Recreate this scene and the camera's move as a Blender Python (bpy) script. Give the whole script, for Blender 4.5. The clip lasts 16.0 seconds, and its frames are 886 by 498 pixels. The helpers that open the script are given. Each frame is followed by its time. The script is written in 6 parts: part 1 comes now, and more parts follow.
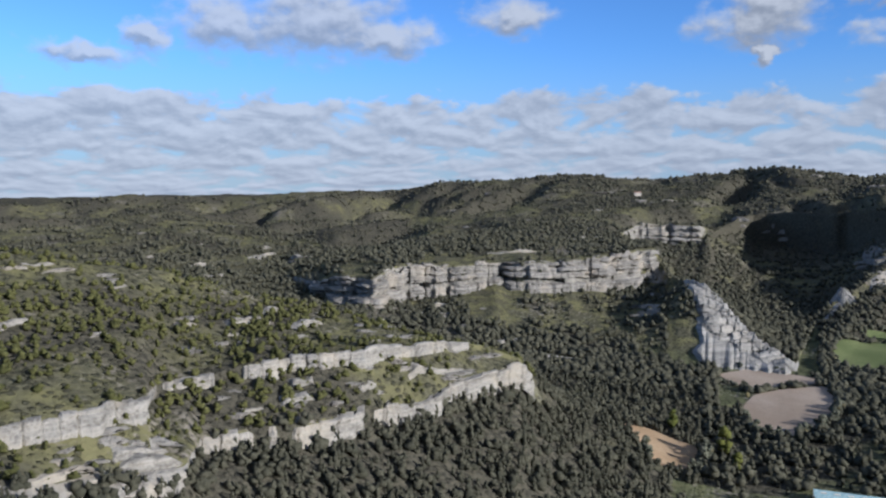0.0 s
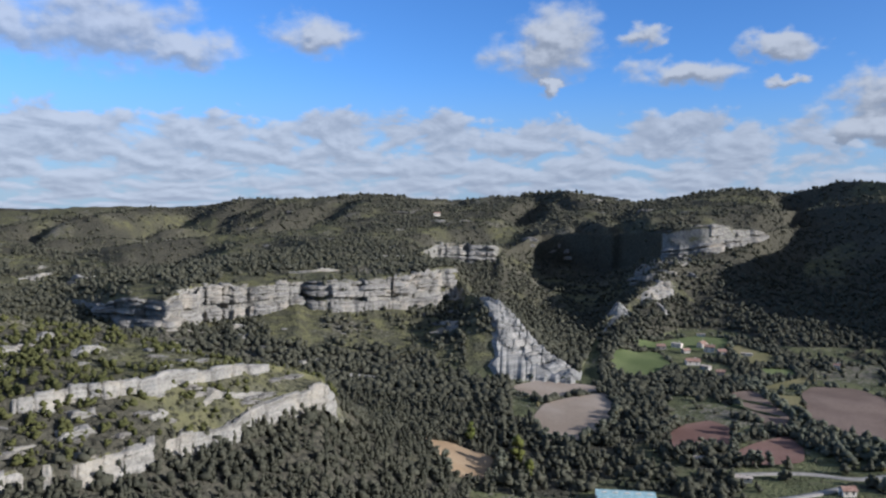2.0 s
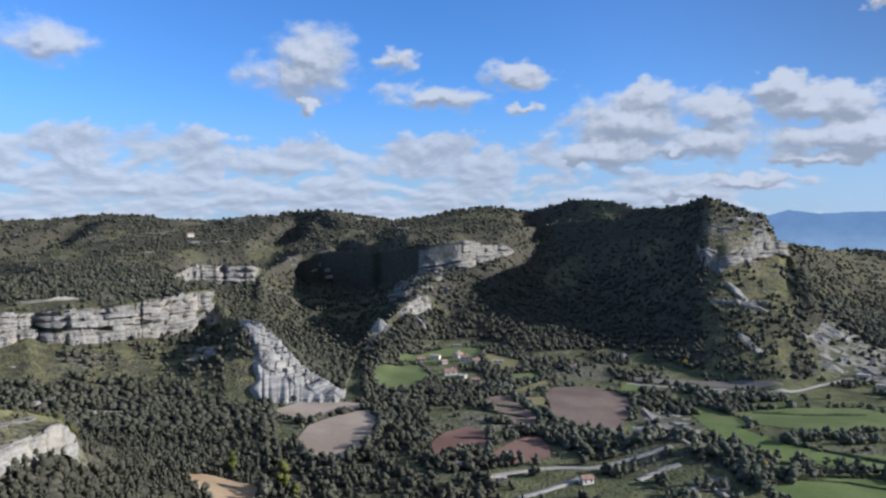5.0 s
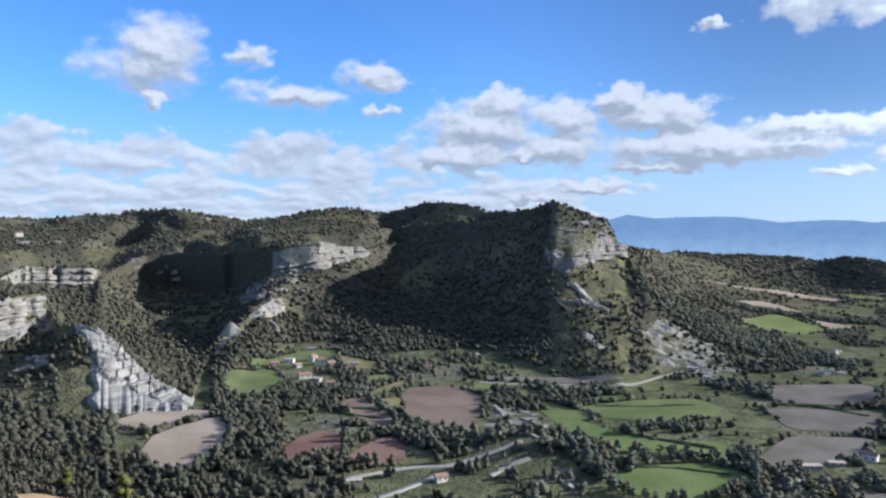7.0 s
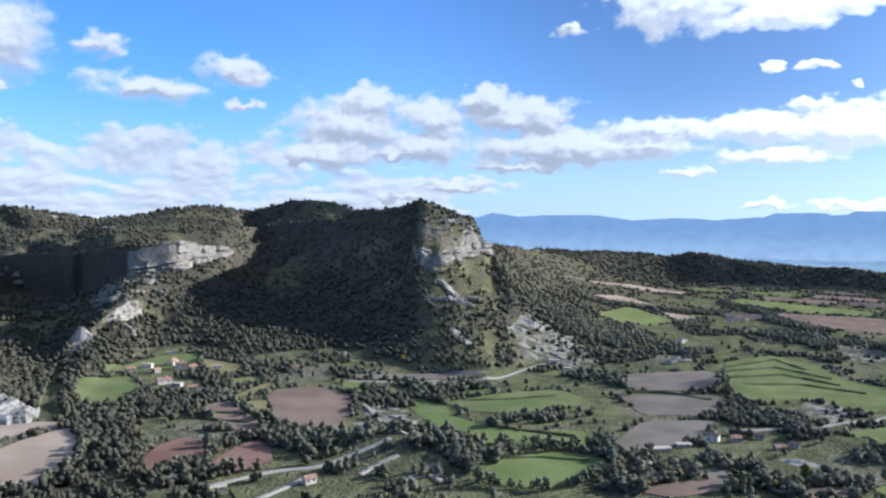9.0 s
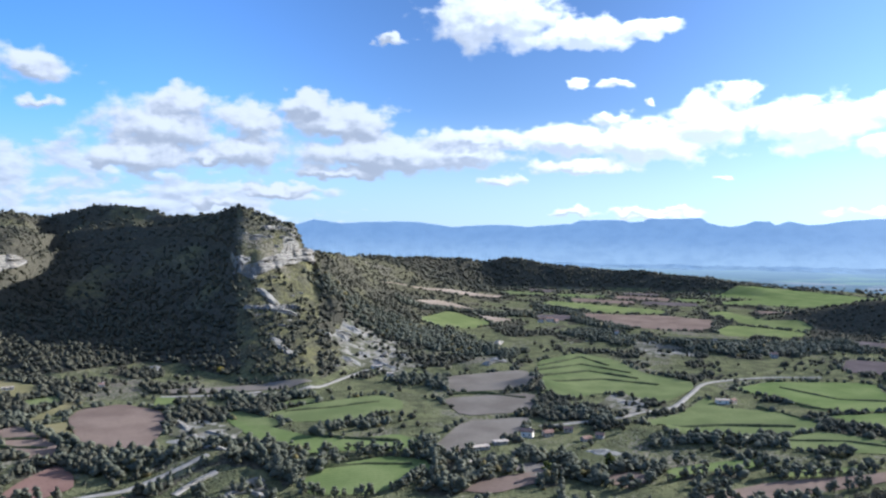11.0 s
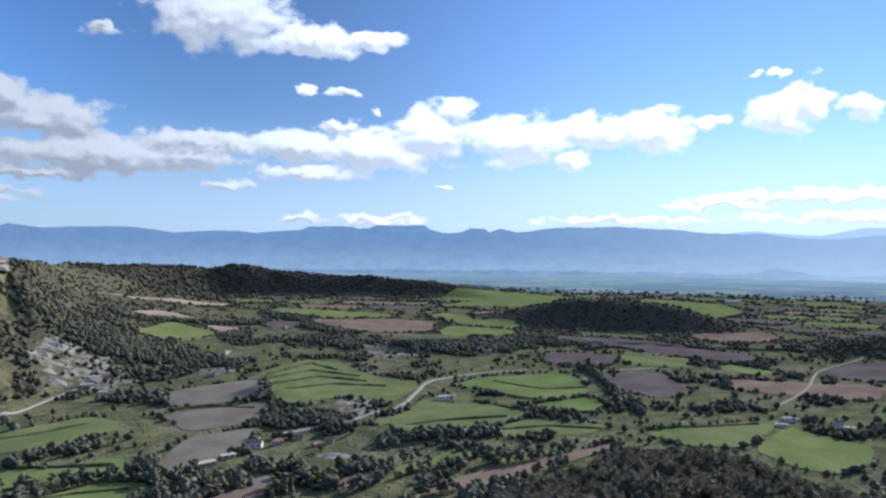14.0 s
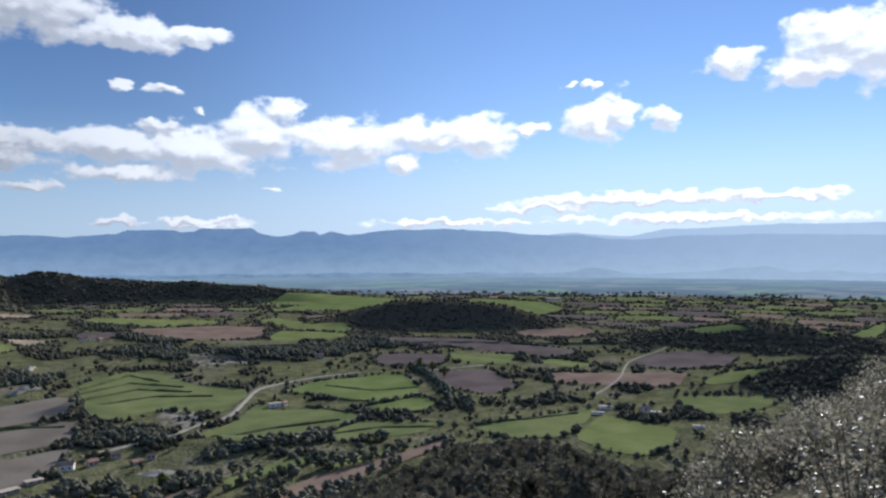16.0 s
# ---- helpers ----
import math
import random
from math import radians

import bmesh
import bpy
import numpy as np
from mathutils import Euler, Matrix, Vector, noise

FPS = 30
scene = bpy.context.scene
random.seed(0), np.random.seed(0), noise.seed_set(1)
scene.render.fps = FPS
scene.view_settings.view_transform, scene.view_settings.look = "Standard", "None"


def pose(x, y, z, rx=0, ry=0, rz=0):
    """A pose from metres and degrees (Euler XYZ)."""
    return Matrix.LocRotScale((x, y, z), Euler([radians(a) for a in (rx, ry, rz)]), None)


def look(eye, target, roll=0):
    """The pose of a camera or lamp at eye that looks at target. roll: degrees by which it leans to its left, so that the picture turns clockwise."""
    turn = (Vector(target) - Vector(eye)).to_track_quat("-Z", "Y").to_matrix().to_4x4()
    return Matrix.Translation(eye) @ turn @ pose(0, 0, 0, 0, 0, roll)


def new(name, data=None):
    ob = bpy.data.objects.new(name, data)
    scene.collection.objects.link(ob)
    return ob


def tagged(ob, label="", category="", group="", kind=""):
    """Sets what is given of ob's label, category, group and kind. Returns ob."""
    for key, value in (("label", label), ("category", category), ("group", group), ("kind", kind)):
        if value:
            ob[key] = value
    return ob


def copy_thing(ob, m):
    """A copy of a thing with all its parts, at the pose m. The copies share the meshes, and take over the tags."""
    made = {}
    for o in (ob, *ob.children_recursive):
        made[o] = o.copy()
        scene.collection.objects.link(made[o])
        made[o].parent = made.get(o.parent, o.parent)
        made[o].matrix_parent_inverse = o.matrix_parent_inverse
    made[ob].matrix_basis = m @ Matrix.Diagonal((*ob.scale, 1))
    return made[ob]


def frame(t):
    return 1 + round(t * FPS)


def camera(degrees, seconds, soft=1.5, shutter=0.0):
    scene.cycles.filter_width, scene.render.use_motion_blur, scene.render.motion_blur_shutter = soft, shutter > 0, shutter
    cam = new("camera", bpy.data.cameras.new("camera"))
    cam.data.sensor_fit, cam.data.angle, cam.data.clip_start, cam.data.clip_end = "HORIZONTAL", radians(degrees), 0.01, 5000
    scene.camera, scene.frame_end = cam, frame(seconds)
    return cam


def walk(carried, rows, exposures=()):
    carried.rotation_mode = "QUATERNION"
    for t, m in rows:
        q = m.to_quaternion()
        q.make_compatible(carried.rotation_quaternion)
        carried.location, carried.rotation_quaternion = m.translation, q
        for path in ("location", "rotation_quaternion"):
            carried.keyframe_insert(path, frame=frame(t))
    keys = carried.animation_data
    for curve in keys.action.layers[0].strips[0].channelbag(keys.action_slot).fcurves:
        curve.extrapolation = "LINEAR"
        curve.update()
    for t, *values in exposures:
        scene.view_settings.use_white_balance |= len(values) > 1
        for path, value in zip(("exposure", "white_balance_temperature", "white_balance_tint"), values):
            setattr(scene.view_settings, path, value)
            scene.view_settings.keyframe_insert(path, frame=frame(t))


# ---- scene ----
# The camera turns on the spot on a hilltop, 150 m above the valley fields.
EYE = 150.0
cam = camera(60.0, 16.0, soft=2.4)
ROWS = [  # seconds, yaw, pitch, roll
    (0.0, 0.00, -4.90, 0.00), (0.5, -3.98, -4.60, 0.44), (1.0, -7.95, -4.22, 0.77), (1.5, -11.22, -3.83, 1.01),
    (2.0, -14.69, -3.36, 1.03), (2.5, -17.78, -3.01, 1.36), (3.0, -20.85, -2.65, 1.33), (3.5, -23.47, -2.36, 1.52),
    (4.0, -26.24, -2.06, 1.01), (6.5, -40.90, -1.54, 0.68), (7.0, -43.13, -1.50, 0.83), (7.5, -45.67, -1.60, 0.99),
    (8.0, -47.93, -1.76, 1.14), (10.5, -62.57, -0.88, 0.30), (11.0, -66.16, -0.87, 0.58), (11.5, -69.38, -0.91, 0.29),
    (12.0, -72.85, -0.91, 0.53), (12.5, -76.03, -0.84, 0.66), (13.0, -79.55, -0.62, 0.57), (13.5, -82.76, -0.43, 0.04),
    (14.0, -86.15, -0.23, 0.53), (14.5, -89.31, -0.08, 0.00), (15.0, -92.66, -0.07, 0.33), (15.5, -95.63, -0.04, -0.09),
    (16.0, -98.70, 0.01, -0.11),
]
ARM = 0.3  # the camera is held this far in front of the turning axis


def stand(yaw, pitch, roll):
    return pose(0, 0, EYE, 0, 0, yaw) @ pose(0, ARM, 0, 90 + pitch) @ pose(0, 0, 0, 0, 0, roll)


walk(cam, [(t, stand(yaw, pitch, roll)) for t, yaw, pitch, roll in ROWS], exposures=[(0.0, 0.44, 5600, 12), (4.0, 0.53, 5550, 12), (7.0, 0.93, 5550, 11), (11.0, 1.16, 5500, 11), (14.5, 0.7, 5650, 11), (16.0, 0.54, 5900, 12)])

# ---- sky and sun ----
SUN_BEARING, SUN_HEIGHT = 122.0, 20.5
sun = new("sun", bpy.data.lights.new("sun", "SUN"))
sun.data.energy, sun.data.angle, sun.data.color = 4.8, radians(0.5), (1.0, 0.95, 0.89)
sun.matrix_world = look((0, 0, 0), (-math.sin(radians(SUN_BEARING)) * math.cos(radians(SUN_HEIGHT)),
                                   -math.cos(radians(SUN_BEARING)) * math.cos(radians(SUN_HEIGHT)), -math.sin(radians(SUN_HEIGHT))))
import mathutils.geometry

# ---- node helpers ----
class Nodes:
    """Short hand for a node tree."""

    def __init__(self, tree):
        self.tree = tree
        tree.nodes.clear()

    def add(self, kind, inputs=(), **settings):
        node = self.tree.nodes.new(kind)
        for key, value in settings.items():
            setattr(node, key, value)
        for key, value in dict(inputs).items():
            self.put(node.inputs[key], value)
        return node

    def put(self, socket, value):
        if isinstance(value, bpy.types.NodeSocket):
            self.tree.links.new(value, socket)
        else:
            socket.default_value = value

    def math(self, op, a, b=0.0, c=0.0, clamp=False):
        return self.add("ShaderNodeMath", {0: a, 1: b, 2: c}, operation=op, use_clamp=clamp).outputs[0]

    def span(self, value, lo, hi, to_lo=0.0, to_hi=1.0, smooth=True):
        return self.add("ShaderNodeMapRange", {0: value, 1: lo, 2: hi, 3: to_lo, 4: to_hi},
                        interpolation_type="SMOOTHSTEP" if smooth else "LINEAR").outputs[0]

    def mix(self, factor, a, b):
        node = self.add("ShaderNodeMix", data_type="RGBA")
        for socket, value in ((node.inputs[0], factor), (node.inputs[6], a), (node.inputs[7], b)):
            if isinstance(value, tuple) and len(value) == 3:
                value = (*value, 1)
            self.put(socket, value)
        return node.outputs[2]

    def noise(self, vector, scale, detail=4.0, rough=0.55, distortion=0.0):
        return self.add("ShaderNodeTexNoise", {"Vector": vector, "Scale": scale, "Detail": detail, "Roughness": rough,
                                               "Distortion": distortion}).outputs[0]


CLOUDS = [  # bearing, height, half width, half height, in degrees
    (-15.5, 11.0, 3.9, 2.23), (-9.2, 11.6, 6.2, 2.91), (-3.9, 10.4, 3.4, 1.6), (-24.6, 8.6, 3.8, 0.84), (-20.9, 9.9, 1.5, 1.02),
    (4.8, 11.9, 2.9, 1.43), (22.9, 12.1, 3.1, 2.29), (21.7, 10.8, 3.7, 1.76), (22.4, 8.8, 0.7, 0.92), (31.7, 9.4, 4.2, 0.97),
    (37.5, 11.0, 2.7, 1.08), (28.9, 12.1, 1.5, 0.82), (38.3, 8.6, 1.5, 0.46), (45.8, 7.6, 4.4, 2.32), (47.4, 9.2, 2.5, 1.35), (52.0, 8.0, 2.5, 1.75),
    (58.4, 8.5, 4.7, 1.55), (56.4, 9.5, 1.4, 0.9), (61.9, 6.2, 7.2, 1.6), (69.4, 7.1, 3.7, 0.91), (68.1, 6.3, 3.1, 1.15), (58.1, 4.7, 3.9, 0.57),
    (49.1, 5.5, 2.1, 0.59), (50.0, 2.4, 3.3, 0.84), (53.7, 3.3, 4.9, 0.58), (56.1, 9.5, 2.5, 1.09), (61.5, 6.1, 7.6, 1.6), (68.7, 7.1, 5.0, 0.92),
    (69.8, 15.9, 5.4, 2.43), (76.3, 14.8, 4.4, 1.31), (80.6, 14.9, 2.7, 0.72), (62.3, 14.2, 1.3, 0.51), (75.8, 7.2, 4.2, 1.35),
    (80.8, 7.0, 5.4, 1.77), (87.0, 10.0, 1.5, 1.24), (85.4, 8.3, 3.7, 1.91), (92.2, 7.9, 5.1, 1.94), (97.8, 8.4, 4.4, 1.33), (101.3, 8.4, 2.9, 1.75),
    (95.8, 6.5, 1.5, 0.79), (76.6, 5.3, 4.0, 0.59), (78.3, 8.6, 1.7, 0.59), (76.1, 11.2, 0.8, 0.38), (78.7, 11.1, 1.5, 0.38), (81.0, 9.7, 0.5, 0.38),
    (105.1, 8.8, 0.8, 0.37), (109.9, 9.4, 2.4, 1.7), (111.8, 9.8, 1.4, 1.6), (114.7, 9.4, 1.4, 0.89), (105.4, 8.8, 0.9, 0.48),
    (108.1, 12.0, 0.4, 0.27), (119.3, 12.8, 2.2, 1.11), (124.5, 11.9, 3.8, 1.06), (125.9, 14.0, 3.2, 1.95), (128.5, 13.0, 2.9, 2.56),
    (109.4, 11.9, 0.6, 0.29), (112.6, 3.6, 9.9, 0.57), (106.1, 3.1, 4.6, 0.42), (123.1, 3.6, 3.8, 0.35), (117.6, 2.2, 9.8, 0.4),
    (99.4, 1.9, 6.8, 0.3), (76.0, 2.0, 1.8, 0.37), (81.5, 1.7, 2.8, 0.44), (75.1, 2.1, 1.3, 0.29), (80.9, 2.0, 3.8, 0.38), (86.2, 4.3, 0.9, 0.21),
    (70.6, 4.2, 1.6, 0.52), (44.6, 5.6, 5.2, 1.7), (51.6, 6.2, 3.6, 1.7)]


def world_sky():
    """Blue sky of the low sun, with cumulus by bearing and height and a broken layer of cloud over the hills."""
    w = bpy.data.worlds.new("sky")
    scene.world = w
    w.use_nodes = True
    n = Nodes(w.node_tree)
    vec = lambda op, *args: n.add("ShaderNodeVectorMath", dict(enumerate(args)), operation=op).outputs[0]
    sky = n.add("ShaderNodeTexSky", sky_type="NISHITA", sun_disc=False, sun_elevation=radians(SUN_HEIGHT),
                sun_rotation=radians(SUN_BEARING), altitude=900, air_density=1.0, dust_density=0.0, ozone_density=4.0)
    ray = n.add("ShaderNodeTexCoord").outputs["Generated"]
    way = n.add("ShaderNodeSeparateXYZ", {0: ray})
    bearing = n.math("MULTIPLY", n.math("ARCTAN2", way.outputs[0], way.outputs[1]), 57.2958)
    high = n.math("MULTIPLY", n.math("ARCSINE", way.outputs[2]), 57.2958)
    place = n.add("ShaderNodeCombineXYZ", {0: bearing, 1: high}).outputs[0]
    toward = n.add("ShaderNodeVectorMath", {0: ray, 1: (
        math.sin(radians(SUN_BEARING)) * math.cos(radians(SUN_HEIGHT)), math.cos(radians(SUN_BEARING)) * math.cos(radians(SUN_HEIGHT)),
        math.sin(radians(SUN_HEIGHT)))}, operation="DOT_PRODUCT").outputs["Value"]

    # heaped clouds: depth here, and depth a little above, which tells the lit crowns from the grey bases
    soft = vec("MULTIPLY", place, (0.3, 0.44, 0))
    curl = n.noise(soft, 2.2, 3, 0.5)
    bent = n.add("ShaderNodeCombineXYZ", {0: n.math("ADD", bearing, n.math("MULTIPLY", n.math("SUBTRACT", curl, 0.5), 3.0)),
                                          1: n.math("ADD", high, n.math("MULTIPLY", n.math("SUBTRACT", n.noise(vec("ADD", soft, (7, 3, 0)), 2.2, 3, 0.5), 0.5), 1.8))}).outputs[0]
    thick, over = -1.0, -1.0
    for b, e, wide, tall in CLOUDS:
        off = n.add("ShaderNodeVectorMath", {0: bent, 1: (1 / wide, 1 / tall, 0), 2: (-b / wide, -e / tall, 0)}, operation="MULTIPLY_ADD").outputs[0]
        up = n.add("ShaderNodeVectorMath", {0: off, 1: (0.25 / wide, min(0.9, 0.55 * tall) / tall, 0)}, operation="ADD").outputs[0]
        far, far_up = (n.add("ShaderNodeVectorMath", {0: v}, operation="LENGTH").outputs["Value"] for v in (off, up))
        thick = n.math("SMOOTH_MAX", n.math("SUBTRACT", 1.0, far), thick, 0.22)
        over = n.math("SMOOTH_MAX", n.math("SUBTRACT", 1.0, far_up), over, 0.22)
    puffs = n.noise(soft, 1.4, 5, 0.52)
    puffs_up = n.noise(vec("ADD", soft, (0.07, 0.2, 0)), 1.4, 4, 0.56)
    depth = n.math("ADD", thick, n.math("MULTIPLY", n.math("SUBTRACT", puffs, 0.5), 1.7))
    depth_up = n.math("ADD", over, n.math("MULTIPLY", n.math("SUBTRACT", puffs_up, 0.5), 1.7))
    heap = n.math("MULTIPLY", n.span(depth, n.span(toward, -0.3, 0.6, -0.32, -0.1), n.span(toward, -0.3, 0.6, 0.66, 0.36)), n.span(toward, -0.75, -0.1, 0.82, 0.97))
    crown_lit = n.math("ADD", n.span(n.math("SUBTRACT", depth, depth_up), -0.42, 0.55), n.span(depth, 0.4, 0.0, 0.0, 0.22), clamp=True)

    # the layer over the hills, seen in perspective from below
    lift = n.math("MULTIPLY", n.math("LOGARITHM", n.math("MAXIMUM", n.math("ADD", high, 4.0), 0.5), 2.71828), 3.0)
    sheet = n.add("ShaderNodeCombineXYZ", {0: n.math("MULTIPLY", bearing, 0.17), 1: lift, 2: 2.0}).outputs[0]
    rolls = n.noise(sheet, 1.7, 6, 0.54, 0.25)
    rolls_up = n.noise(vec("ADD", sheet, (0.04, 0.16, 0.0)), 1.7, 4, 0.54, 0.25)
    reach = n.math("MULTIPLY", n.span(high, 8.6, 5.2), n.span(bearing, 62.0, 34.0))
    low_reach = n.math("MULTIPLY", n.span(high, 5.6, 3.4), n.span(bearing, 66.0, 50.0))
    bank_depth = n.math("ADD", n.math("MULTIPLY", n.math("SUBTRACT", rolls, 0.5), 2.6), n.math("SUBTRACT", n.math("MULTIPLY", n.math("MAXIMUM", reach, low_reach), 1.12), 0.77))
    bank = n.math("MULTIPLY", n.span(bank_depth, -0.1, 0.28), 0.93)
    bank_lit = n.math("ADD", n.span(n.math("SUBTRACT", rolls, rolls_up), -0.2, 0.2), n.span(bank_depth, 0.4, 0.0, 0, 0.2), clamp=True)

    # unseen broken cloud above the view, added for whiter, stronger fill light
    overhead_fill = n.math("MULTIPLY", n.span(n.noise(ray, 3.2, 4, 0.55), 0.42, 0.56), n.span(high, 19.0, 30.0, 0, 0.5))
    cover = n.math("MAXIMUM", n.math("MAXIMUM", heap, bank), overhead_fill)
    lit = n.math("ADD", n.span(toward, -0.8, 0.2, 0.62, 0.56), n.span(toward, 0.45, 0.97, 0, 0.64))
    heap_tone = n.mix(crown_lit, n.mix(n.span(toward, 0.5, 0.95), (0.52, 0.56, 0.63), (0.52, 0.55, 0.60)), (0.98, 1.0, 1.03))
    bank_tone = n.mix(bank_lit, (0.58, 0.63, 0.72), (0.96, 1.0, 1.06))
    tone = n.mix(n.span(n.math("SUBTRACT", n.math("MULTIPLY", heap, 1.2), bank), -0.1, 0.25), bank_tone, heap_tone)
    glow = n.add("ShaderNodeVectorMath", {0: tone, "Scale": lit}, operation="SCALE").outputs[0]

    pure = n.add("ShaderNodeHueSaturation", {"Saturation": 1.03, "Value": 1.0, "Color": sky.outputs[0]}).outputs[0]
    blue = vec("MULTIPLY", pure, n.mix(n.span(toward, 0.0, 0.95), (0.82, 1.0, 1.22), (1.22, 1.03, 1.02)))
    around = n.math("ADD", n.span(toward, -0.5, 0.3, 1.12, 0.95), n.math("ADD", n.span(toward, 0.25, 0.65, 0, -0.4), n.span(toward, 0.7, 1.0, 0, 0.32)))
    deep_blue = n.add("ShaderNodeVectorMath", {0: blue, "Scale": around}, operation="SCALE").outputs[0]
    haze = n.add("ShaderNodeVectorMath", {0: (3.15, 4.1, 5.2), "Scale": n.span(toward, 0.2, 1.0, 0.78, 1.4)}, operation="SCALE").outputs[0]
    air = n.mix(n.span(high, 10.0, 0.0, 0.0, 0.8), deep_blue, haze)
    clear = n.add("ShaderNodeBackground", {"Color": air, "Strength": 0.09})
    cloud = n.add("ShaderNodeBackground", {"Color": glow, "Strength": 0.74})
    both = n.add("ShaderNodeMixShader", {0: cover, 1: clear.outputs[0], 2: cloud.outputs[0]})
    n.add("ShaderNodeOutputWorld", {"Surface": both.outputs[0]})


world_sky()


def surface(name, rough=0.9, spec=0.25):
    """A material with its node short hand and its surface node."""
    m = bpy.data.materials.new(name)
    m.use_nodes = True
    n = Nodes(m.node_tree)
    bsdf = n.add("ShaderNodeBsdfPrincipled", {"Roughness": rough, "Specular IOR Level": spec})
    n.add("ShaderNodeOutputMaterial", {"Surface": bsdf.outputs[0]})
    return m, n, bsdf


def thin_leaf(n, bsdf, tone, amount):
    """Lets part of the light through, as leaves do."""
    out = [k for k in n.tree.nodes if k.bl_idname == "ShaderNodeOutputMaterial"][0]
    through_leaf = n.add("ShaderNodeBsdfTranslucent", {"Color": tone})
    n.put(out.inputs["Surface"], n.add("ShaderNodeMixShader", {0: amount, 1: bsdf.outputs[0], 2: through_leaf.outputs[0]}).outputs[0])


def ground_material():
    m, n, bsdf = surface("hillside", 1.0, 0.0)
    pos = n.add("ShaderNodeNewGeometry").outputs["Position"]
    normal = n.add("ShaderNodeSeparateXYZ", {0: n.add("ShaderNodeNewGeometry").outputs["Normal"]}).outputs[2]
    big, mid, small = n.noise(pos, 0.01, 5), n.noise(pos, 0.06, 5), n.noise(pos, 0.35, 5)
    scrub = n.mix(n.span(small, 0.35, 0.65), (0.078, 0.073, 0.044), (0.140, 0.127, 0.076))
    grass = n.mix(n.span(mid, 0.4, 0.62), (0.102, 0.097, 0.043), (0.172, 0.155, 0.073))
    cover = n.mix(n.span(mid, 0.42, 0.6), scrub, grass)
    tufts = n.add("ShaderNodeTexVoronoi", {"Vector": pos, "Scale": 0.33}).outputs["Distance"]
    tuft = n.span(n.math("ADD", tufts, n.math("MULTIPLY", n.math("SUBTRACT", small, 0.5), 1.1)), 0.42, 0.26)
    cover = n.mix(n.math("MULTIPLY", tuft, 0.8), cover, (0.062, 0.058, 0.038))
    low = n.add("ShaderNodeSeparateXYZ", {0: pos}).outputs[2]
    rank = n.mix(n.span(mid, 0.38, 0.62), (0.094, 0.100, 0.048), (0.150, 0.152, 0.074))
    cover = n.mix(n.math("MULTIPLY", n.span(low, 20, 9), n.span(small, 0.3, 0.62, 0.3, 0.9)), cover, rank)
    soil = n.mix(n.span(small, 0.3, 0.7), (0.12, 0.1, 0.074), (0.23, 0.2, 0.15))
    cover = n.mix(n.span(n.math("ADD", big, n.math("MULTIPLY", small, 0.7)), 0.93, 1.05), cover, soil)
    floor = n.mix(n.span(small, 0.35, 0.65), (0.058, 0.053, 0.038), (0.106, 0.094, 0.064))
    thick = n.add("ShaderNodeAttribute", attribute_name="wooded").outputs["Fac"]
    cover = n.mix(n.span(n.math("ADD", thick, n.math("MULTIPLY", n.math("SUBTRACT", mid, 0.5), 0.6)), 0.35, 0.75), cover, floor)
    open_face = n.math("MULTIPLY", n.span(n.math("ADD", normal, n.math("MULTIPLY", n.math("SUBTRACT", mid, 0.5), 0.9)), 0.5, 0.3), n.span(thick, 0.6, 0.3))
    rock = n.mix(n.span(n.noise(pos, 0.3, 6), 0.3, 0.7), (0.18, 0.165, 0.135), (0.32, 0.29, 0.235))
    n.put(bsdf.inputs["Base Color"], n.mix(open_face, cover, rock))
    bump = n.add("ShaderNodeBump", {"Height": n.math("ADD", n.noise(pos, 0.5, 6), tuft), "Strength": 0.9, "Distance": 1.4})
    n.put(bsdf.inputs["Normal"], bump.outputs[0])
    return m


MAT_GROUND = ground_material()


# ---- numbers: smooth random fields ----
def lattice(ix, iy, seed):
    h = (ix.astype(np.int64) * 374761393 + iy.astype(np.int64) * 668265263 + seed * 974634599) & 0x7FFFFFFF
    h = ((h ^ (h >> 13)) * 1274126177) & 0x7FFFFFFF
    return ((h ^ (h >> 16)) & 0xFFFF) / 65535.0


def smooth_noise(x, y, seed=0):
    """Value noise between -1 and 1 on a lattice of side 1."""
    ix, iy = np.floor(x), np.floor(y)
    fx, fy = x - ix, y - iy
    fx, fy = fx * fx * (3 - 2 * fx), fy * fy * (3 - 2 * fy)
    a, b = lattice(ix, iy, seed), lattice(ix + 1, iy, seed)
    c, d = lattice(ix, iy + 1, seed), lattice(ix + 1, iy + 1, seed)
    return 2 * ((a * (1 - fx) + b * fx) * (1 - fy) + (c * (1 - fx) + d * fx) * fy) - 1


def fractal(x, y, size, octaves=4, seed=0, gain=0.5):
    total, amp, s = 0.0, 1.0, size
    for k in range(octaves):
        total, amp, s = total + amp * smooth_noise(x / s + 17.3 * k, y / s - 9.1 * k, seed + k), amp * gain, s * 0.5
    return total


# ---- the lie of the land: break lines from the hilltop outwards, as (bearing, distance, height) ----
LINES = []


def line(rows, *knots):
    """A break line all round the hilltop; rows: how many strips of the ground lie between it and the one before."""
    k = np.array(knots, float)
    LINES.append((rows, k))


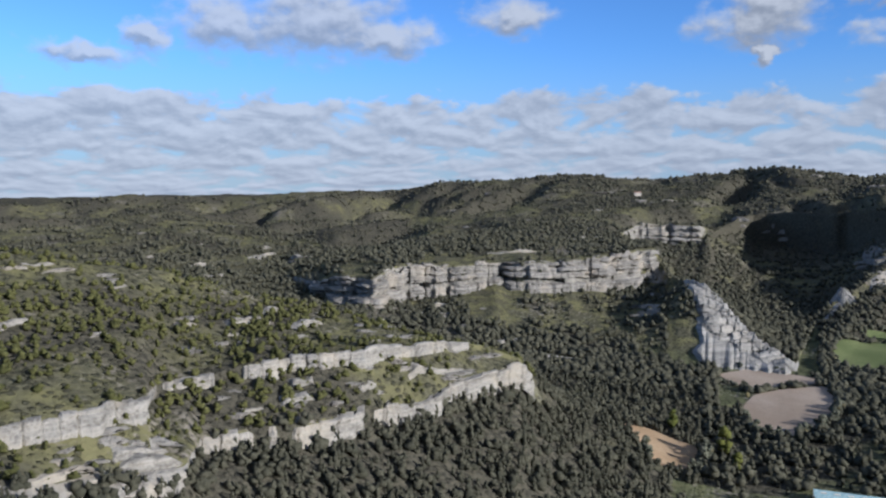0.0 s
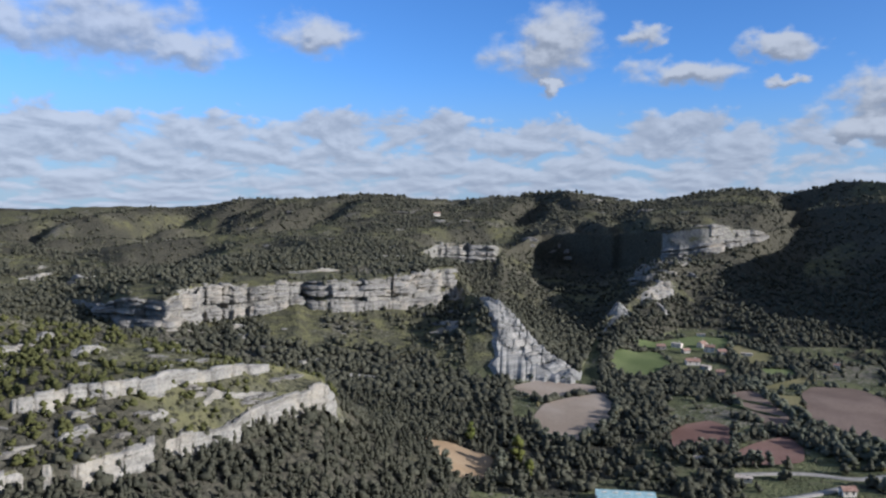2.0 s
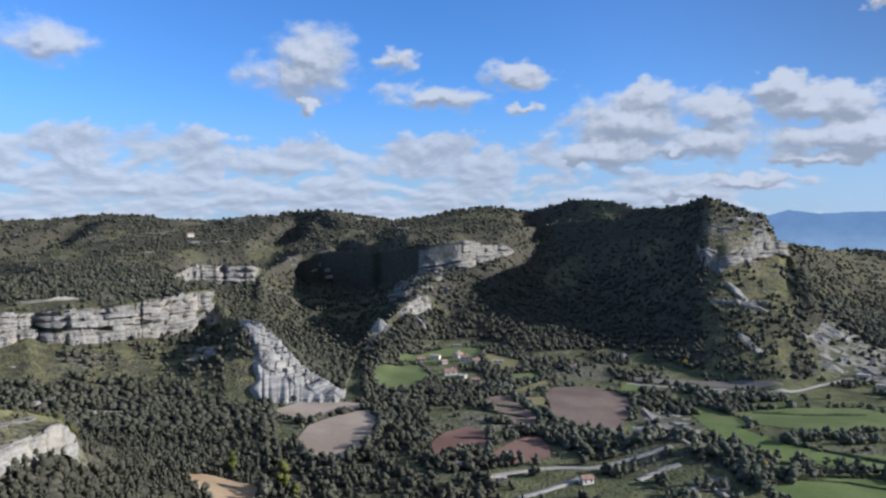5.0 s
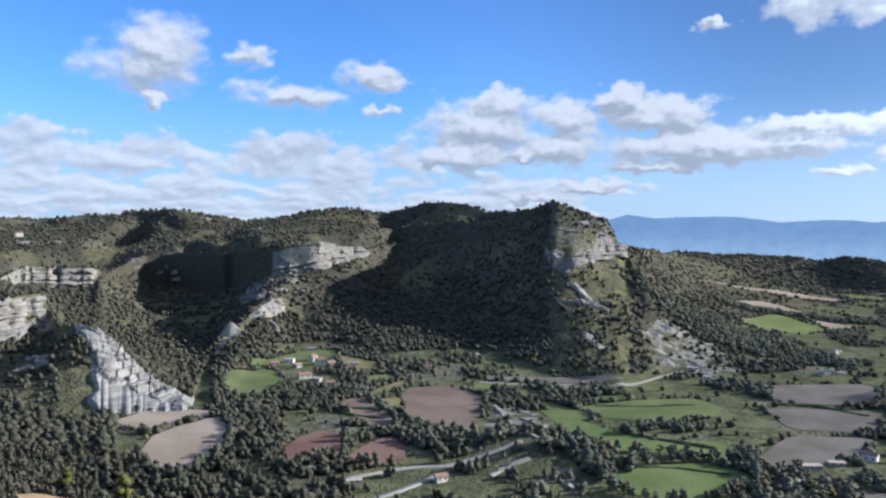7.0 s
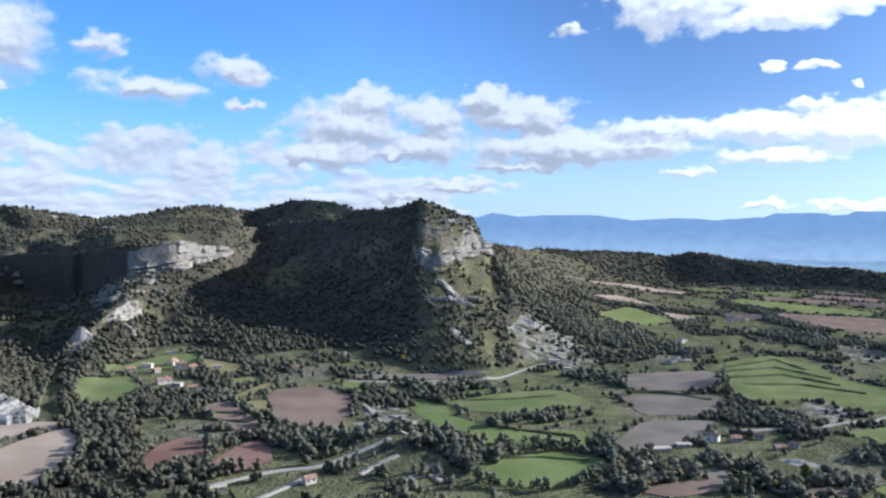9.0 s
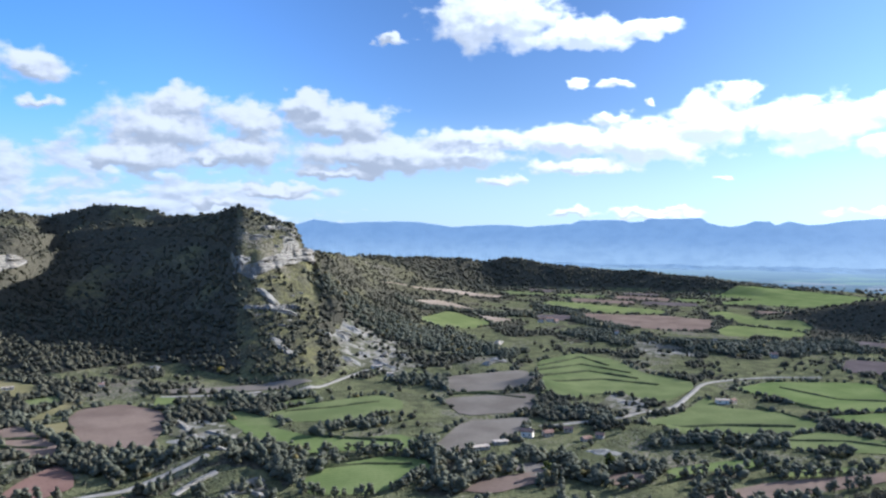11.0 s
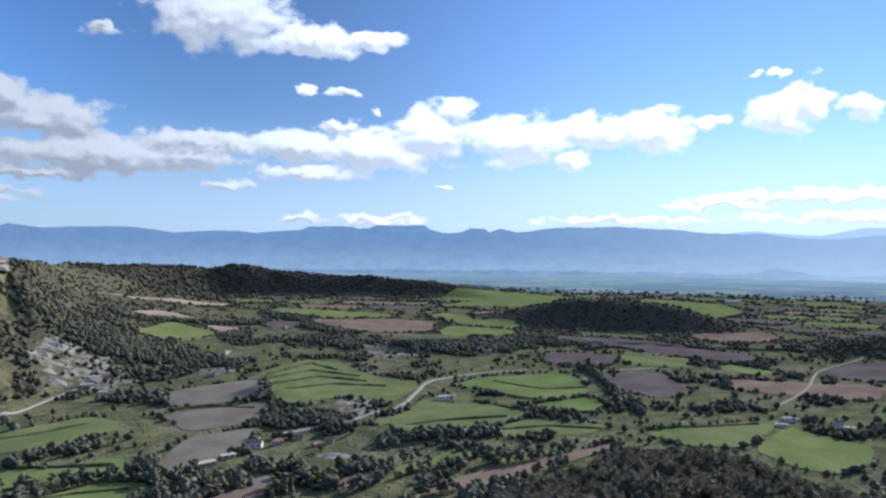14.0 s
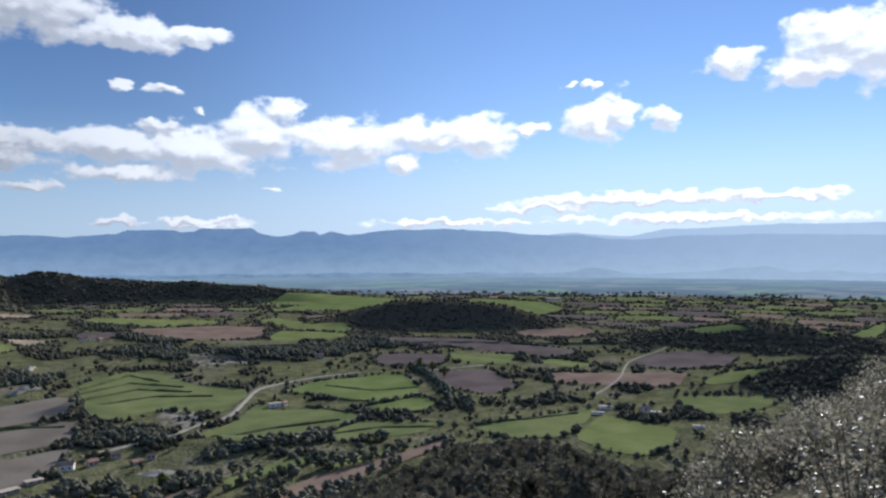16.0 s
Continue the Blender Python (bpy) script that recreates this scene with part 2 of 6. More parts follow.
line(0, (-40, 3, 148.35), (320, 3, 148.35))  # the hilltop
line(8, (-40, 30, 130), (100, 22, 136), (112, 20, 139.5), (115.7, 20, 142.5), (119.5, 22, 143.9), (123.8, 26, 144.2), (128.7, 30, 145.2),
     (135, 30, 147), (200, 30, 146), (320, 30, 130))  # its near edge
line(26, (-40, 70, 104), (60, 70, 104), (80, 75, 104), (86, 110, 100), (90, 150, 96), (95.4, 200, 87), (100, 240, 85), (105.6, 260, 81), (111.9, 240, 79),
     (116, 200, 86), (125, 150, 103), (140, 150, 110), (200, 150, 110), (320, 70, 104))  # its wooded shoulder
line(16, (-40, 150, 68), (-30, 150, 64), (-20, 180, 46), (-5, 215, 34), (6, 260, 24), (12, 270, 12), (20, 250, 8), (60, 230, 10), (85, 260, 14), (95, 300, 16),
     (105, 350, 14), (116, 340, 16), (140, 340, 20), (200, 340, 20), (320, 150, 68))  # its foot
line(16, (-40, 172, 64), (-30, 172, 61), (-25, 182, 52), (-18, 212, 46), (-10, 229, 44), (0, 270, 42), (5.8, 312, 40), (9, 340, 30), (13, 345, 18), (17, 350, 7), (22, 350, 5),
     (60, 380, 6), (95, 420, 8), (140, 420, 10), (320, 172, 64))  # foot of the terraced spur
line(26, (-40, 214, 74), (-29.8, 215, 71), (-24.7, 222, 66), (-19, 236, 60.5), (-17.8, 258, 62), (-9.8, 274, 58), (-1.3, 304, 58), (0.7, 321, 58), (5.8, 355, 56),
     (6.6, 372, 46), (9, 392, 31), (13, 388, 20), (17, 392, 6), (22, 400, 4), (60, 400, 4), (95, 450, 6), (140, 450, 8), (320, 214, 74))  # foot of its lower cliff
line(8, (-40, 218, 77), (-29.8, 219, 73), (-25.7, 226, 68), (-19, 240, 64), (-17.9, 261, 65.5), (-9.8, 277, 65), (-1.2, 307, 63.5), (0.7, 324, 65), (5.8, 358, 66),
     (6.6, 376, 50), (9, 396, 32), (13, 392, 20), (17, 396, 6), (22, 404, 4), (60, 404, 4), (95, 455, 6), (140, 455, 8), (320, 218, 77))  # edge of its lower cliff
line(14, (-40, 239, 79), (-30.6, 240, 77.6), (-24.5, 249, 77), (-21.6, 262, 76.5), (-20.6, 288, 78), (-19.6, 290, 77.8), (-14.1, 296, 76.5), (-6.1, 313, 78.7), (-0.2, 345, 78), (3, 366, 72), (5.8, 374, 65),
     (9, 405, 30), (13, 405, 18), (17, 405, 6), (22, 410, 4), (60, 410, 4), (95, 460, 6), (140, 460, 8), (320, 239, 79))  # foot of its upper cliff
line(8, (-40, 243, 84), (-30.6, 244, 82.8), (-24.5, 253, 82.6), (-21.6, 266, 80.6), (-20.6, 291, 79.5), (-19.6, 293, 78.9), (-14, 299, 80.8), (-6.1, 316, 83), (-0.2, 347, 80), (3, 369, 73), (5.8, 377, 65),
     (9, 407, 30), (13, 408, 18), (17, 408, 6), (22, 413, 4), (60, 413, 4), (95, 465, 6), (140, 465, 8), (320, 243, 84))  # edge of its upper cliff
line(34, (-40, 420, 128), (-30, 400, 120), (-25, 390, 112), (-20, 400, 109), (-13.9, 400, 94), (-7.8, 400, 83), (-0.2, 370, 75), (5.8, 392, 60), (9, 420, 28),
     (13, 430, 16), (17, 420, 6), (22, 430, 4), (60, 430, 4), (95, 480, 5), (140, 500, 8), (320, 420, 128))  # back of the spur
line(14, (-40, 620, 40), (-20, 600, 35), (-8, 540, 30), (0, 510, 24), (6, 500, 16), (12, 500, 10), (22, 480, 5), (60, 480, 5), (95, 560, 4), (140, 600, 6),
     (320, 620, 40))  # the stream
line(34, (-40, 750, 40), (-15, 720, 38), (-8, 600, 32), (0, 570, 20), (10.5, 625, 14), (18.7, 612, 10), (24, 615, 8), (26.7, 622, 8), (29, 760, 10), (32, 900, 12),
     (35.4, 913, 14), (39.6, 802, 10), (45.4, 847, 8), (50, 795, 6), (53, 760, 6), (56.4, 714, 6), (60.3, 855, 6), (65.9, 900, 5), (72, 1000, 4),
     (80, 1200, 2), (140, 1200, 2), (320, 750, 40))  # where the slopes meet the valley floor
line(50, (-40, 960, 55), (-20, 950, 55), (-12, 880, 45), (-9, 760, 42), (-7.6, 720, 39), (-5.5, 690, 39), (-3.6, 738, 38), (-1, 745, 38), (3, 768, 46), (4.1, 772, 50), (5.2, 768, 44),
     (9.1, 785, 41), (13.2, 825, 37), (15.6, 870, 44), (16.5, 805, 42), (17.6, 772, 42), (18.9, 720, 31), (20.6, 688, 20), (22.3, 668, 14), (24.1, 648, 9.5), (25, 640, 8.5), (25.8, 760, 10), (26.4, 850, 13), (27.2, 862, 20), (28.6, 905, 30), (29.4, 935, 38), (30.4, 965, 44), (31.5, 985, 44), (33, 990, 35),
     (38, 960, 30), (43, 950, 26), (48, 900, 26), (51, 880, 34), (52, 862, 34), (54, 840, 31), (56, 830, 26), (58, 850, 18), (61, 900, 12), (65, 950, 7), (72, 1050, 5))  # foot of the mesa's cliff
line(14, (-40, 965, 57), (-20, 955, 57), (-12, 885, 47), (-9, 766, 52), (-7.6, 726, 62), (-5.3, 696, 63), (-3.6, 744, 71), (-1, 752, 71), (4.1, 779, 70),
     (9.1, 792, 71), (13.2, 832, 74), (15.5, 887, 77), (16.0, 880, 60), (16.5, 825, 50), (17.6, 795, 52.5), (18.9, 742, 40), (20.6, 712, 28.5), (22.3, 684, 19.5), (24.1, 662, 11.8), (25.2, 652, 9), (25.8, 766, 11), (26.4, 858, 17), (27.0, 872, 26), (28.6, 925, 41), (29.4, 958, 50), (30.4, 990, 58), (31.5, 1010, 58), (33, 1000, 37),
     (38, 965, 31), (43, 955, 27), (48, 905, 27), (51, 885, 35), (52, 867, 35), (54, 845, 32), (56, 835, 27), (58, 855, 19), (61, 905, 13), (65, 955, 8), (72, 1060, 5))  # its edge
line(14, (-40, 1050, 62), (-20, 1040, 60), (-12, 960, 50), (-8, 830, 64), (-4, 820, 73), (4, 850, 74), (10, 860, 75), (15, 960, 78), (16.2, 960, 52), (17, 890, 32), (19, 905, 20),
     (22, 940, 12), (24, 960, 12), (25.5, 985, 14), (26.4, 1000, 18), (27.5, 1010, 26), (28.9, 1020, 46), (29.6, 1025, 62), (30.4, 1030, 70), (31.5, 1040, 76), (33, 1060, 68), (36, 1110, 62), (38, 1150, 46), (43, 1130, 48), (48, 1010, 54), (51, 935, 66), (52, 925, 66), (54, 935, 66),
     (56, 955, 62), (58, 950, 42), (61, 960, 22), (65, 1000, 10), (72, 1100, 5))  # the mesa's top and the side valleys
line(30, (-40, 1250, 75), (-27, 1245, 84), (-20, 1240, 94), (-15.8, 1240, 88), (-11, 1150, 68), (-8, 1000, 62), (0, 1000, 77), (8, 1000, 80), (13, 1080, 80), (14.2, 1140, 64), (18.6, 1150, 62), (19.0, 1170, 76), (19.6, 1230, 70), (21.4, 1400, 66),
     (22, 1440, 46), (23.5, 1420, 42), (26, 1340, 42), (28, 1270, 48), (29.5, 1190, 72), (31.2, 1130, 78), (33.7, 1130, 87), (36.6, 1200, 106), (37.4, 1290, 111), (39.0, 1510, 116), (39.4, 1560, 112), (40.5, 1540, 117), (43.3, 1420, 127), (47, 1220, 135), (49.5, 1110, 132), (50.6, 1030, 118),
     (51.3, 985, 98), (52.6, 1000, 102), (54.2, 1050, 113.5), (56, 1112, 118), (56.6, 1150, 111), (58, 1000, 68), (61, 1050, 40), (65, 1100, 16), (72, 1200, 6), (80, 1320, 3))  # foot of the high cliffs
line(12, (-40, 1255, 76), (-27, 1250, 86), (-20, 1245, 96), (-15.8, 1245, 90), (-11, 1155, 70), (-8, 1010, 63), (0, 1010, 78), (8, 1010, 81), (13, 1085, 82), (14.2, 1147, 89), (18.5, 1157, 89), (19.6, 1242, 80),
     (22, 1452, 96), (23.5, 1432, 99), (26, 1352, 103), (28, 1282, 108), (29.5, 1202, 112), (31.1, 1142, 116), (33.6, 1142, 125), (36.6, 1210, 122), (37.4, 1300, 114), (39.4, 1572, 120), (40.5, 1552, 127), (43.2, 1432, 139), (47, 1232, 147), (49.5, 1122, 146), (50.6, 1045, 132),
     (51.3, 988, 113), (52.6, 1008, 116), (54.2, 1058, 127), (56, 1120, 133.5), (56.6, 1158, 118), (58, 1010, 70), (61, 1060, 41), (65, 1110, 16), (72, 1210, 6), (80, 1330, 3))  # their edge
line(30, (-40, 1600, 22), (-16, 1600, 20), (-8, 1500, 62), (0, 1500, 88), (10, 1500, 100), (15, 1500, 98), (22, 1600, 112), (28, 1480, 122), (29.5, 1330, 133), (31, 1350, 138), (33.5, 1380, 140), (36.9, 1480, 146), (39.5, 1760, 152), (43, 1650, 165),
     (47, 1450, 170), (50, 1200, 172), (51.3, 1080, 160), (53.3, 1080, 156), (55.2, 1100, 148), (56, 1140, 126), (58, 1180, 105), (61, 1500, 62), (65, 2015, 44), (70, 2130, 14), (77, 2155, 8), (83, 2170, 5), (88, 2180, 3), (92, 2000, 3))  # the tops behind
line(40, (-40, 2600, 85), (-30, 2600, 83), (-26, 2600, 89), (-21.8, 2600, 114), (-15.8, 2600, 100), (-11, 2600, 117), (-3.5, 2600, 125), (-0.6, 2500, 149), (4.9, 2400, 158),
     (8.6, 2400, 175), (15, 2400, 158), (19.6, 2400, 177), (23.6, 2200, 191), (28.6, 2200, 160), (33.6, 2000, 193), (36.4, 2000, 200), (38.9, 2000, 189), (41.6, 1950, 214),
     (44.3, 1850, 210.7), (46.7, 1750, 191), (49.8, 1450, 190), (50.7, 1250, 193), (51.3, 1150, 191), (53.3, 1150, 177), (55.2, 1155, 165), (56, 1200, 128))  # the skyline
SKY_EAST = [(58.2, 1300, 118), (60.5, 2000, 98), (64, 2100, 92), (69, 2250, 82), (71, 2250, 86), (77, 2250, 65), (85, 2250, 39), (90, 2250, 14), (95, 2300, 4), (140, 2300, 4)]
LINES[-1] = (40, np.vstack([LINES[-1][1], SKY_EAST]))  # the skyline's low wooded end
line(24, (-40, 3400, 60), (10, 3300, 120), (40, 3000, 150), (49, 2400, 120), (52, 2200, 100), (58, 2600, 50), (65, 3000, 20), (75, 3000, 4), (140, 3000, 2))  # behind it
line(16, (-40, 4760, 60), (10, 4760, 100), (45, 4760, 60), (60, 4760, 10), (75, 4760, 0), (140, 4760, 0))  # the far edge


def line_at(k, bearing):
    """Distance and height of break line k at the bearings given; it closes behind the hilltop."""
    knots = LINES[k][1]
    first, last = knots[0], knots[-1]
    if last[0] < 320:
        knots = np.vstack([knots, (max(last[0] + 1, 150), last[1], last[2]), (320, first[1], first[2])])
    return np.interp(bearing, knots[:, 0], knots[:, 1]), np.interp(bearing, knots[:, 0], knots[:, 2])


NOTCHES = {  # cliff edge: clefts as bearing, half width in degrees and depth
    13: [(-1.5, 0.35, 8), (4.5, 0.6, 15), (8.6, 0.35, 9), (12.2, 0.3, 7), (-4.6, 0.3, 6), (14.4, 0.3, 5)],
    16: [(16.4, 0.35, 14), (26.2, 0.3, 14), (27.6, 0.35, 18), (53.4, 0.25, 8), (54.9, 0.25, 7)]}
CLIFF_REACH = {6: 290.0, 8: 300.0, 13: 780.0, 16: 1150.0}
BUTTRESSES = {6: (3.5, 26.0), 8: (3.0, 22.0), 13: (5.0, 30.0), 16: (9.0, 60.0)}  # cliff edge: how far its face steps in and out, over what length


def all_lines(bearing):
    """Distances and heights of all break lines at each bearing, kept in order outwards."""
    b = (np.asarray(bearing, float) + 40) % 360 - 40
    r, z = zip(*(line_at(k, b) for k in range(len(LINES))))
    r = np.array(r)
    for edge, (deep, wide) in BUTTRESSES.items():
        swing = deep * np.tanh(4.0 * fractal(b * CLIFF_REACH[edge] / 57.3 / wide, b * 0 + edge, 1.0, 3, 40 + edge, 0.55))
        for at, wide_at, cleft in NOTCHES.get(edge, ()):
            swing = swing + cleft * np.exp(-((b - at) / wide_at) ** 4)
        swing = swing * np.clip((z[edge] - z[edge - 1] - 2) / (4 if edge < 10 else 14), 0, 1)
        r[edge - 1] += swing
        r[edge] += swing
    for k in range(1, len(r)):
        r[k] = np.maximum(r[k], r[k - 1] + 1.5)
    return r, np.array(z)


WOODED_MOUNDS = [  # bearing, distance, length across, depth, height, turn
    (96.5, 1500, 150, 70, 46, 12), (103, 1450, 110, 60, 30, 0), (121, 1250, 160, 80, 32, 0), (127, 900, 110, 60, 30, 0),
    (84, 1080, 60, 30, 9, 0), (73, 760, 26, 16, 9, 0), (82, 590, 38, 18, 8, 0), (50, 500, 45, 32, 10, 20), (69.6, 880, 34, 24, 5, 0),
    (18.0, 716, 42, 48, 21, 0)]


def relief(x, y, r, z):
    """What the break lines leave out: mounds, swells and gullies."""
    out = np.zeros_like(x)
    for bearing, dist, across, deep, high, turn in WOODED_MOUNDS:
        a = radians(bearing + turn)
        dx, dy = x - dist * math.sin(radians(bearing)), y - dist * math.cos(radians(bearing))
        u, v = dx * math.cos(a) - dy * math.sin(a), dx * math.sin(a) + dy * math.cos(a)
        out = out + high * np.exp(-(u / across) ** 2 - (v / deep) ** 2)
    hilly = np.clip((z - 16) / 40, 0, 1) * np.clip(r / 150, 0.03, 1)
    far = np.clip((r - 1200) / 800, 0, 1)
    out = out + hilly * ((2.0 + 5 * far) * fractal(x, y, 90 + 0 * r, 4, 3) + 1.2 * fractal(x, y, 18, 3, 9))
    out = out + (1 - hilly) * 0.8 * fractal(x, y, 120, 2, 5) * np.clip(r / 200, 0, 1)
    return out


def folds(k, f, x, y):
    """Ridges and valleys of the hills between the cliffs and the skyline, none at the break lines themselves."""
    along, across = 0.5 * x + 0.866 * y, 0.866 * x - 0.5 * y
    bend = 60 * fractal(x, y, 420, 2, 63)
    ridge = np.abs(smooth_noise((across + bend) / 210, along / 620, 61)) + 0.45 * np.abs(smooth_noise((across - bend) / 95, along / 300, 64))
    lift = -95 * np.clip(1.0 - 1.35 * ridge, 0, 1)
    west = np.clip((50 - np.degrees(np.arctan2(x, y))) / 10, 0, 1)
    return np.where((k >= 17) & (k <= 18), 4 * f * (1 - f) * lift * west, 0.0)


def height(x, y):
    """The ground's height at a place, without the shape of the cliffs' faces."""
    x, y = np.atleast_1d(np.asarray(x, float)), np.atleast_1d(np.asarray(y, float))
    r = np.hypot(x, y)
    lr, lz = all_lines(np.degrees(np.arctan2(x, y)))
    k = np.clip((lr < r).sum(0), 1, len(LINES) - 1)
    i = np.arange(len(r))
    f = np.clip((r - lr[k - 1, i]) / (lr[k, i] - lr[k - 1, i]), 0, 1)
    z = lz[k - 1, i] * (1 - f) + lz[k, i] * f
    return z + relief(x, y, r, z) + folds(k, f, x, y)


CLIFFS = (6, 8, 13, 16)  # break lines at a cliff's edge


def mesh_object(name, verts, faces, material, smooth=True):
    me = bpy.data.meshes.new(name)
    me.from_pydata([tuple(v) for v in verts] if not isinstance(verts, np.ndarray) else verts.tolist(), [], faces if isinstance(faces, list) else faces.tolist())
    me.materials.append(material)
    if smooth:
        me.shade_smooth()
    return new(name, me)


def build_ground():
    bearings = np.concatenate([np.arange(-36, -10, 0.3), np.arange(-10, 17, 0.18), np.arange(17, 60, 0.3), np.arange(60, 136, 0.4), np.arange(136, 324, 4.0)])
    lr, lz = all_lines(bearings)
    rr, zz, seg, part_way = [lr[0]], [lz[0]], [0], [0.0]
    for k in range(1, len(LINES)):
        for j in range(1, LINES[k][0] + 1):
            f = j / LINES[k][0]
            rr.append(lr[k - 1] * (1 - f) + lr[k] * f)
            zz.append(lz[k - 1] * (1 - f) + lz[k] * f)
            seg.append(k)
            part_way.append(f)
    rr, zz = np.array(rr), np.array(zz)
    sx, cy = np.sin(np.radians(bearings)), np.cos(np.radians(bearings))
    x, y = rr * sx, rr * cy
    shape = x.shape
    z = zz + relief(x.ravel(), y.ravel(), rr.ravel(), zz.ravel()).reshape(shape)
    z = z + folds(np.array(seg)[:, None] + 0 * rr, np.array(part_way)[:, None] + 0 * rr, x, y)
    verts = np.stack([x.ravel(), y.ravel(), z.ravel()], 1)
    rows, cols = shape
    i, j = np.meshgrid(np.arange(rows - 1), np.arange(cols), indexing="ij")
    a, b = i * cols + j, i * cols + (j + 1) % cols
    faces = np.stack([a, a + cols, b + cols, b], -1).reshape(-1, 4)
    centre = np.array([[0, 0, 148.4]])
    fan = [(len(verts), j, (j + 1) % cols) for j in range(cols)]
    verts = np.vstack([verts, centre])
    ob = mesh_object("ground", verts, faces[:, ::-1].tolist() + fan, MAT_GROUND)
    return tagged(ob, "scrub-covered hills, terraces and valley floor of pale earth", "ground", kind="structure")


ground = build_ground()


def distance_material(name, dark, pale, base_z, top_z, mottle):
    """Distance haze painted as glowing blue: paler towards the plain and towards the sun."""
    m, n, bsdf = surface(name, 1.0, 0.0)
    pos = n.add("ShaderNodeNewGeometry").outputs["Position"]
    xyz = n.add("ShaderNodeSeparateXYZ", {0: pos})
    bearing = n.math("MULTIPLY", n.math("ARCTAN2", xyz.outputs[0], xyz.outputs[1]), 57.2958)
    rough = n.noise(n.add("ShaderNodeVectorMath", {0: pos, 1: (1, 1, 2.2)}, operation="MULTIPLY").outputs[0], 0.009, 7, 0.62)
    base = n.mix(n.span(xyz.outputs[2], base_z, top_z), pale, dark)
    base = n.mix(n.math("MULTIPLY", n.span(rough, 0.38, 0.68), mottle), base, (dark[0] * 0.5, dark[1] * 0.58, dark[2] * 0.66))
    # sunward paling of the haze, mixed into the emission colour
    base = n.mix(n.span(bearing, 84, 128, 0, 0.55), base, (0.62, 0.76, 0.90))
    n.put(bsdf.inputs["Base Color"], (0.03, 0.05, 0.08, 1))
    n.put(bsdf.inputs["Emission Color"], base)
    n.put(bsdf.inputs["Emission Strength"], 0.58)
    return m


def ridge_layer(label, near, deep, low, knots, material, seed, jag=0.05):
    """One range of far hills; knots: bearing and the height of its skyline in degrees over the eye."""
    knots = np.array(knots)
    b = np.arange(knots[0, 0], knots[-1, 0], 0.09)
    top = np.interp(b, knots[:, 0], knots[:, 1])
    top = top + jag * fractal(b, b * 0, 2.2, 5, seed, 0.6)
    verts, rows = [], 12
    for k in range(rows):
        f = k / (rows - 1)
        r = near + deep * f + 60 * fractal(b, b * 0 + 5 * f, 1.6, 4, seed + 3) * math.sin(math.pi * f)
        z = low + (EYE + r * np.tan(np.radians(top)) - low) * f ** 1.25
        verts.append(np.stack([r * np.sin(np.radians(b)), r * np.cos(np.radians(b)), z], 1))
    cols = len(b)
    faces = [(k * cols + j, k * cols + j + 1, (k + 1) * cols + j + 1, (k + 1) * cols + j) for k in range(rows - 1) for j in range(cols - 1)]
    return tagged(mesh_object("backdrop", np.vstack(verts), faces, material), label, "mountains", kind="structure")


def build_mountains():
    """The ranges on the far side of the plain, their blue haze painted in."""
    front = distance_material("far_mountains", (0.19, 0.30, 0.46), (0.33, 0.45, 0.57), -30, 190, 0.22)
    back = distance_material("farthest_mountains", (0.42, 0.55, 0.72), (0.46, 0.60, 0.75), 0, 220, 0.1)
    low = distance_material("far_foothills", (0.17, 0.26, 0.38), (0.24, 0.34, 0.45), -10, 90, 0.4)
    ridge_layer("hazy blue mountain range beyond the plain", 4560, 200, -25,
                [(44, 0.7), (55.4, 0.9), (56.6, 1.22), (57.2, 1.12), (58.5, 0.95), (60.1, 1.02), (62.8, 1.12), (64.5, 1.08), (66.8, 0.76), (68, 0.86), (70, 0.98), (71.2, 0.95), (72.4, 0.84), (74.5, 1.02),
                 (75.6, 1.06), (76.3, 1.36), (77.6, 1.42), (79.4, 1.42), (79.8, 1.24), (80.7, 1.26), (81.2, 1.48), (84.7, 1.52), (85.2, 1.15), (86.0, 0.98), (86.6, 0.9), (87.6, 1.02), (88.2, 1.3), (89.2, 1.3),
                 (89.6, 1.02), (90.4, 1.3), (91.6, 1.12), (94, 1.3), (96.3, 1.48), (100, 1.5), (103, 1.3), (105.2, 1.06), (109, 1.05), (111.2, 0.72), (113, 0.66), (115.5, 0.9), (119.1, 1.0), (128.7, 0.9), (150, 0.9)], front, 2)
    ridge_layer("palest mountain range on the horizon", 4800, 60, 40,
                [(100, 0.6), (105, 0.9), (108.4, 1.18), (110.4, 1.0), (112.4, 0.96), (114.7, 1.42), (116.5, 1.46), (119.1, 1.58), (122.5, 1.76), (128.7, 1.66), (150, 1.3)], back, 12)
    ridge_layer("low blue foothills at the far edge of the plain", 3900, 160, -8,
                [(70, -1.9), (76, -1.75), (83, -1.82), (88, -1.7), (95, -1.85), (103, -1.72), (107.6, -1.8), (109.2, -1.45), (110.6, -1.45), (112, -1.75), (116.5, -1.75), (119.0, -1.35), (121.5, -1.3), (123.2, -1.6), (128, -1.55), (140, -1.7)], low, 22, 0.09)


build_mountains()


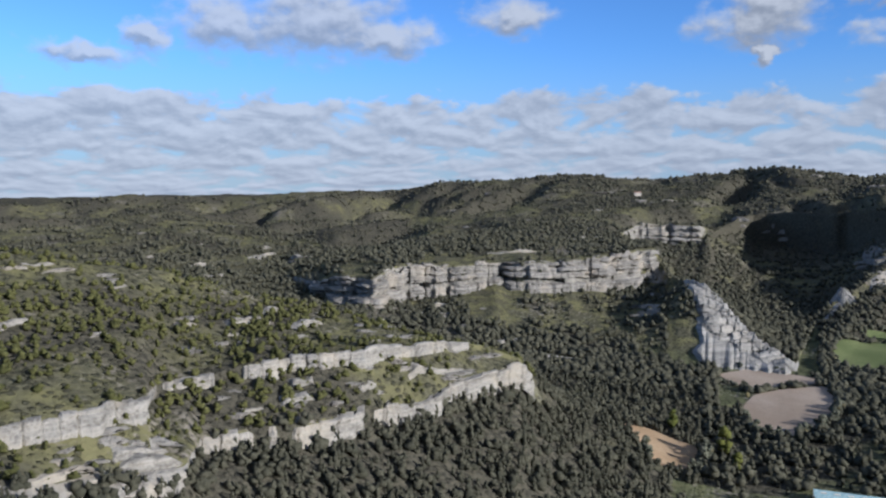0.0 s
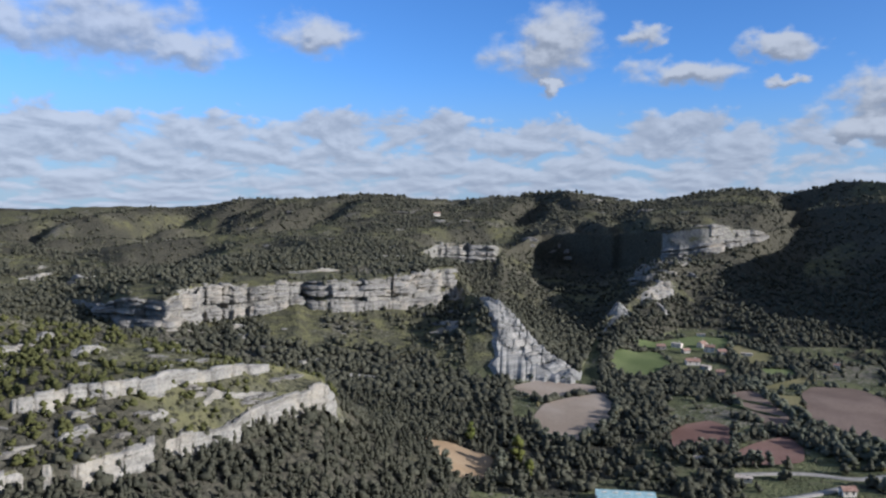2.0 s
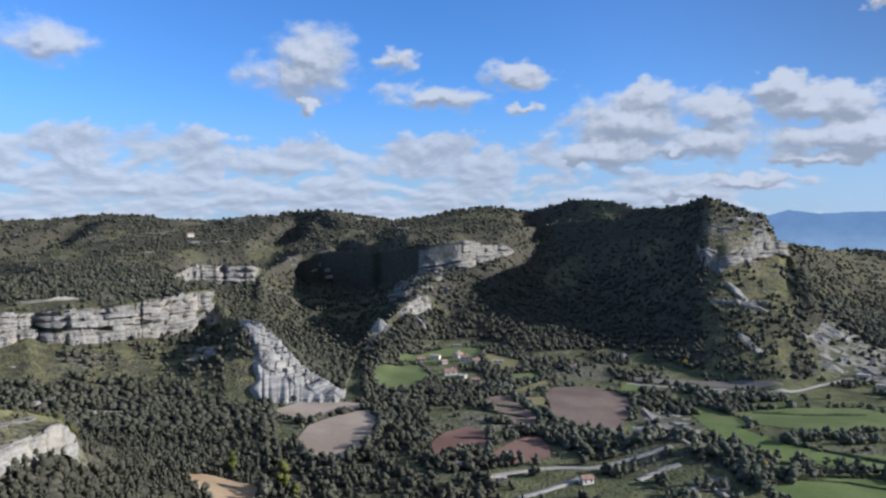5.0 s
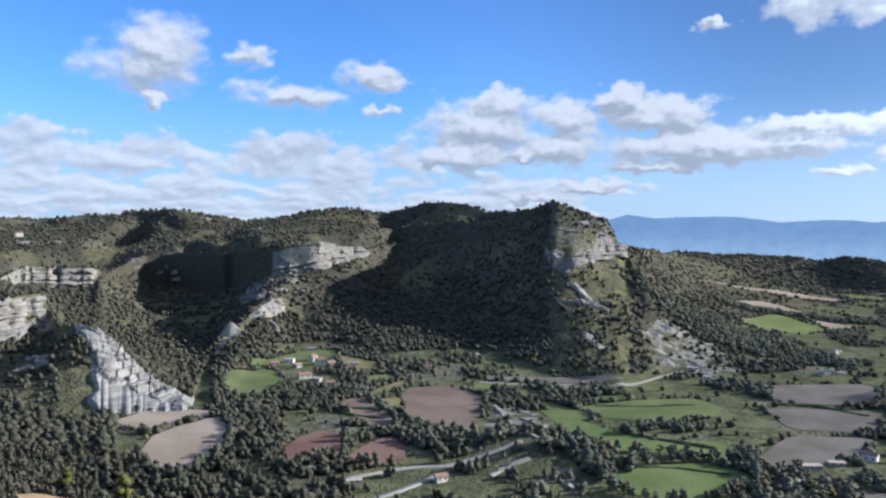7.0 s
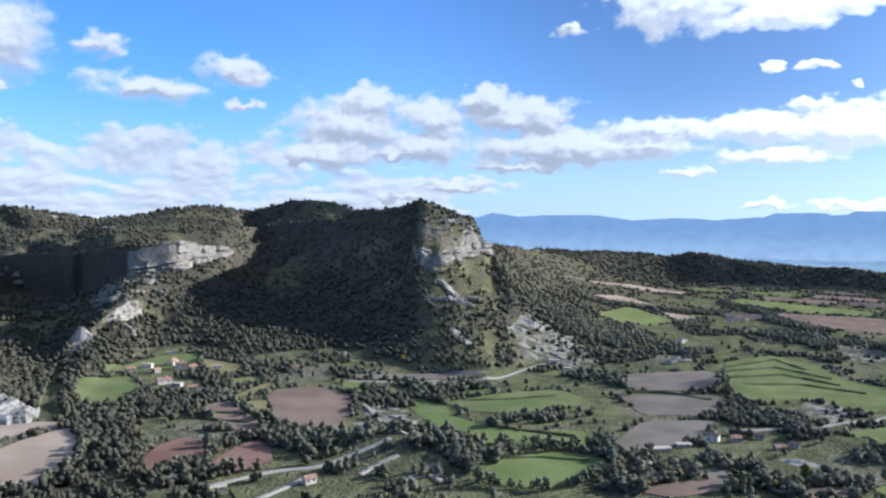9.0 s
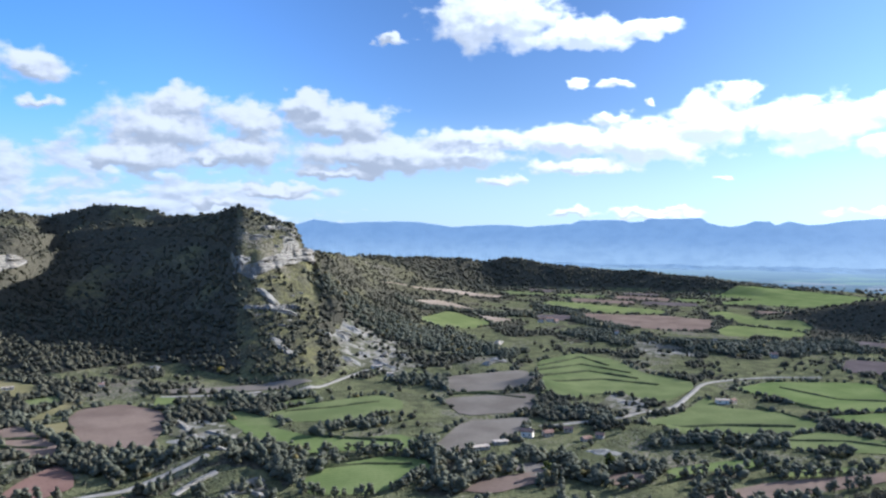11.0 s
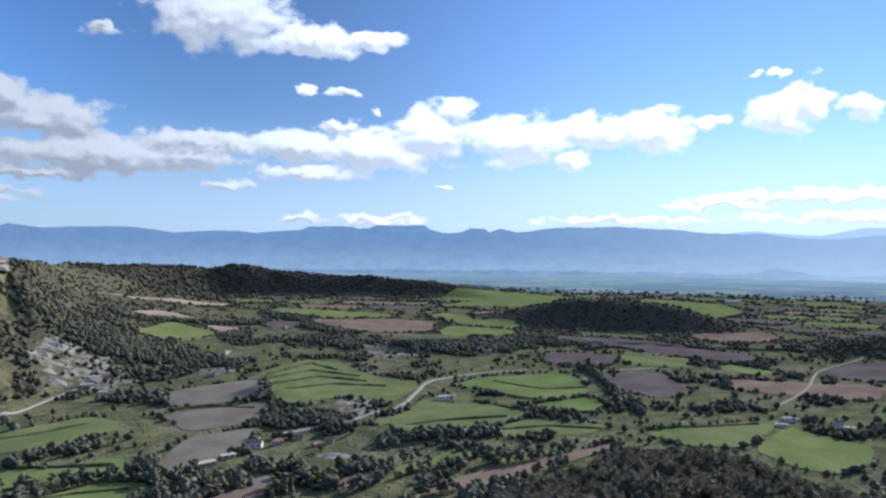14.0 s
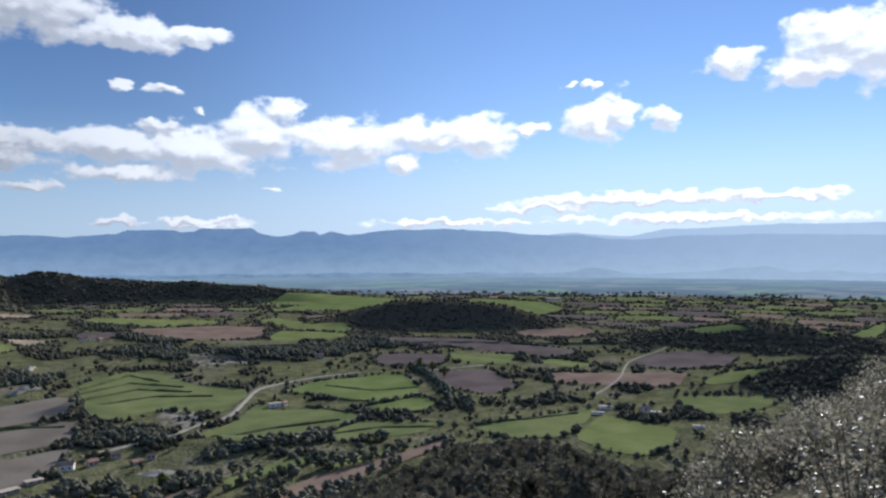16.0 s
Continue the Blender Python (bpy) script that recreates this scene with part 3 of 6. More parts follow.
def build_far_plain():
    """The plain beyond the last hedges, its pale distance haze painted as glow."""
    m, n, bsdf = surface("far_plain", 1.0, 0.0)
    pos = n.add("ShaderNodeNewGeometry").outputs["Position"]
    away = n.add("ShaderNodeVectorMath", {0: pos}, operation="LENGTH").outputs["Value"]
    patch = n.add("ShaderNodeTexVoronoi", {"Vector": n.add("ShaderNodeVectorMath", {0: pos, 1: (0.0042, 0.0036, 0)}, operation="MULTIPLY").outputs[0], "Scale": 1.0})
    pick = n.add("ShaderNodeSeparateColor", {0: patch.outputs["Color"]}).outputs[0]
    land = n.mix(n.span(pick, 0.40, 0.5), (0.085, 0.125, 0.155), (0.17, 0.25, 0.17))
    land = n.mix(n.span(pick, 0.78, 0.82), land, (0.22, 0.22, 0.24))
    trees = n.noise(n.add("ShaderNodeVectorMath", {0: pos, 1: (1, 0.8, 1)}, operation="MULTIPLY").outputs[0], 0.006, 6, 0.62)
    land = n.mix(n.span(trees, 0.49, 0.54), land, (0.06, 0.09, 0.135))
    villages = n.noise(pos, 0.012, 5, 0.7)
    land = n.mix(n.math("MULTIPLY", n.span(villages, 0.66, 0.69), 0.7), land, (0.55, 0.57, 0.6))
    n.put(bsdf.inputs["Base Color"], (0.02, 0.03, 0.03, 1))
    # land colours fade into painted haze further out, as emission
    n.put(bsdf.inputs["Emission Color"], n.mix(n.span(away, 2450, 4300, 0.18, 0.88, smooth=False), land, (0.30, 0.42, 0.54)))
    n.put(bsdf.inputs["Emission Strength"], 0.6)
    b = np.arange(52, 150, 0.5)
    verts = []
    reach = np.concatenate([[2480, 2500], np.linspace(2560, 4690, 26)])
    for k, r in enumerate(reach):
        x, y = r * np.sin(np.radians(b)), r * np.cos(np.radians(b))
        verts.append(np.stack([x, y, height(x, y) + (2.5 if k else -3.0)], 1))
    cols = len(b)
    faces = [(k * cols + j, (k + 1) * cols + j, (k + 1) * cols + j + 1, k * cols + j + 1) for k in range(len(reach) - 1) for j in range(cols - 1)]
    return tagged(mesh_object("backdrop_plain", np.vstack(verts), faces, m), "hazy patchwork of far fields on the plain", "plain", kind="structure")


build_far_plain()


# ---- shared building helpers ----
def plan(bearing, dist):
    """Place in the plan from bearing and distance."""
    return dist * math.sin(radians(bearing)), dist * math.cos(radians(bearing))


def fast_mesh(name, verts, tris, material, smooth=False):
    me = bpy.data.meshes.new(name)
    verts, tris = np.ascontiguousarray(verts, np.float32), np.ascontiguousarray(tris, np.int32)
    me.vertices.add(len(verts))
    me.vertices.foreach_set("co", verts.ravel())
    me.loops.add(tris.size)
    me.loops.foreach_set("vertex_index", tris.ravel())
    me.polygons.add(len(tris))
    me.polygons.foreach_set("loop_start", np.arange(len(tris), dtype=np.int32) * tris.shape[1])
    me.update(calc_edges=True)
    if smooth:
        me.shade_smooth()
    me.materials.append(material)
    return me


def part(name, bm, material, parent, label=""):
    """Links a bmesh as one mesh object under a thing or a part."""
    me = bpy.data.meshes.new(name)
    bm.to_mesh(me)
    bm.free()
    me.materials.append(material)
    ob = new(name, me)
    ob.parent = parent
    return tagged(ob, label) if label else ob


def grid_tris(rows, cols):
    i, j = np.meshgrid(np.arange(rows - 1), np.arange(cols - 1), indexing="ij")
    a = (i * cols + j).ravel()
    return np.concatenate([np.stack([a, a + 1, a + cols + 1], 1), np.stack([a, a + cols + 1, a + cols], 1)])


# ---- rock ----
def rock_material(name, dark, light, warm, band=0.4):
    m, n, bsdf = surface(name, 0.95, 0.05)
    pos = n.add("ShaderNodeNewGeometry").outputs["Position"]
    beds = n.noise(n.add("ShaderNodeVectorMath", {0: pos, 1: (0.06, 0.06, 1.0)}, operation="MULTIPLY").outputs[0], 0.55, 5, 0.6)
    stain = n.noise(n.add("ShaderNodeVectorMath", {0: pos, 1: (1.0, 1.0, 0.12)}, operation="MULTIPLY").outputs[0], 0.22, 5, 0.6)
    grain = n.noise(pos, 0.8, 6, 0.65)
    tone = n.mix(n.span(n.math("ADD", n.math("MULTIPLY", beds, 0.45), n.math("MULTIPLY", grain, 0.55)), 0.36, 0.6), dark, light)
    joint = n.noise(n.add("ShaderNodeVectorMath", {0: pos, 1: (0.012, 0.012, 1.0)}, operation="MULTIPLY").outputs[0], 0.42, 3, 0.6)
    tone = n.mix(n.span(n.math("ABSOLUTE", n.math("SUBTRACT", joint, 0.5)), 0.045, 0.015, 0, band), tone, (dark[0] * 0.5, dark[1] * 0.5, dark[2] * 0.48))
    tone = n.mix(n.span(stain, 0.5, 0.72, 0, 0.75), tone, dark)
    tone = n.mix(n.span(n.noise(pos, 0.05, 3), 0.48, 0.66, 0, 0.7), tone, warm)
    tone = n.mix(n.span(grain, 0.42, 0.7, 0, 0.35), tone, (0.12, 0.12, 0.11))
    n.put(bsdf.inputs["Base Color"], tone)
    bump = n.add("ShaderNodeBump", {"Height": n.math("ADD", grain, beds), "Strength": 0.9, "Distance": 0.8})
    n.put(bsdf.inputs["Normal"], bump.outputs[0])
    return m


MAT_ROCK = rock_material("limestone", (0.14, 0.126, 0.104), (0.36, 0.326, 0.27), (0.37, 0.315, 0.235))
MAT_LEDGE = rock_material("pale_limestone", (0.17, 0.152, 0.122), (0.41, 0.37, 0.30), (0.42, 0.36, 0.265), 0.2)
MAT_CLAY = rock_material("grey_marl", (0.21, 0.192, 0.162), (0.40, 0.37, 0.315), (0.36, 0.32, 0.255))


def overgrown(b, edge):
    """Where scrub has closed over a cliff's face, from 0 (bare) to 1, along its bearing."""
    arc = np.asarray(b, float) * CLIFF_REACH[edge] / 57.3
    return np.clip((fractal(arc / (14 if edge < 10 else 34), arc * 0 + 3 * edge, 1.0, 3, 90 + edge) - (0.8 if edge < 10 else 3.0)) * 6, 0, 1)


def cliff(name, edge, first, last, label, bed=3.2, deep=2.2, ledges=(), step=0.07, rows=24, bands=1.0, worn=1.0, cuts=()):
    """A rock face along a break line: blocks between cracks, beds set back over ledges, closed by scrub in places."""
    b = np.arange(first, last, step)
    lr, lz = all_lines(b)
    r0, z0, r1, z1 = lr[edge - 1], lz[edge - 1], lr[edge], lz[edge]
    arc = b * CLIFF_REACH[edge] / 57.3
    tall = z1 - z0
    ends = np.clip(np.minimum(b - first, last - b) / (step * 10), 0, 1)
    wide = 6.0 if edge < 10 else 19.0
    bend = fractal(arc, arc * 0, 50, 3, edge + 5)
    shift = arc / wide + 0.5 * fractal(arc, arc * 0 + 4, wide * 2.5, 2, edge + 6)
    block = np.floor(shift)
    across = shift - block
    joint = np.clip(1 - np.minimum(across, 1 - across) / 0.06, 0, 1)
    proud = lattice(block, block * 0 + 1, edge + 7)
    crest = 1.0 + (0.34 if edge < 10 else 0.2) * (lattice(block, block * 0 + 2, edge + 8) - 0.6) + 0.06 * fractal(arc, arc * 0 + 7, 5, 3, edge + 9)
    bare = 1 - worn * overgrown(b, edge)
    buried = 0.12 * np.clip(0.35 + fractal(arc, arc * 0 + 9, 3 * wide, 3, edge + 11), 0, 1) * (edge < 10)
    ease = np.ones(9) / 9
    way_x, way_y = (np.gradient(np.convolve(np.pad(r0 * turn, 4, "edge"), ease, "valid")) for turn in (np.sin(np.radians(b)), np.cos(np.radians(b))))
    length = np.hypot(way_x, way_y)
    out_x, out_y = way_y / length, -way_x / length
    steep = (2.0 if edge < 10 else 5.0) * (np.gradient(np.convolve(np.pad(r0, 4, "edge"), ease, "valid")) / length) ** 2
    verts = []
    f_list = np.concatenate([[-0.3], np.linspace(0, 1, rows), [1.03, 1.1, 1.2]])
    for k, f in enumerate(f_list):
        z = z0 + tall * (buried + (1 - buried) * min(max(f, 0), 1.0)) * np.where(f > 0.5, crest * min(1, 2 * f - 1) + (1 - min(1, 2 * f - 1)), 1.0)
        z = np.where(f < 0, z0 - 2, z)
        level = np.floor(z / bed + 0.7 * bend + 0.25 * proud)
        out = bands * deep * (lattice(level, np.floor(arc / (wide * 3)), edge) - 0.5)
        out = out + 0.7 * deep * (lattice(level, block, edge + 1) - 0.5) + (0.8 if edge < 10 else 0.0) * deep * (proud - 0.5)
        out = out + (0.35 + 0.3 * deep) * fractal(arc, z * 2.0, 6.5, 5, edge + 20, 0.7)
        if edge < 10:
            out = out - (0.8 + 0.9 * deep) * joint * (0.4 + lattice(block, level * 0 + 5, edge + 2))
        else:
            tier = sum(f > at for at, _thick, _back in cuts)
            out = out - 1.5 * deep * (across - 0.5) * (0.3 + proud) + 0.8 * deep * fractal(arc, arc * 0 + 31 * tier, 26, 3, edge + 30, 0.6) + 0.6 * deep * (lattice(np.floor(arc / 9 + 3.7 * tier), level * 0 + tier, edge + 31) - 0.5)
        for at, back in ledges:
            cut = at + 0.1 * bend + 0.08 * (lattice(block, block * 0 + 6, edge + 3) - 0.5)
            out = out - back * np.clip((f - cut) / 0.04, 0, 1) * (0.35 + 0.9 * lattice(block, block * 0 + 8, edge + 4)) + 0.5 * back * (len(ledges) > 0) / len(ledges)
        for at, thick, back in cuts:
            line_f = at + 0.05 * bend + 0.05 * (lattice(np.floor(arc / 31), block * 0 + 11, edge + 5) - 0.5)
            out = out - back * np.clip(1.6 - 1.6 * np.abs(f - line_f) / thick, 0, 1) * (0.45 + 0.8 * lattice(np.floor(arc / 12), block * 0 + 12, edge + 6))
        g = min(max(f, 0), 1)
        lip = 0.0 if f <= 1 else (0.6 if f < 1.05 else 3.0 if f < 1.15 else 9.0)
        r = r0 + (r1 - r0) * g + lip
        push = (1.4 + steep + out) * ends * bare - (1 - ends * bare) * 3.0
        x, y = r * np.sin(np.radians(b)) + out_x * push, r * np.cos(np.radians(b)) + out_y * push
        top = relief(x, y, r, z) * 0.8
        z = z + top + (0.25 if 1 < f < 1.15 else 0) - (1 - ends * bare) * (1.0 + 0.12 * tall)
        if k == len(f_list) - 1:
            z = height(x, y) - 1.2
        verts.append(np.stack([x, y, z], 1))
    ob = new(name, fast_mesh(name, np.vstack(verts), grid_tris(len(f_list), len(b))[:, ::-1], MAT_LEDGE if edge < 10 else MAT_ROCK))
    return tagged(ob, label, "cliff", kind="structure")


cliff("cliff_1", 6, -18.4, 7.0, "weathered pale limestone cliff on the wooded spur", 3.4, 1.5, step=0.06, rows=16, bands=0.3, worn=0.7)
cliff("cliff_2", 6, -33, -18.4, "low broken limestone ledge above the pine wood", 1.6, 1.5, step=0.1, rows=10)
cliff("cliff_3", 8, -33, -21.2, "pale limestone ledge across the wooded slope", 2.2, 1.3, step=0.07, rows=12, bands=0.3, worn=0.6)
cliff("cliff_4", 8, -20.9, 2.4, "thin limestone ledge high on the wooded spur", 1.8, 1.2, step=0.07, rows=10, bands=0.4, worn=0.9)
cliff("cliff_5", 13, -9.6, 16.2, "banded grey limestone cliff round the flat-topped mesa", 7.0, 3.2, ((0.8, 2.5),), 0.04, 60, 0.9, 0.9, ((0.36, 0.1, 9.0), (0.66, 0.035, 3.0), (0.86, 0.05, 3.5)))
cliff("cliff_6", 16, 14.0, 18.9, "short sunlit limestone cliff at the head of the ravine", 4.0, 3.0, ((0.7, 4.0),), 0.05, 30, 0.8, 1.0, ((0.34, 0.08, 5.0), (0.68, 0.07, 4.0)))
cliff("cliff_7", 13, 28.9, 31.8, "broken rock ledge on the nose of the middle spur", 2.5, 2.6, rows=18, cuts=((0.5, 0.1, 2.5),))
cliff("cliff_8", 16, 30.6, 37.6, "stepped sunlit limestone cliff on the middle spur", 6.0, 3.0, ((0.3, 7.0), (0.62, 6.0)), 0.04, 52, 1.3, 0.8, ((0.2, 0.06, 6.0), (0.48, 0.12, 12.0), (0.82, 0.06, 4.0)))
cliff("cliff_9", 16, 51.5, 56.6, "broken sunlit limestone cliff round the headland", 3.2, 3.0, ((0.45, 5.0),), 0.04, 30, 1.0, 0.9, ((0.4, 0.07, 3.5), (0.75, 0.06, 2.5)))


LEDGES = [  # height of the rock, then its line by bearing and distance
    (1.8, (46.8, 632), (47.5, 600), (48.3, 568)), (1.8, (48.7, 588), (50.1, 572), (51.9, 536)), (1.6, (48.5, 518), (49.5, 504), (50.6, 498)), (1.6, (47.4, 454), (48.5, 462), (49.6, 470)), (1.6, (50.3, 436), (51.7, 446), (53.0, 434)), (3, (61.7, 888), (62.5, 916), (63.6, 908)), (4, (69.8, 982), (70.3, 1020), (70.8, 1072)), (4, (69.6, 858), (70.3, 872), (71.0, 878)),
    (6, (52.2, 1142), (53.8, 1146), (55.3, 1154)), (4, (52.8, 1080), (54.0, 1106), (55.2, 1114)), (5, (52.7, 928), (54.0, 922), (55.5, 924)),
    (6, (50.9, 1006), (51.6, 998), (52.3, 984)), (4, (52.4, 964), (53.1, 952), (53.9, 934)), (4, (58.2, 922), (58.9, 932), (59.6, 936)),
    (3.5, (56.9, 900), (57.5, 904), (58.0, 904)), (3, (51.5, 1068), (52.6, 1064), (53.4, 1068)), (4, (53.5, 862), (54.1, 836), (54.8, 820)),
    (4, (31.1, 1148), (32.4, 1142), (33.6, 1134)), (3, (29.3, 965), (30.3, 968), (31.5, 985)), (2.5, (27.0, 862), (27.7, 880), (28.5, 905)),
    (3.5, (32.1, 1154), (33.8, 1158), (35.4, 1194)), (2.5, (30.1, 934), (30.6, 928), (31.0, 914)), 
    (4, (-18.4, 932), (-17.4, 932), (-16.6, 938)), (3, (-18.0, 866), (-16.9, 868), (-15.8, 874)), (3, (-14.3, 996), (-13.3, 1006), (-12.2, 1034)),
    (4, (-11.4, 968), (-10.6, 948), (-9.8, 942)), (3, (-16.2, 1222), (-15.6, 1216), (-15.3, 1212)), (2, (-13.2, 372), (-12.6, 378), (-11.8, 384)),
    (1.5, (-19.4, 338), (-18.5, 342), (-17.9, 344)), (2, (-15.9, 346), (-15.0, 352), (-14.3, 352)), (3, (-11.1, 350), (-10.1, 356), (-9.0, 362)),
    (1.6, (-30.3, 310), (-29.3, 316), (-28.3, 318)), (1.4, (-29.0, 378), (-28.0, 378), (-26.9, 380)), (1.6, (-24.0, 360), (-23.3, 360), (-22.5, 368)),
    (2.4, (-12.1, 280), (-10.8, 284), (-9.6, 286)), (2.2, (-2.7, 318), (-0.6, 328), (1.6, 340)), (1.8, (-6.2, 296), (-5.7, 300), (-5.2, 306)),
    (1.6, (-15.1, 276), (-14.3, 278), (-13.4, 280)), (2, (-11.4, 292), (-10.4, 294), (-9.7, 294)), (2, (-29.5, 220), (-28.3, 222), (-27.2, 226), (-25.7, 232)),
    (2.4, (-23.9, 236), (-22.4, 240), (-20.1, 248)), (2.6, (-23.5, 234), (-21.7, 236), (-19.2, 242)), (1.8, (-26.4, 222), (-25.0, 226), (-23.4, 230)),
    (3, (4.3, 610), (5.2, 620), (6.0, 628)), (3, (14.0, 756), (14.8, 736), (15.7, 706)), (4, (14.4, 710), (15.1, 704), (15.9, 700)),
    (3, (-1.0, 708), (-0.2, 712), (0.7, 708)), (3, (-0.8, 672), (0.3, 676), (0.9, 678)), (3, (-5.5, 680), (-4.0, 730), (-2.3, 756)),
    (4, (13.5, 1110), (14.7, 1158), (16.3, 1284)), (3, (9.1, 986), (10.7, 1022), (12.1, 1042)), (3, (3.2, 834), (4.9, 834), (7.0, 850)),
    (3, (26.7, 824), (27.6, 860), (28.0, 894)), (4, (53.0, 922), (54.2, 920), (55.5, 930)), (4, (50.9, 1020), (51.4, 1012), (52.1, 1008)),
    (3, (44.8, 818), (45.3, 842), (45.8, 854))]


def rock_ledge(seed, tall, *stops):
    """A low broken wall of bedded rock along a line on the slope, bare in front and sunk in the slope behind."""
    p = np.array([plan(b, r) for b, r in stops])
    p = np.vstack([2 * p[0] - p[1], p, 2 * p[-1] - p[-2]])
    pts = []
    for k in range(1, len(p) - 2):
        steps = max(6, int(np.hypot(*(p[k + 1] - p[k])) / max(0.8, 0.16 * tall)))
        for t in np.arange(steps) / steps:
            pts.append(0.5 * (2 * p[k] + (p[k + 1] - p[k - 1]) * t + (2 * p[k - 1] - 5 * p[k] + 4 * p[k + 1] - p[k + 2]) * t * t
                              + (3 * p[k] - p[k - 1] - 3 * p[k + 1] + p[k + 2]) * t ** 3))
    pts = np.array(pts + [p[-2]])
    way = np.gradient(pts, axis=0)
    out = np.stack([way[:, 1], -way[:, 0]], 1) / np.hypot(way[:, 0], way[:, 1])[:, None]
    out *= np.where((out * pts).sum(1) < 0, 1, -1)[:, None]
    arc = np.concatenate([[0], np.cumsum(np.hypot(*np.diff(pts, axis=0).T))])
    ends = np.clip(np.minimum(arc, arc[-1] - arc) / (0.2 * arc[-1]), 0, 1) ** 0.6
    crest = ends * (0.8 + 0.5 * fractal(arc, arc * 0, 2.2 * tall + 3, 3, seed, 0.6))
    beds = max(2, int(round(tall / 1.7)))
    base = height(pts[:, 0], pts[:, 1])
    cols = np.floor(arc / (1.1 * tall + 2) + 0.4 * fractal(arc, arc * 0 + 2, 9, 2, seed + 1))
    rows = [(pts + out * (0.5 * tall + 0.4), base - 1.6)]
    for k in range(beds):
        own = lattice(cols, cols * 0 + k, seed + 2)
        back = 0.42 * tall * (0.5 - k / beds) + 0.3 * tall * (own - 0.5)
        for f, inset in (((k + 0.04) / beds, 0.18), ((k + 0.26) / beds, 0.0), ((k + 0.97) / beds, 0.05)):
            rough = 0.16 * tall * fractal(arc, arc * 0 + 9 * f, 3.0, 4, seed + 5, 0.65)
            rows.append((pts + out * (back + rough - inset * tall * 0.7)[:, None], base + tall * crest * f))
    for reach in (0.35, 0.9):
        rows.append((pts - out * reach * (tall + 1), base + tall * crest * (1.02 + 0.06 * fractal(arc, arc * 0, 3, 2, seed + 8))))
    q = pts - out * (2.6 * tall + 2)
    rows.append((q, height(q[:, 0], q[:, 1]) - 0.8))
    verts = np.vstack([np.column_stack([xy, z]) for xy, z in rows])
    tris = grid_tris(len(rows), len(pts))
    if np.cross(out[0], way[0]) > 0:
        tris = tris[:, ::-1]
    ob = new("rock_ledge", fast_mesh("rock_ledge", verts, tris, MAT_LEDGE if tall < 6 else MAT_ROCK))
    return tagged(ob, "low broken ledge of bedded pale limestone", "rock", group="limestone ledges")


for _k, (_tall, *_stops) in enumerate(LEDGES):
    rock_ledge(700 + 11 * _k, _tall, *_stops)


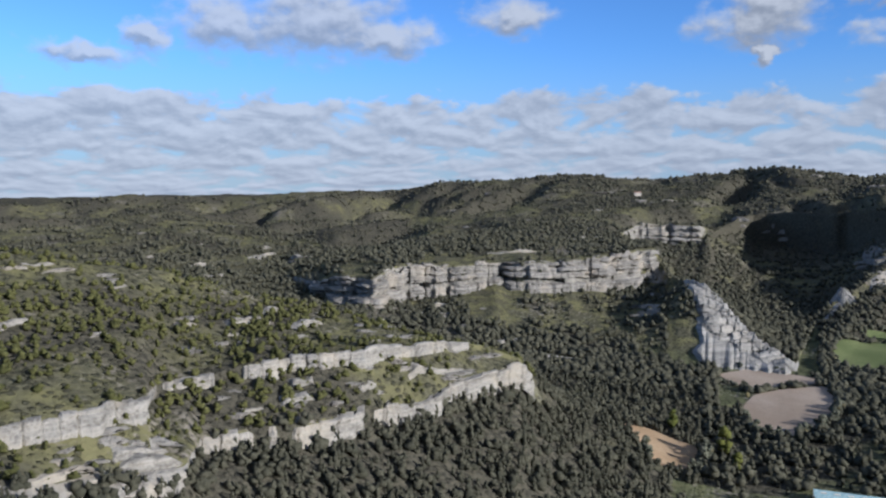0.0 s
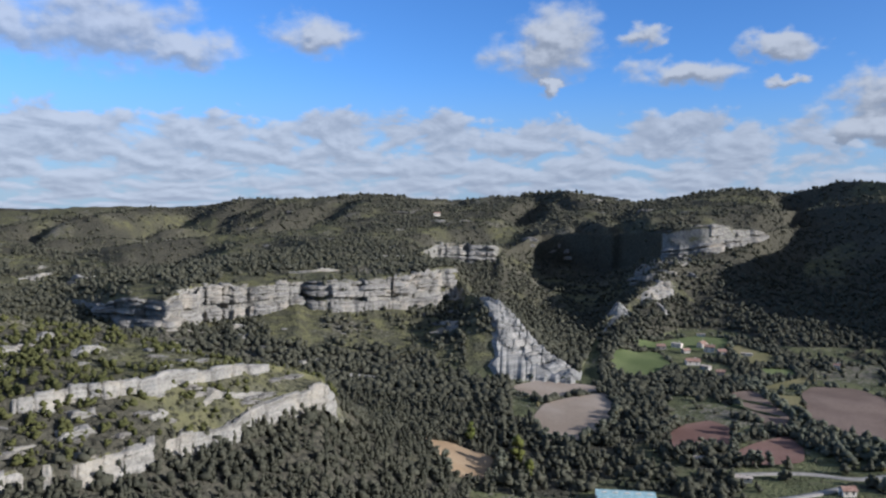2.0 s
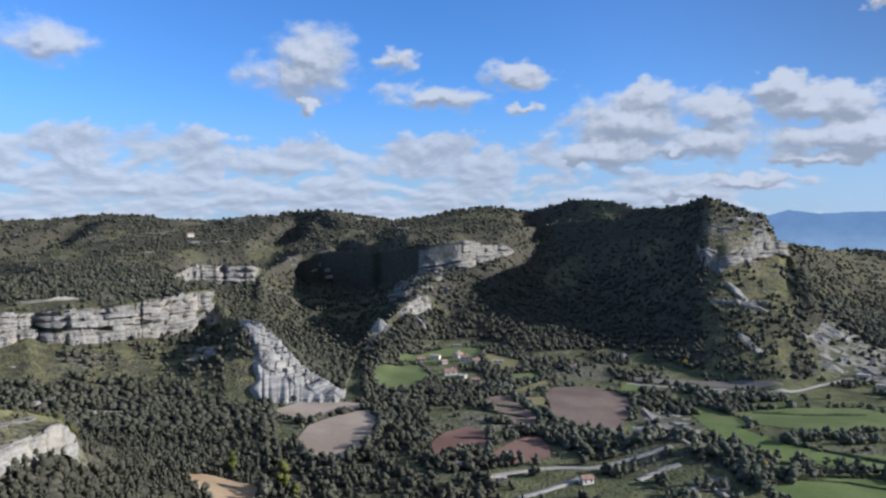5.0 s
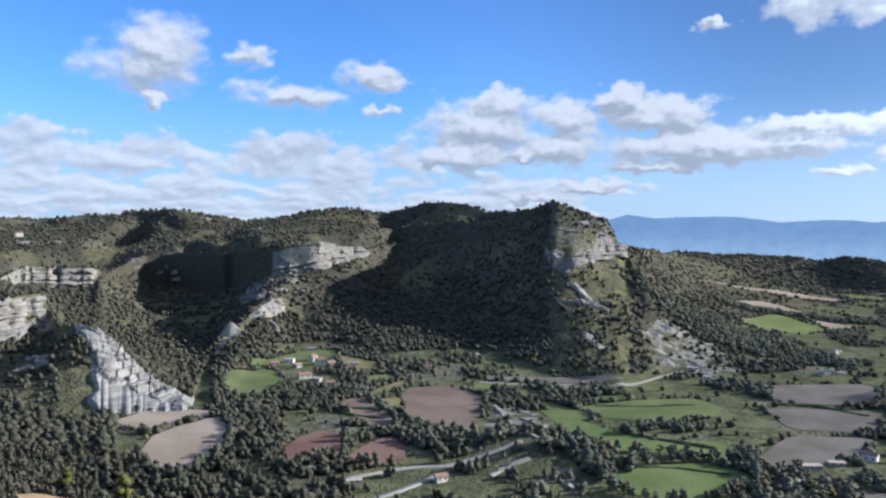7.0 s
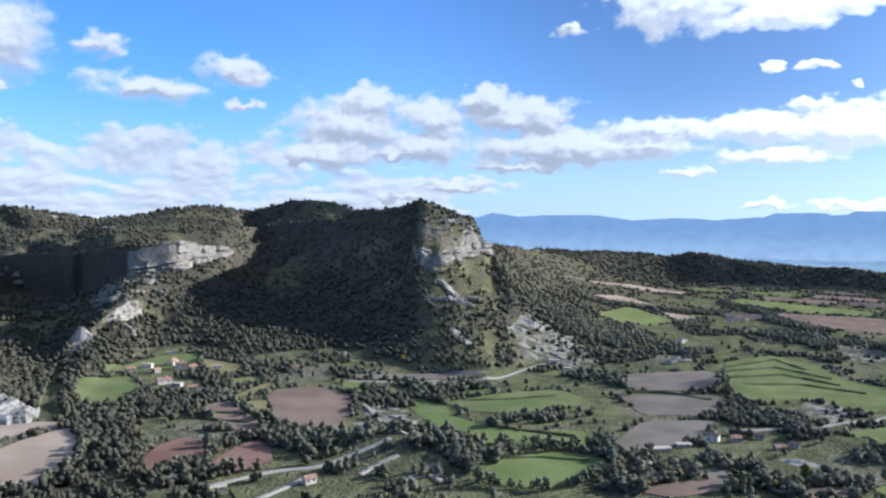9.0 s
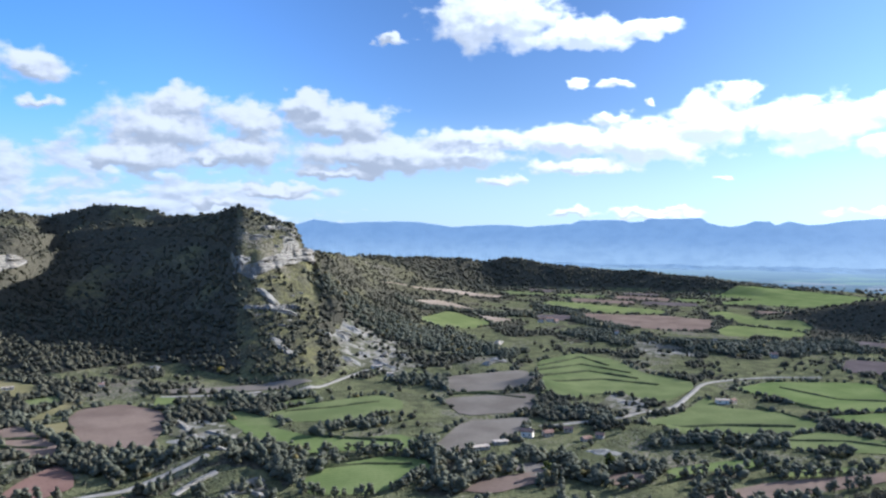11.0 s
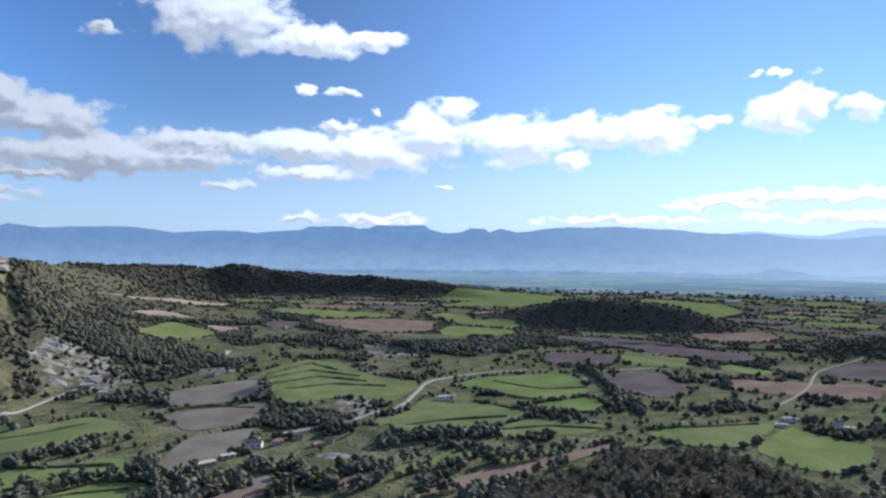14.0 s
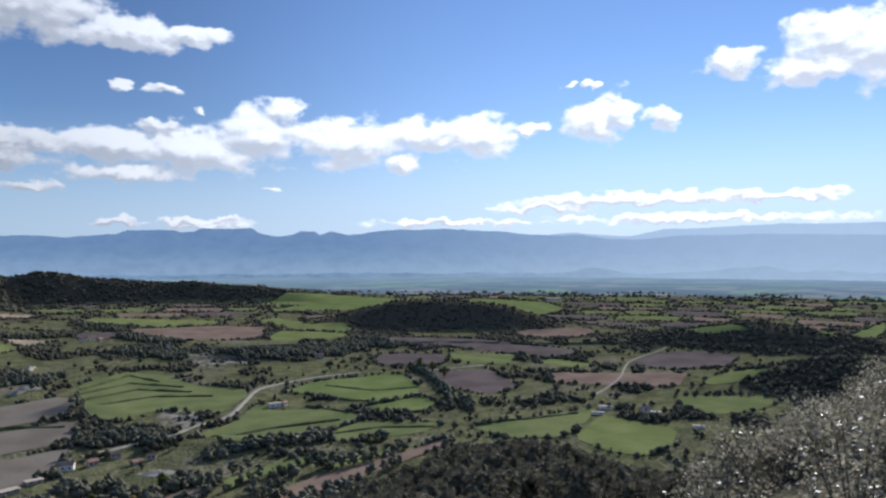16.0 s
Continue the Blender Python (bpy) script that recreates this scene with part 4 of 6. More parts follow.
def marl_slope():
    """The bare slope under the mesa's corner: fluted grey marl below, broken steps of rock above."""
    b = np.arange(16.0, 25.3, 0.035)
    lr, lz = all_lines(b)
    r0, z0, r1, z1 = lr[11] + 2, lz[11], lr[13] + 1, lz[13]
    rows, verts = 110, []
    arc = b * 12.0
    for k in range(rows):
        f = k / (rows - 1)
        left = 18.1 - 0.5 * np.clip((f - 0.3) / 0.4, 0, 1) + 0.5 * fractal(arc * 0 + f * 40, arc * 0, 7, 3, 79)
        taper = np.clip((b - left) / 0.7, 0, 1) * np.clip((25.3 - b) / 0.9, 0, 1)
        drop = np.clip(0.5 - 0.02 * (b - 18) + 0.06 * fractal(arc, arc * 0, 14, 3, 86), 0.3, 0.6)  # where the marl ends and the rock begins
        low = np.clip((drop - f) / 0.03, 0, 1)
        r = r0 + (r1 - r0) * f
        sx, cy = r * np.sin(np.radians(b)), r * np.cos(np.radians(b))
        z = height(sx, cy)
        wander = 2.2 * fractal(arc, arc * 0 + f * 2, 30, 2, 70)
        down = 1 - f / np.maximum(drop, 0.05)
        flute = np.abs(smooth_noise((arc + wander) / 5.5, f * 0.8 + arc * 0, 71)) * 1.8 + np.abs(smooth_noise((arc + wander) / 2.1, f * 1.5 + arc * 0, 72)) * 0.75 * (0.4 + 0.6 * down)
        step_tall = 4.6 + 1.0 * fractal(arc, arc * 0, 45, 2, 76)
        stair = z / step_tall + 0.35 * fractal(arc, arc * 0, 50, 3, 73)
        rise = stair - np.floor(stair)
        up = 1 - low
        z = z + up * step_tall * (np.clip(rise / 0.4, 0, 1) - rise) * 1.0
        cell = np.floor(arc / 11 + 0.6 * fractal(arc, arc * 0, 18, 2, 80))
        bed = lattice(np.floor(stair), cell, 74)
        slant = arc / (11 + 9 * lattice(np.floor(stair), arc * 0 + 3, 83)) + 1.1 * fractal(arc, arc * 0 + 5 * np.floor(stair), 22, 3, 80) + 7.3 * lattice(np.floor(stair), arc * 0, 84)
        rock = 1.7 * (bed - 0.35) - (0.5 + 2.2 * lattice(np.floor(slant), np.floor(stair), 85)) * (slant - np.floor(slant) - 0.5) + 0.9 * fractal(arc, z * 2.2, 5, 5, 75, 0.7) + 0.9 * lattice(np.floor(z / 1.5), np.floor(arc / 14), 81)
        bury = 3.6 * np.clip(lattice(np.floor(stair + 0.4), np.floor(arc / 15 + 0.37), 82) * 1.9 - 1.25, 0, 1) * np.clip((rise - 0.3) / 0.1, 0, 1)
        out = (2.4 + low * (1.7 * flute - 0.9) + up * (0.8 * rock - bury)) * taper
        x, y = (r - out * 0.9) * np.sin(np.radians(b)), (r - out * 0.9) * np.cos(np.radians(b))
        edge = min(1.0, f / 0.05, (1 - f) / 0.03)
        sunk = (1 - taper) * 3.5 + (0 if edge > 0.99 else 1.5) + up * bury * 0.6
        verts.append(np.stack([x, y, z + (0.45 * out + 1.2) * taper * edge - sunk], 1))
    ob = new("marl_slope", fast_mesh("marl_slope", np.vstack(verts), grid_tris(rows, len(b))[:, ::-1], MAT_CLAY))
    return tagged(ob, "bare fluted slope of pale grey marl with rock steps", "slope", kind="structure")


marl_slope()


def knoll(bearing, dist, across, deep, high, turn, seed, label="bare grey marl knoll cut by rain gullies"):
    """A bare hump of clay with gullies running down from its crest."""
    cx, cy = plan(bearing, dist)
    rings, spokes = 14, 64
    a = np.linspace(0, 2 * np.pi, spokes, endpoint=False)
    verts = []
    for k in range(rings + 1):
        f = k / rings
        reach = f * (1 + 0.22 * fractal(np.cos(a) * 2 + seed, np.sin(a) * 2, 1.0, 3, seed))
        u, v = reach * across * np.cos(a), reach * deep * np.sin(a)
        t = -radians(bearing + turn)
        x, y = cx + u * math.cos(t) - v * math.sin(t), cy + u * math.sin(t) + v * math.cos(t)
        flute = np.abs(smooth_noise(a * 5.2, f + a * 0, seed + 3)) + 0.6 * np.abs(smooth_noise(a * 11, f + a * 0, seed + 4))
        bump = high * (1 - f ** 1.6) * (1 - 0.55 * flute * min(1, f * 2.2)) + 0.25 * high * fractal(u, v, 12, 3, seed + 9) * (1 - f)
        verts.append(np.stack([x, y, height(x, y) + bump - (1.5 if k == rings else 0.1)], 1))
    i, j = np.meshgrid(np.arange(rings), np.arange(spokes), indexing="ij")
    p, q = (i * spokes + j).ravel(), (i * spokes + (j + 1) % spokes).ravel()
    tris = np.concatenate([np.stack([p, p + spokes, q + spokes], 1), np.stack([p, q + spokes, q], 1)])
    ob = new("knoll", fast_mesh("knoll", np.vstack(verts), tris, MAT_CLAY))
    return tagged(ob, label, "knoll", group="bare marl knolls")


for seed, row in enumerate([(48.4, 560, 20, 14, 3, 20), (59.4, 858, 13, 8, 3, 10), (60.4, 890, 10, 7, 3, 0), (61.6, 868, 11, 6, 3, 30), (62.4, 850, 9, 6, 2, 0), (58.8, 920, 8, 6, 4, 0),
                            (59.6, 960, 14, 8, 5, 0), (70.3, 900, 12, 9, 4, 0), (80.2, 702, 15, 10, 3, 0), (78.3, 532, 12, 8, 2, 0), (27.8, 888, 14, 9, 14, 0), (45.5, 850, 8, 6, 5, 0), (81.5, 1110, 14, 8, 3, 0)]):
    knoll(*row, seed * 13 + 100)


def outcrop_mesh(seed):
    """A low slab of bedded rock, broken round its edge."""
    rng = np.random.default_rng(seed)
    spokes, verts = 18, []
    a = np.linspace(0, 2 * np.pi, spokes, endpoint=False)
    edge = 1 + 0.55 * fractal(np.cos(a) * 2.2 + seed, np.sin(a) * 2.2, 1.0, 3, seed, 0.7)
    layers = [(1.12, -0.6), (1.05, 0.25), (0.92, 0.3), (0.94, 0.62), (0.72, 0.68), (0.75, 1.0)]
    for s, z in layers:
        wob = edge * s * (1 + 0.16 * rng.standard_normal(spokes))
        verts += [(math.cos(t) * w, math.sin(t) * w * 0.55, z + 0.05 * rng.standard_normal()) for t, w in zip(a, wob)]
    tris = []
    for k in range(len(layers) - 1):
        for j in range(spokes):
            p, q = k * spokes + j, k * spokes + (j + 1) % spokes
            tris += [(p, q, q + spokes), (p, q + spokes, p + spokes)]
    verts.append((0, 0, 1.02))
    tris += [((len(layers) - 1) * spokes + j, (len(layers) - 1) * spokes + (j + 1) % spokes, len(verts) - 1) for j in range(spokes)]
    return fast_mesh("rock_outcrop", np.array(verts), np.array(tris), MAT_ROCK)


OUTCROPS = [outcrop_mesh(s) for s in range(6)]


def scatter_outcrops(seed, count, bearings, lines, longest, tallest):
    """Slabs on a stretch of slope between two break lines."""
    rng = np.random.default_rng(seed)
    for _ in range(count):
        b, f = rng.uniform(*bearings), rng.uniform(0.08, 0.92)
        lr, _z = all_lines(np.array([b]))
        r = lr[lines[0], 0] * (1 - f) + lr[lines[1], 0] * f
        x, y = plan(b, r)
        size = longest * rng.uniform(0.35, 1.0)
        ob = new("rock_outcrop", OUTCROPS[rng.integers(len(OUTCROPS))])
        ob.matrix_world = pose(x, y, height(x, y)[0] - 0.25 * tallest, rng.uniform(-8, 8), rng.uniform(-6, 6), -b + rng.uniform(-30, 30)) @ Matrix.Diagonal((size, size * rng.uniform(0.5, 0.9), tallest * rng.uniform(0.5, 1), 1))
        tagged(ob, "bare slab of pale limestone among the scrub", "rock", group="limestone slabs")


scatter_outcrops(1, 20, (-17, 5), (6, 7), 5.5, 1.1)
scatter_outcrops(2, 16, (-29, -19), (6, 7), 5.5, 1.0)
scatter_outcrops(3, 16, (-18, 0), (8, 9), 6, 1.5)
scatter_outcrops(4, 7, (-30, -18), (8, 9), 7, 1.5)
scatter_outcrops(5, 14, (-6, 3), (11, 12), 6, 2.0)
scatter_outcrops(6, 10, (13, 17), (11, 12), 8, 4)
scatter_outcrops(7, 20, (51.6, 55.4), (16, 18), 7, 2.5)
scatter_outcrops(8, 14, (52, 58), (12, 15), 6, 2)
scatter_outcrops(9, 7, (-24, -9), (13, 15), 10, 4)
scatter_outcrops(10, 9, (-4, 16), (15, 17), 12, 2.5)
scatter_outcrops(11, 10, (29.0, 31.0), (12, 15), 9, 5)
scatter_outcrops(12, 10, (58, 62), (11, 14), 9, 3)
scatter_outcrops(14, 18, (51.4, 55.2), (14, 14), 10, 4)
scatter_outcrops(15, 34, (28.8, 32.5), (12, 16), 12, 5)
scatter_outcrops(16, 6, (20.5, 25), (15, 16), 12, 5)
scatter_outcrops(13, 8, (0, 30), (17, 18), 22, 4)

# ---- fields ----
FIELD_TONES = {  # dark and light of the soil or crop
    "tan": ((0.29, 0.22, 0.155), (0.38, 0.30, 0.22)), "ochre": ((0.30, 0.20, 0.11), (0.38, 0.27, 0.16)), "brown": ((0.165, 0.118, 0.09), (0.235, 0.17, 0.128)),
    "red": ((0.17, 0.098, 0.074), (0.235, 0.142, 0.108)), "purple": ((0.098, 0.078, 0.072), (0.145, 0.116, 0.106)), "grey": ((0.15, 0.126, 0.1), (0.205, 0.175, 0.14)),
    "dry": ((0.17, 0.15, 0.07), (0.24, 0.2, 0.1)), "green": ((0.118, 0.138, 0.055), (0.172, 0.186, 0.078)), "grass": ((0.115, 0.146, 0.050), (0.170, 0.194, 0.074)),
    "lime": ((0.138, 0.160, 0.058), (0.195, 0.212, 0.082)), "bare": ((0.17, 0.15, 0.115), (0.33, 0.295, 0.235))}
FIELD_WORDS = {"tan": "pale ploughed field of dry tan earth", "ochre": "narrow stubble field of ochre earth", "brown": "ploughed field of bare brown earth",
               "red": "small ploughed field of red-brown earth", "purple": "dark purplish-brown ploughed field on the plain", "grey": "grey-brown harrowed field on a terrace",
               "dry": "dry olive-coloured meadow beside the hedge", "green": "dull green sown field with faint rows", "grass": "fresh green meadow between hedges",
               "lime": "bright yellow-green sprouting field", "bare": "scraped bare slope of pale earth and rubble"}


def field_material(kind):
    m, n, bsdf = surface("soil_" + kind, 1.0, 0.0)
    pos = n.add("ShaderNodeNewGeometry").outputs["Position"]
    dark, light = FIELD_TONES[kind]
    rows = n.add("ShaderNodeTexWave", {"Vector": pos, "Scale": 0.12, "Distortion": 2.5, "Detail": 3.0, "Detail Scale": 0.4}, bands_direction="DIAGONAL").outputs["Fac"]
    patch, fine = n.noise(pos, 0.025, 4), n.noise(pos, 0.5, 5)
    tone = n.mix(n.span(patch, 0.35, 0.65), dark, light)
    tone = n.mix(n.math("MULTIPLY", rows, 0.25), tone, dark)
    tone = n.mix(n.span(fine, 0.45, 0.75, 0, 0.4), tone, (dark[0] * 0.7, dark[1] * 0.75, dark[2] * 0.7))
    if kind == "bare":
        tone = n.mix(n.span(n.noise(pos, 0.09, 5, 0.65), 0.47, 0.53), tone, (0.095, 0.092, 0.055))
    n.put(bsdf.inputs["Base Color"], tone)
    n.put(bsdf.inputs["Normal"], n.add("ShaderNodeBump", {"Height": n.math("ADD", fine, rows), "Strength": 0.5, "Distance": 0.3}).outputs[0])
    return m


FIELD_MATS = {kind: field_material(kind) for kind in FIELD_TONES}
FIELD_PLANS, SCRAPED = [], []


def rounded(corners, times=1):
    """The outline with its corners cut, as fields are ploughed round."""
    p = np.array(corners, float)
    for _ in range(times):
        nxt = np.roll(p, -1, 0)
        p = np.stack([0.88 * p + 0.12 * nxt, 0.12 * p + 0.88 * nxt], 1).reshape(-1, 2)
    return p


def inside(px, py, poly):
    hit = np.zeros(len(px), bool)
    x, y = poly[:, 0], poly[:, 1]
    for k in range(len(poly)):
        x1, y1, x2, y2 = x[k - 1], y[k - 1], x[k], y[k]
        cross = (y1 > py) != (y2 > py)
        with np.errstate(divide="ignore", invalid="ignore"):
            hit ^= cross & (px < (x2 - x1) * (py - y1) / (y2 - y1) + x1)
    return hit


def field(kind, *corners):
    """A field draped on the ground; corners by bearing and distance."""
    poly = rounded([plan(b, r) for b, r in corners], 3 if kind == "bare" else 1)
    if kind == "bare":
        middle = poly.mean(0)
        poly = middle + (poly - middle) * (1 + 0.3 * fractal(poly[:, 0], poly[:, 1], 13, 3, 33))[:, None]
    (SCRAPED if kind == "bare" else FIELD_PLANS).append(poly)
    size = np.ptp(poly, axis=0)
    cell = max(6.0, float(size.max()) / 28)
    edge = []
    for p, q in zip(poly, np.roll(poly, -1, 0)):
        steps = max(1, int(np.hypot(*(q - p)) / cell))
        edge += [tuple(p + (q - p) * k / steps) for k in range(steps)]
    gx, gy = np.meshgrid(np.arange(poly[:, 0].min(), poly[:, 0].max(), cell), np.arange(poly[:, 1].min(), poly[:, 1].max(), cell))
    keep = inside(gx.ravel(), gy.ravel(), poly)
    pts = edge + list(zip(gx.ravel()[keep], gy.ravel()[keep]))
    verts, _e, faces, *_rest = mathutils.geometry.delaunay_2d_cdt([Vector(p) for p in pts], [(k, (k + 1) % len(edge)) for k in range(len(edge))], [], 1, 0.01)
    xy = np.array([tuple(v) for v in verts])
    z = height(xy[:, 0], xy[:, 1]) + 0.45
    tris = np.array([f for f in faces if len(f) == 3])
    a, b, c = xy[tris[:, 0]], xy[tris[:, 1]], xy[tris[:, 2]]
    flip = np.cross(b - a, c - a) < 0
    tris[flip] = tris[flip][:, ::-1]
    ob = new("field", fast_mesh("field", np.column_stack([xy, z]), tris, FIELD_MATS[kind], smooth=True))
    return tagged(ob, FIELD_WORDS[kind], "field", group="fields of the valley")


def plain_fields():
    """The patchwork further out, ploughed and sown in strips between the lanes."""
    rng = np.random.default_rng(91)
    for row, r in enumerate(np.arange(710, 2400, 130)):
        b = (62.0 if r > 1200 else 92.0) + rng.uniform(0, 3)
        while b < 133:
            wide = rng.uniform(3.0, 7.0) * 1300 / r * 1.1
            corners = [(b + rng.uniform(0, .5), r + rng.uniform(0, 25)), (b + wide - rng.uniform(.2, .8), r + rng.uniform(0, 25)),
                       (b + wide - rng.uniform(0, .6), r + rng.uniform(85, 125)), (b + rng.uniform(-.2, .6), r + rng.uniform(85, 125))]
            middle = np.array(plan(b + wide / 2, r + 60))
            probe = np.array([plan(*c) for c in corners] + [middle])
            free = rng.random() < 0.85 and height(probe[:, 0], probe[:, 1]).max() < 14
            for poly in FIELD_PLANS:
                free = free and not inside(probe[:, 0], probe[:, 1], poly).any() and not inside(poly[:, 0], poly[:, 1], probe[:4]).any()
            if free:
                field(str(rng.choice(["green", "grass", "green", "brown", "purple", "purple", "purple", "green"])), *corners)
            b += wide


field("tan", (21.7, 520), (22.5, 552), (24.4, 574), (27.0, 596), (27.8, 558), (27.2, 512), (24.9, 472), (22.9, 470), (22.2, 490))
field("tan", (20.0, 594), (22.0, 618), (25.4, 618), (27.1, 606), (24.6, 584), (22.5, 562), (20.8, 576))
field("ochre", (13.3, 438), (15.4, 448), (18.7, 436), (19.0, 412), (18.3, 400), (15.8, 390), (14.6, 418))
field("green", (27.6, 746), (30.5, 772), (31.6, 712), (30.2, 658), (27.9, 662), (27.2, 702))
field("green", (28.8, 794), (33.0, 870), (35.5, 860), (35.1, 802), (32.1, 786), (29.2, 784))
field("brown", (40.1, 654), (40.8, 682), (43.5, 696), (46.1, 662), (46.5, 622), (45.4, 552), (42.9, 548), (40.9, 574))
field("red", (36.0, 482), (37.3, 506), (39.4, 534), (40.5, 508), (40.5, 482), (38.1, 466), (36.5, 466))
field("red", (31.6, 506), (32.5, 528), (34.3, 546), (35.8, 534), (35.6, 490), (33.1, 476), (31.9, 478))
field("dry", (37.5, 656), (40.3, 716), (40.9, 694), (38.2, 648))
field("dry", (38.2, 636), (40.0, 646), (40.4, 610), (39.4, 600))
field("brown", (35.5, 628), (37.2, 646), (39.7, 574), (39.0, 542), (37.2, 564))
field("green", (73.2, 914), (76.1, 990), (78.9, 954), (80.8, 868), (84.3, 832), (84.4, 790), (82.1, 704), (79.7, 744), (77.8, 740), (75.4, 698), (73.7, 738))
field("lime", (64.2, 1202), (66.7, 1374), (70.0, 1266), (68.4, 1164), (65.9, 1154))
field("tan", (63.8, 1416), (65.9, 1528), (69.2, 1446), (66.7, 1390))
field("tan", (68.4, 1370), (71.8, 1344), (70.3, 1278))
field("lime", (73.0, 1654), (74.3, 1770), (82.3, 1638), (82.4, 1550), (76.4, 1546))
field("brown", (75.5, 1504), (82.5, 1532), (85.7, 1484), (85.3, 1312), (82.5, 1288), (78.5, 1340))
field("lime", (84.9, 1632), (86.5, 1694), (88.7, 1490), (91.3, 1464), (92.1, 1408), (91.3, 1358), (88.0, 1426))
field("lime", (85.8, 1316), (86.8, 1420), (91.5, 1352), (91.3, 1274), (86.5, 1240))
field("green", (80.7, 630), (83.5, 674), (85.3, 754), (86.2, 710), (89.8, 708), (92.5, 682), (91.8, 648), (88.5, 618), (83.2, 576))
field("grass", (86.9, 808), (89.2, 866), (95.6, 914), (96.9, 810), (96.6, 770), (93.9, 736), (91.8, 736), (89.5, 778))
field("grass", (92.3, 706), (97.0, 764), (98.2, 730), (97.3, 698), (94.6, 686))
field("green", (89.6, 604), (92.1, 650), (94.3, 652), (98.6, 642), (97.3, 610), (91.1, 586))
field("grass", (82.6, 506), (86.2, 534), (90.3, 564), (88.8, 532), (84.2, 500), (83.0, 480))
field("lime", (89.6, 514), (91.8, 540), (95.3, 570), (95.0, 556), (92.2, 524))
field("brown", (85.8, 466), (89.6, 502), (95.0, 544), (99.0, 594), (99.3, 578), (94.0, 508), (90.4, 474), (84.6, 444))
field("purple", (94.2, 1274), (100.4, 1252), (108.6, 1138), (107.9, 1054), (104.4, 1090), (98.3, 1172), (94.6, 1202))
field("purple", (97.5, 910), (102.0, 946), (104.3, 824), (102.0, 774), (98.8, 822))
field("lime", (105.4, 1010), (106.9, 1044), (110.2, 998), (108.5, 964))
field("purple", (112.2, 1024), (114.9, 1132), (119.9, 1126), (118.8, 1008), (115.7, 964), (113.0, 984))
field("lime", (117.2, 870), (119.5, 916), (122.3, 888), (121.0, 868), (118.0, 854))
field("green", (115.5, 798), (119.5, 812), (122.4, 804), (121.3, 750), (118.4, 710), (116.5, 732))
field("green", (100.6, 626), (106.1, 676), (110.0, 722), (109.4, 662), (107.7, 598), (103.6, 592))
field("lime", (108.3, 596), (110.4, 688), (111.8, 674), (115.7, 642), (115.3, 588), (113.4, 554), (111.2, 560))
field("grass", (85.3, 1880), (92.1, 2294), (96.3, 2282), (91.7, 1852))
field("grass", (100.4, 2300), (106.3, 2124), (107.9, 1896), (102.4, 1446))
field("grass", (84.9, 2114), (89.3, 2374), (95.2, 2248), (92.6, 2060), (86.9, 2072))
field("tan", (61.0, 1546), (66.0, 1796), (71.1, 1842), (70.2, 1732), (65.2, 1708))
field("grass", (124.5, 1244), (128.7, 1764), (128.7, 1526), (125.8, 1222))
field("brown", (103.8, 1346), (109.4, 1422), (110.2, 1332), (106.1, 1254))
field("grass", (115.7, 1244), (119.5, 1244), (120.6, 1212), (117.6, 1202))

field("bare", (46.3, 644), (47.4, 626), (49.0, 618), (51.1, 586), (51.8, 530), (50.4, 502), (48.2, 520), (46.9, 574))
field("bare", (50.5, 454), (53.2, 464), (53.9, 440), (50.5, 440))
field("green", (57.2, 672), (61.6, 702), (63.3, 674), (63.3, 642), (59.1, 602), (54.9, 604), (53.2, 634))
field("grass", (50.2, 628), (53.2, 596), (56.6, 556), (59.1, 546), (62.9, 560), (64.9, 538), (64.4, 516), (59.1, 518), (54.9, 506), (52.4, 558))
field("grass", (55.4, 452), (58.3, 484), (62.1, 504), (65.0, 496), (65.5, 478), (63.3, 448), (60.8, 432), (56.6, 434))
field("green", (50.4, 638), (51.2, 650), (53.6, 618), (54.4, 608), (53.2, 570), (52.4, 586))
field("lime", (45.7, 716), (47.3, 712), (46.7, 668), (45.5, 672))
field("grey", (46.2, 750), (53.2, 760), (56.9, 746), (54.0, 730), (46.6, 730))
field("bare", (58.5, 828), (59.2, 900), (60.6, 982), (62.3, 976), (64.4, 906), (64.5, 856), (62.3, 812), (60.2, 852))
field("bare", (57.7, 904), (59.2, 994), (60.1, 950), (58.6, 890))
field("grey", (66.3, 798), (72.5, 854), (73.2, 744), (66.7, 718))
field("grey", (66.1, 692), (73.2, 724), (72.9, 648), (67.7, 626))
field("grey", (65.3, 516), (67.8, 606), (72.8, 630), (72.2, 580), (68.8, 524), (65.9, 502))
field("bare", (77.8, 676), (78.8, 750), (80.6, 732), (81.6, 672), (79.4, 648))
field("bare", (79.9, 1174), (80.9, 1144), (84.1, 1038), (82.5, 984), (80.6, 1022))
field("brown", (67.4, 440), (69.7, 460), (75.4, 496), (75.3, 472), (70.1, 434))
field("green", (28.4, 742), (29.9, 706), (30.6, 668), (29.6, 650))
field("dry", (35.8, 830), (38.2, 796), (38.6, 760), (36.6, 748), (35.6, 790))
field("green", (37.4, 728), (39.4, 742), (39.8, 722), (38.0, 700))
field("green", (53.9, 670), (56.6, 690), (57.0, 672), (53.6, 654))
field("brown", (77.5, 470), (80.0, 492), (82.0, 486), (80.2, 458))
field("grey", (71.0, 486), (73.4, 500), (75.4, 488), (73.4, 466))

plain_fields()

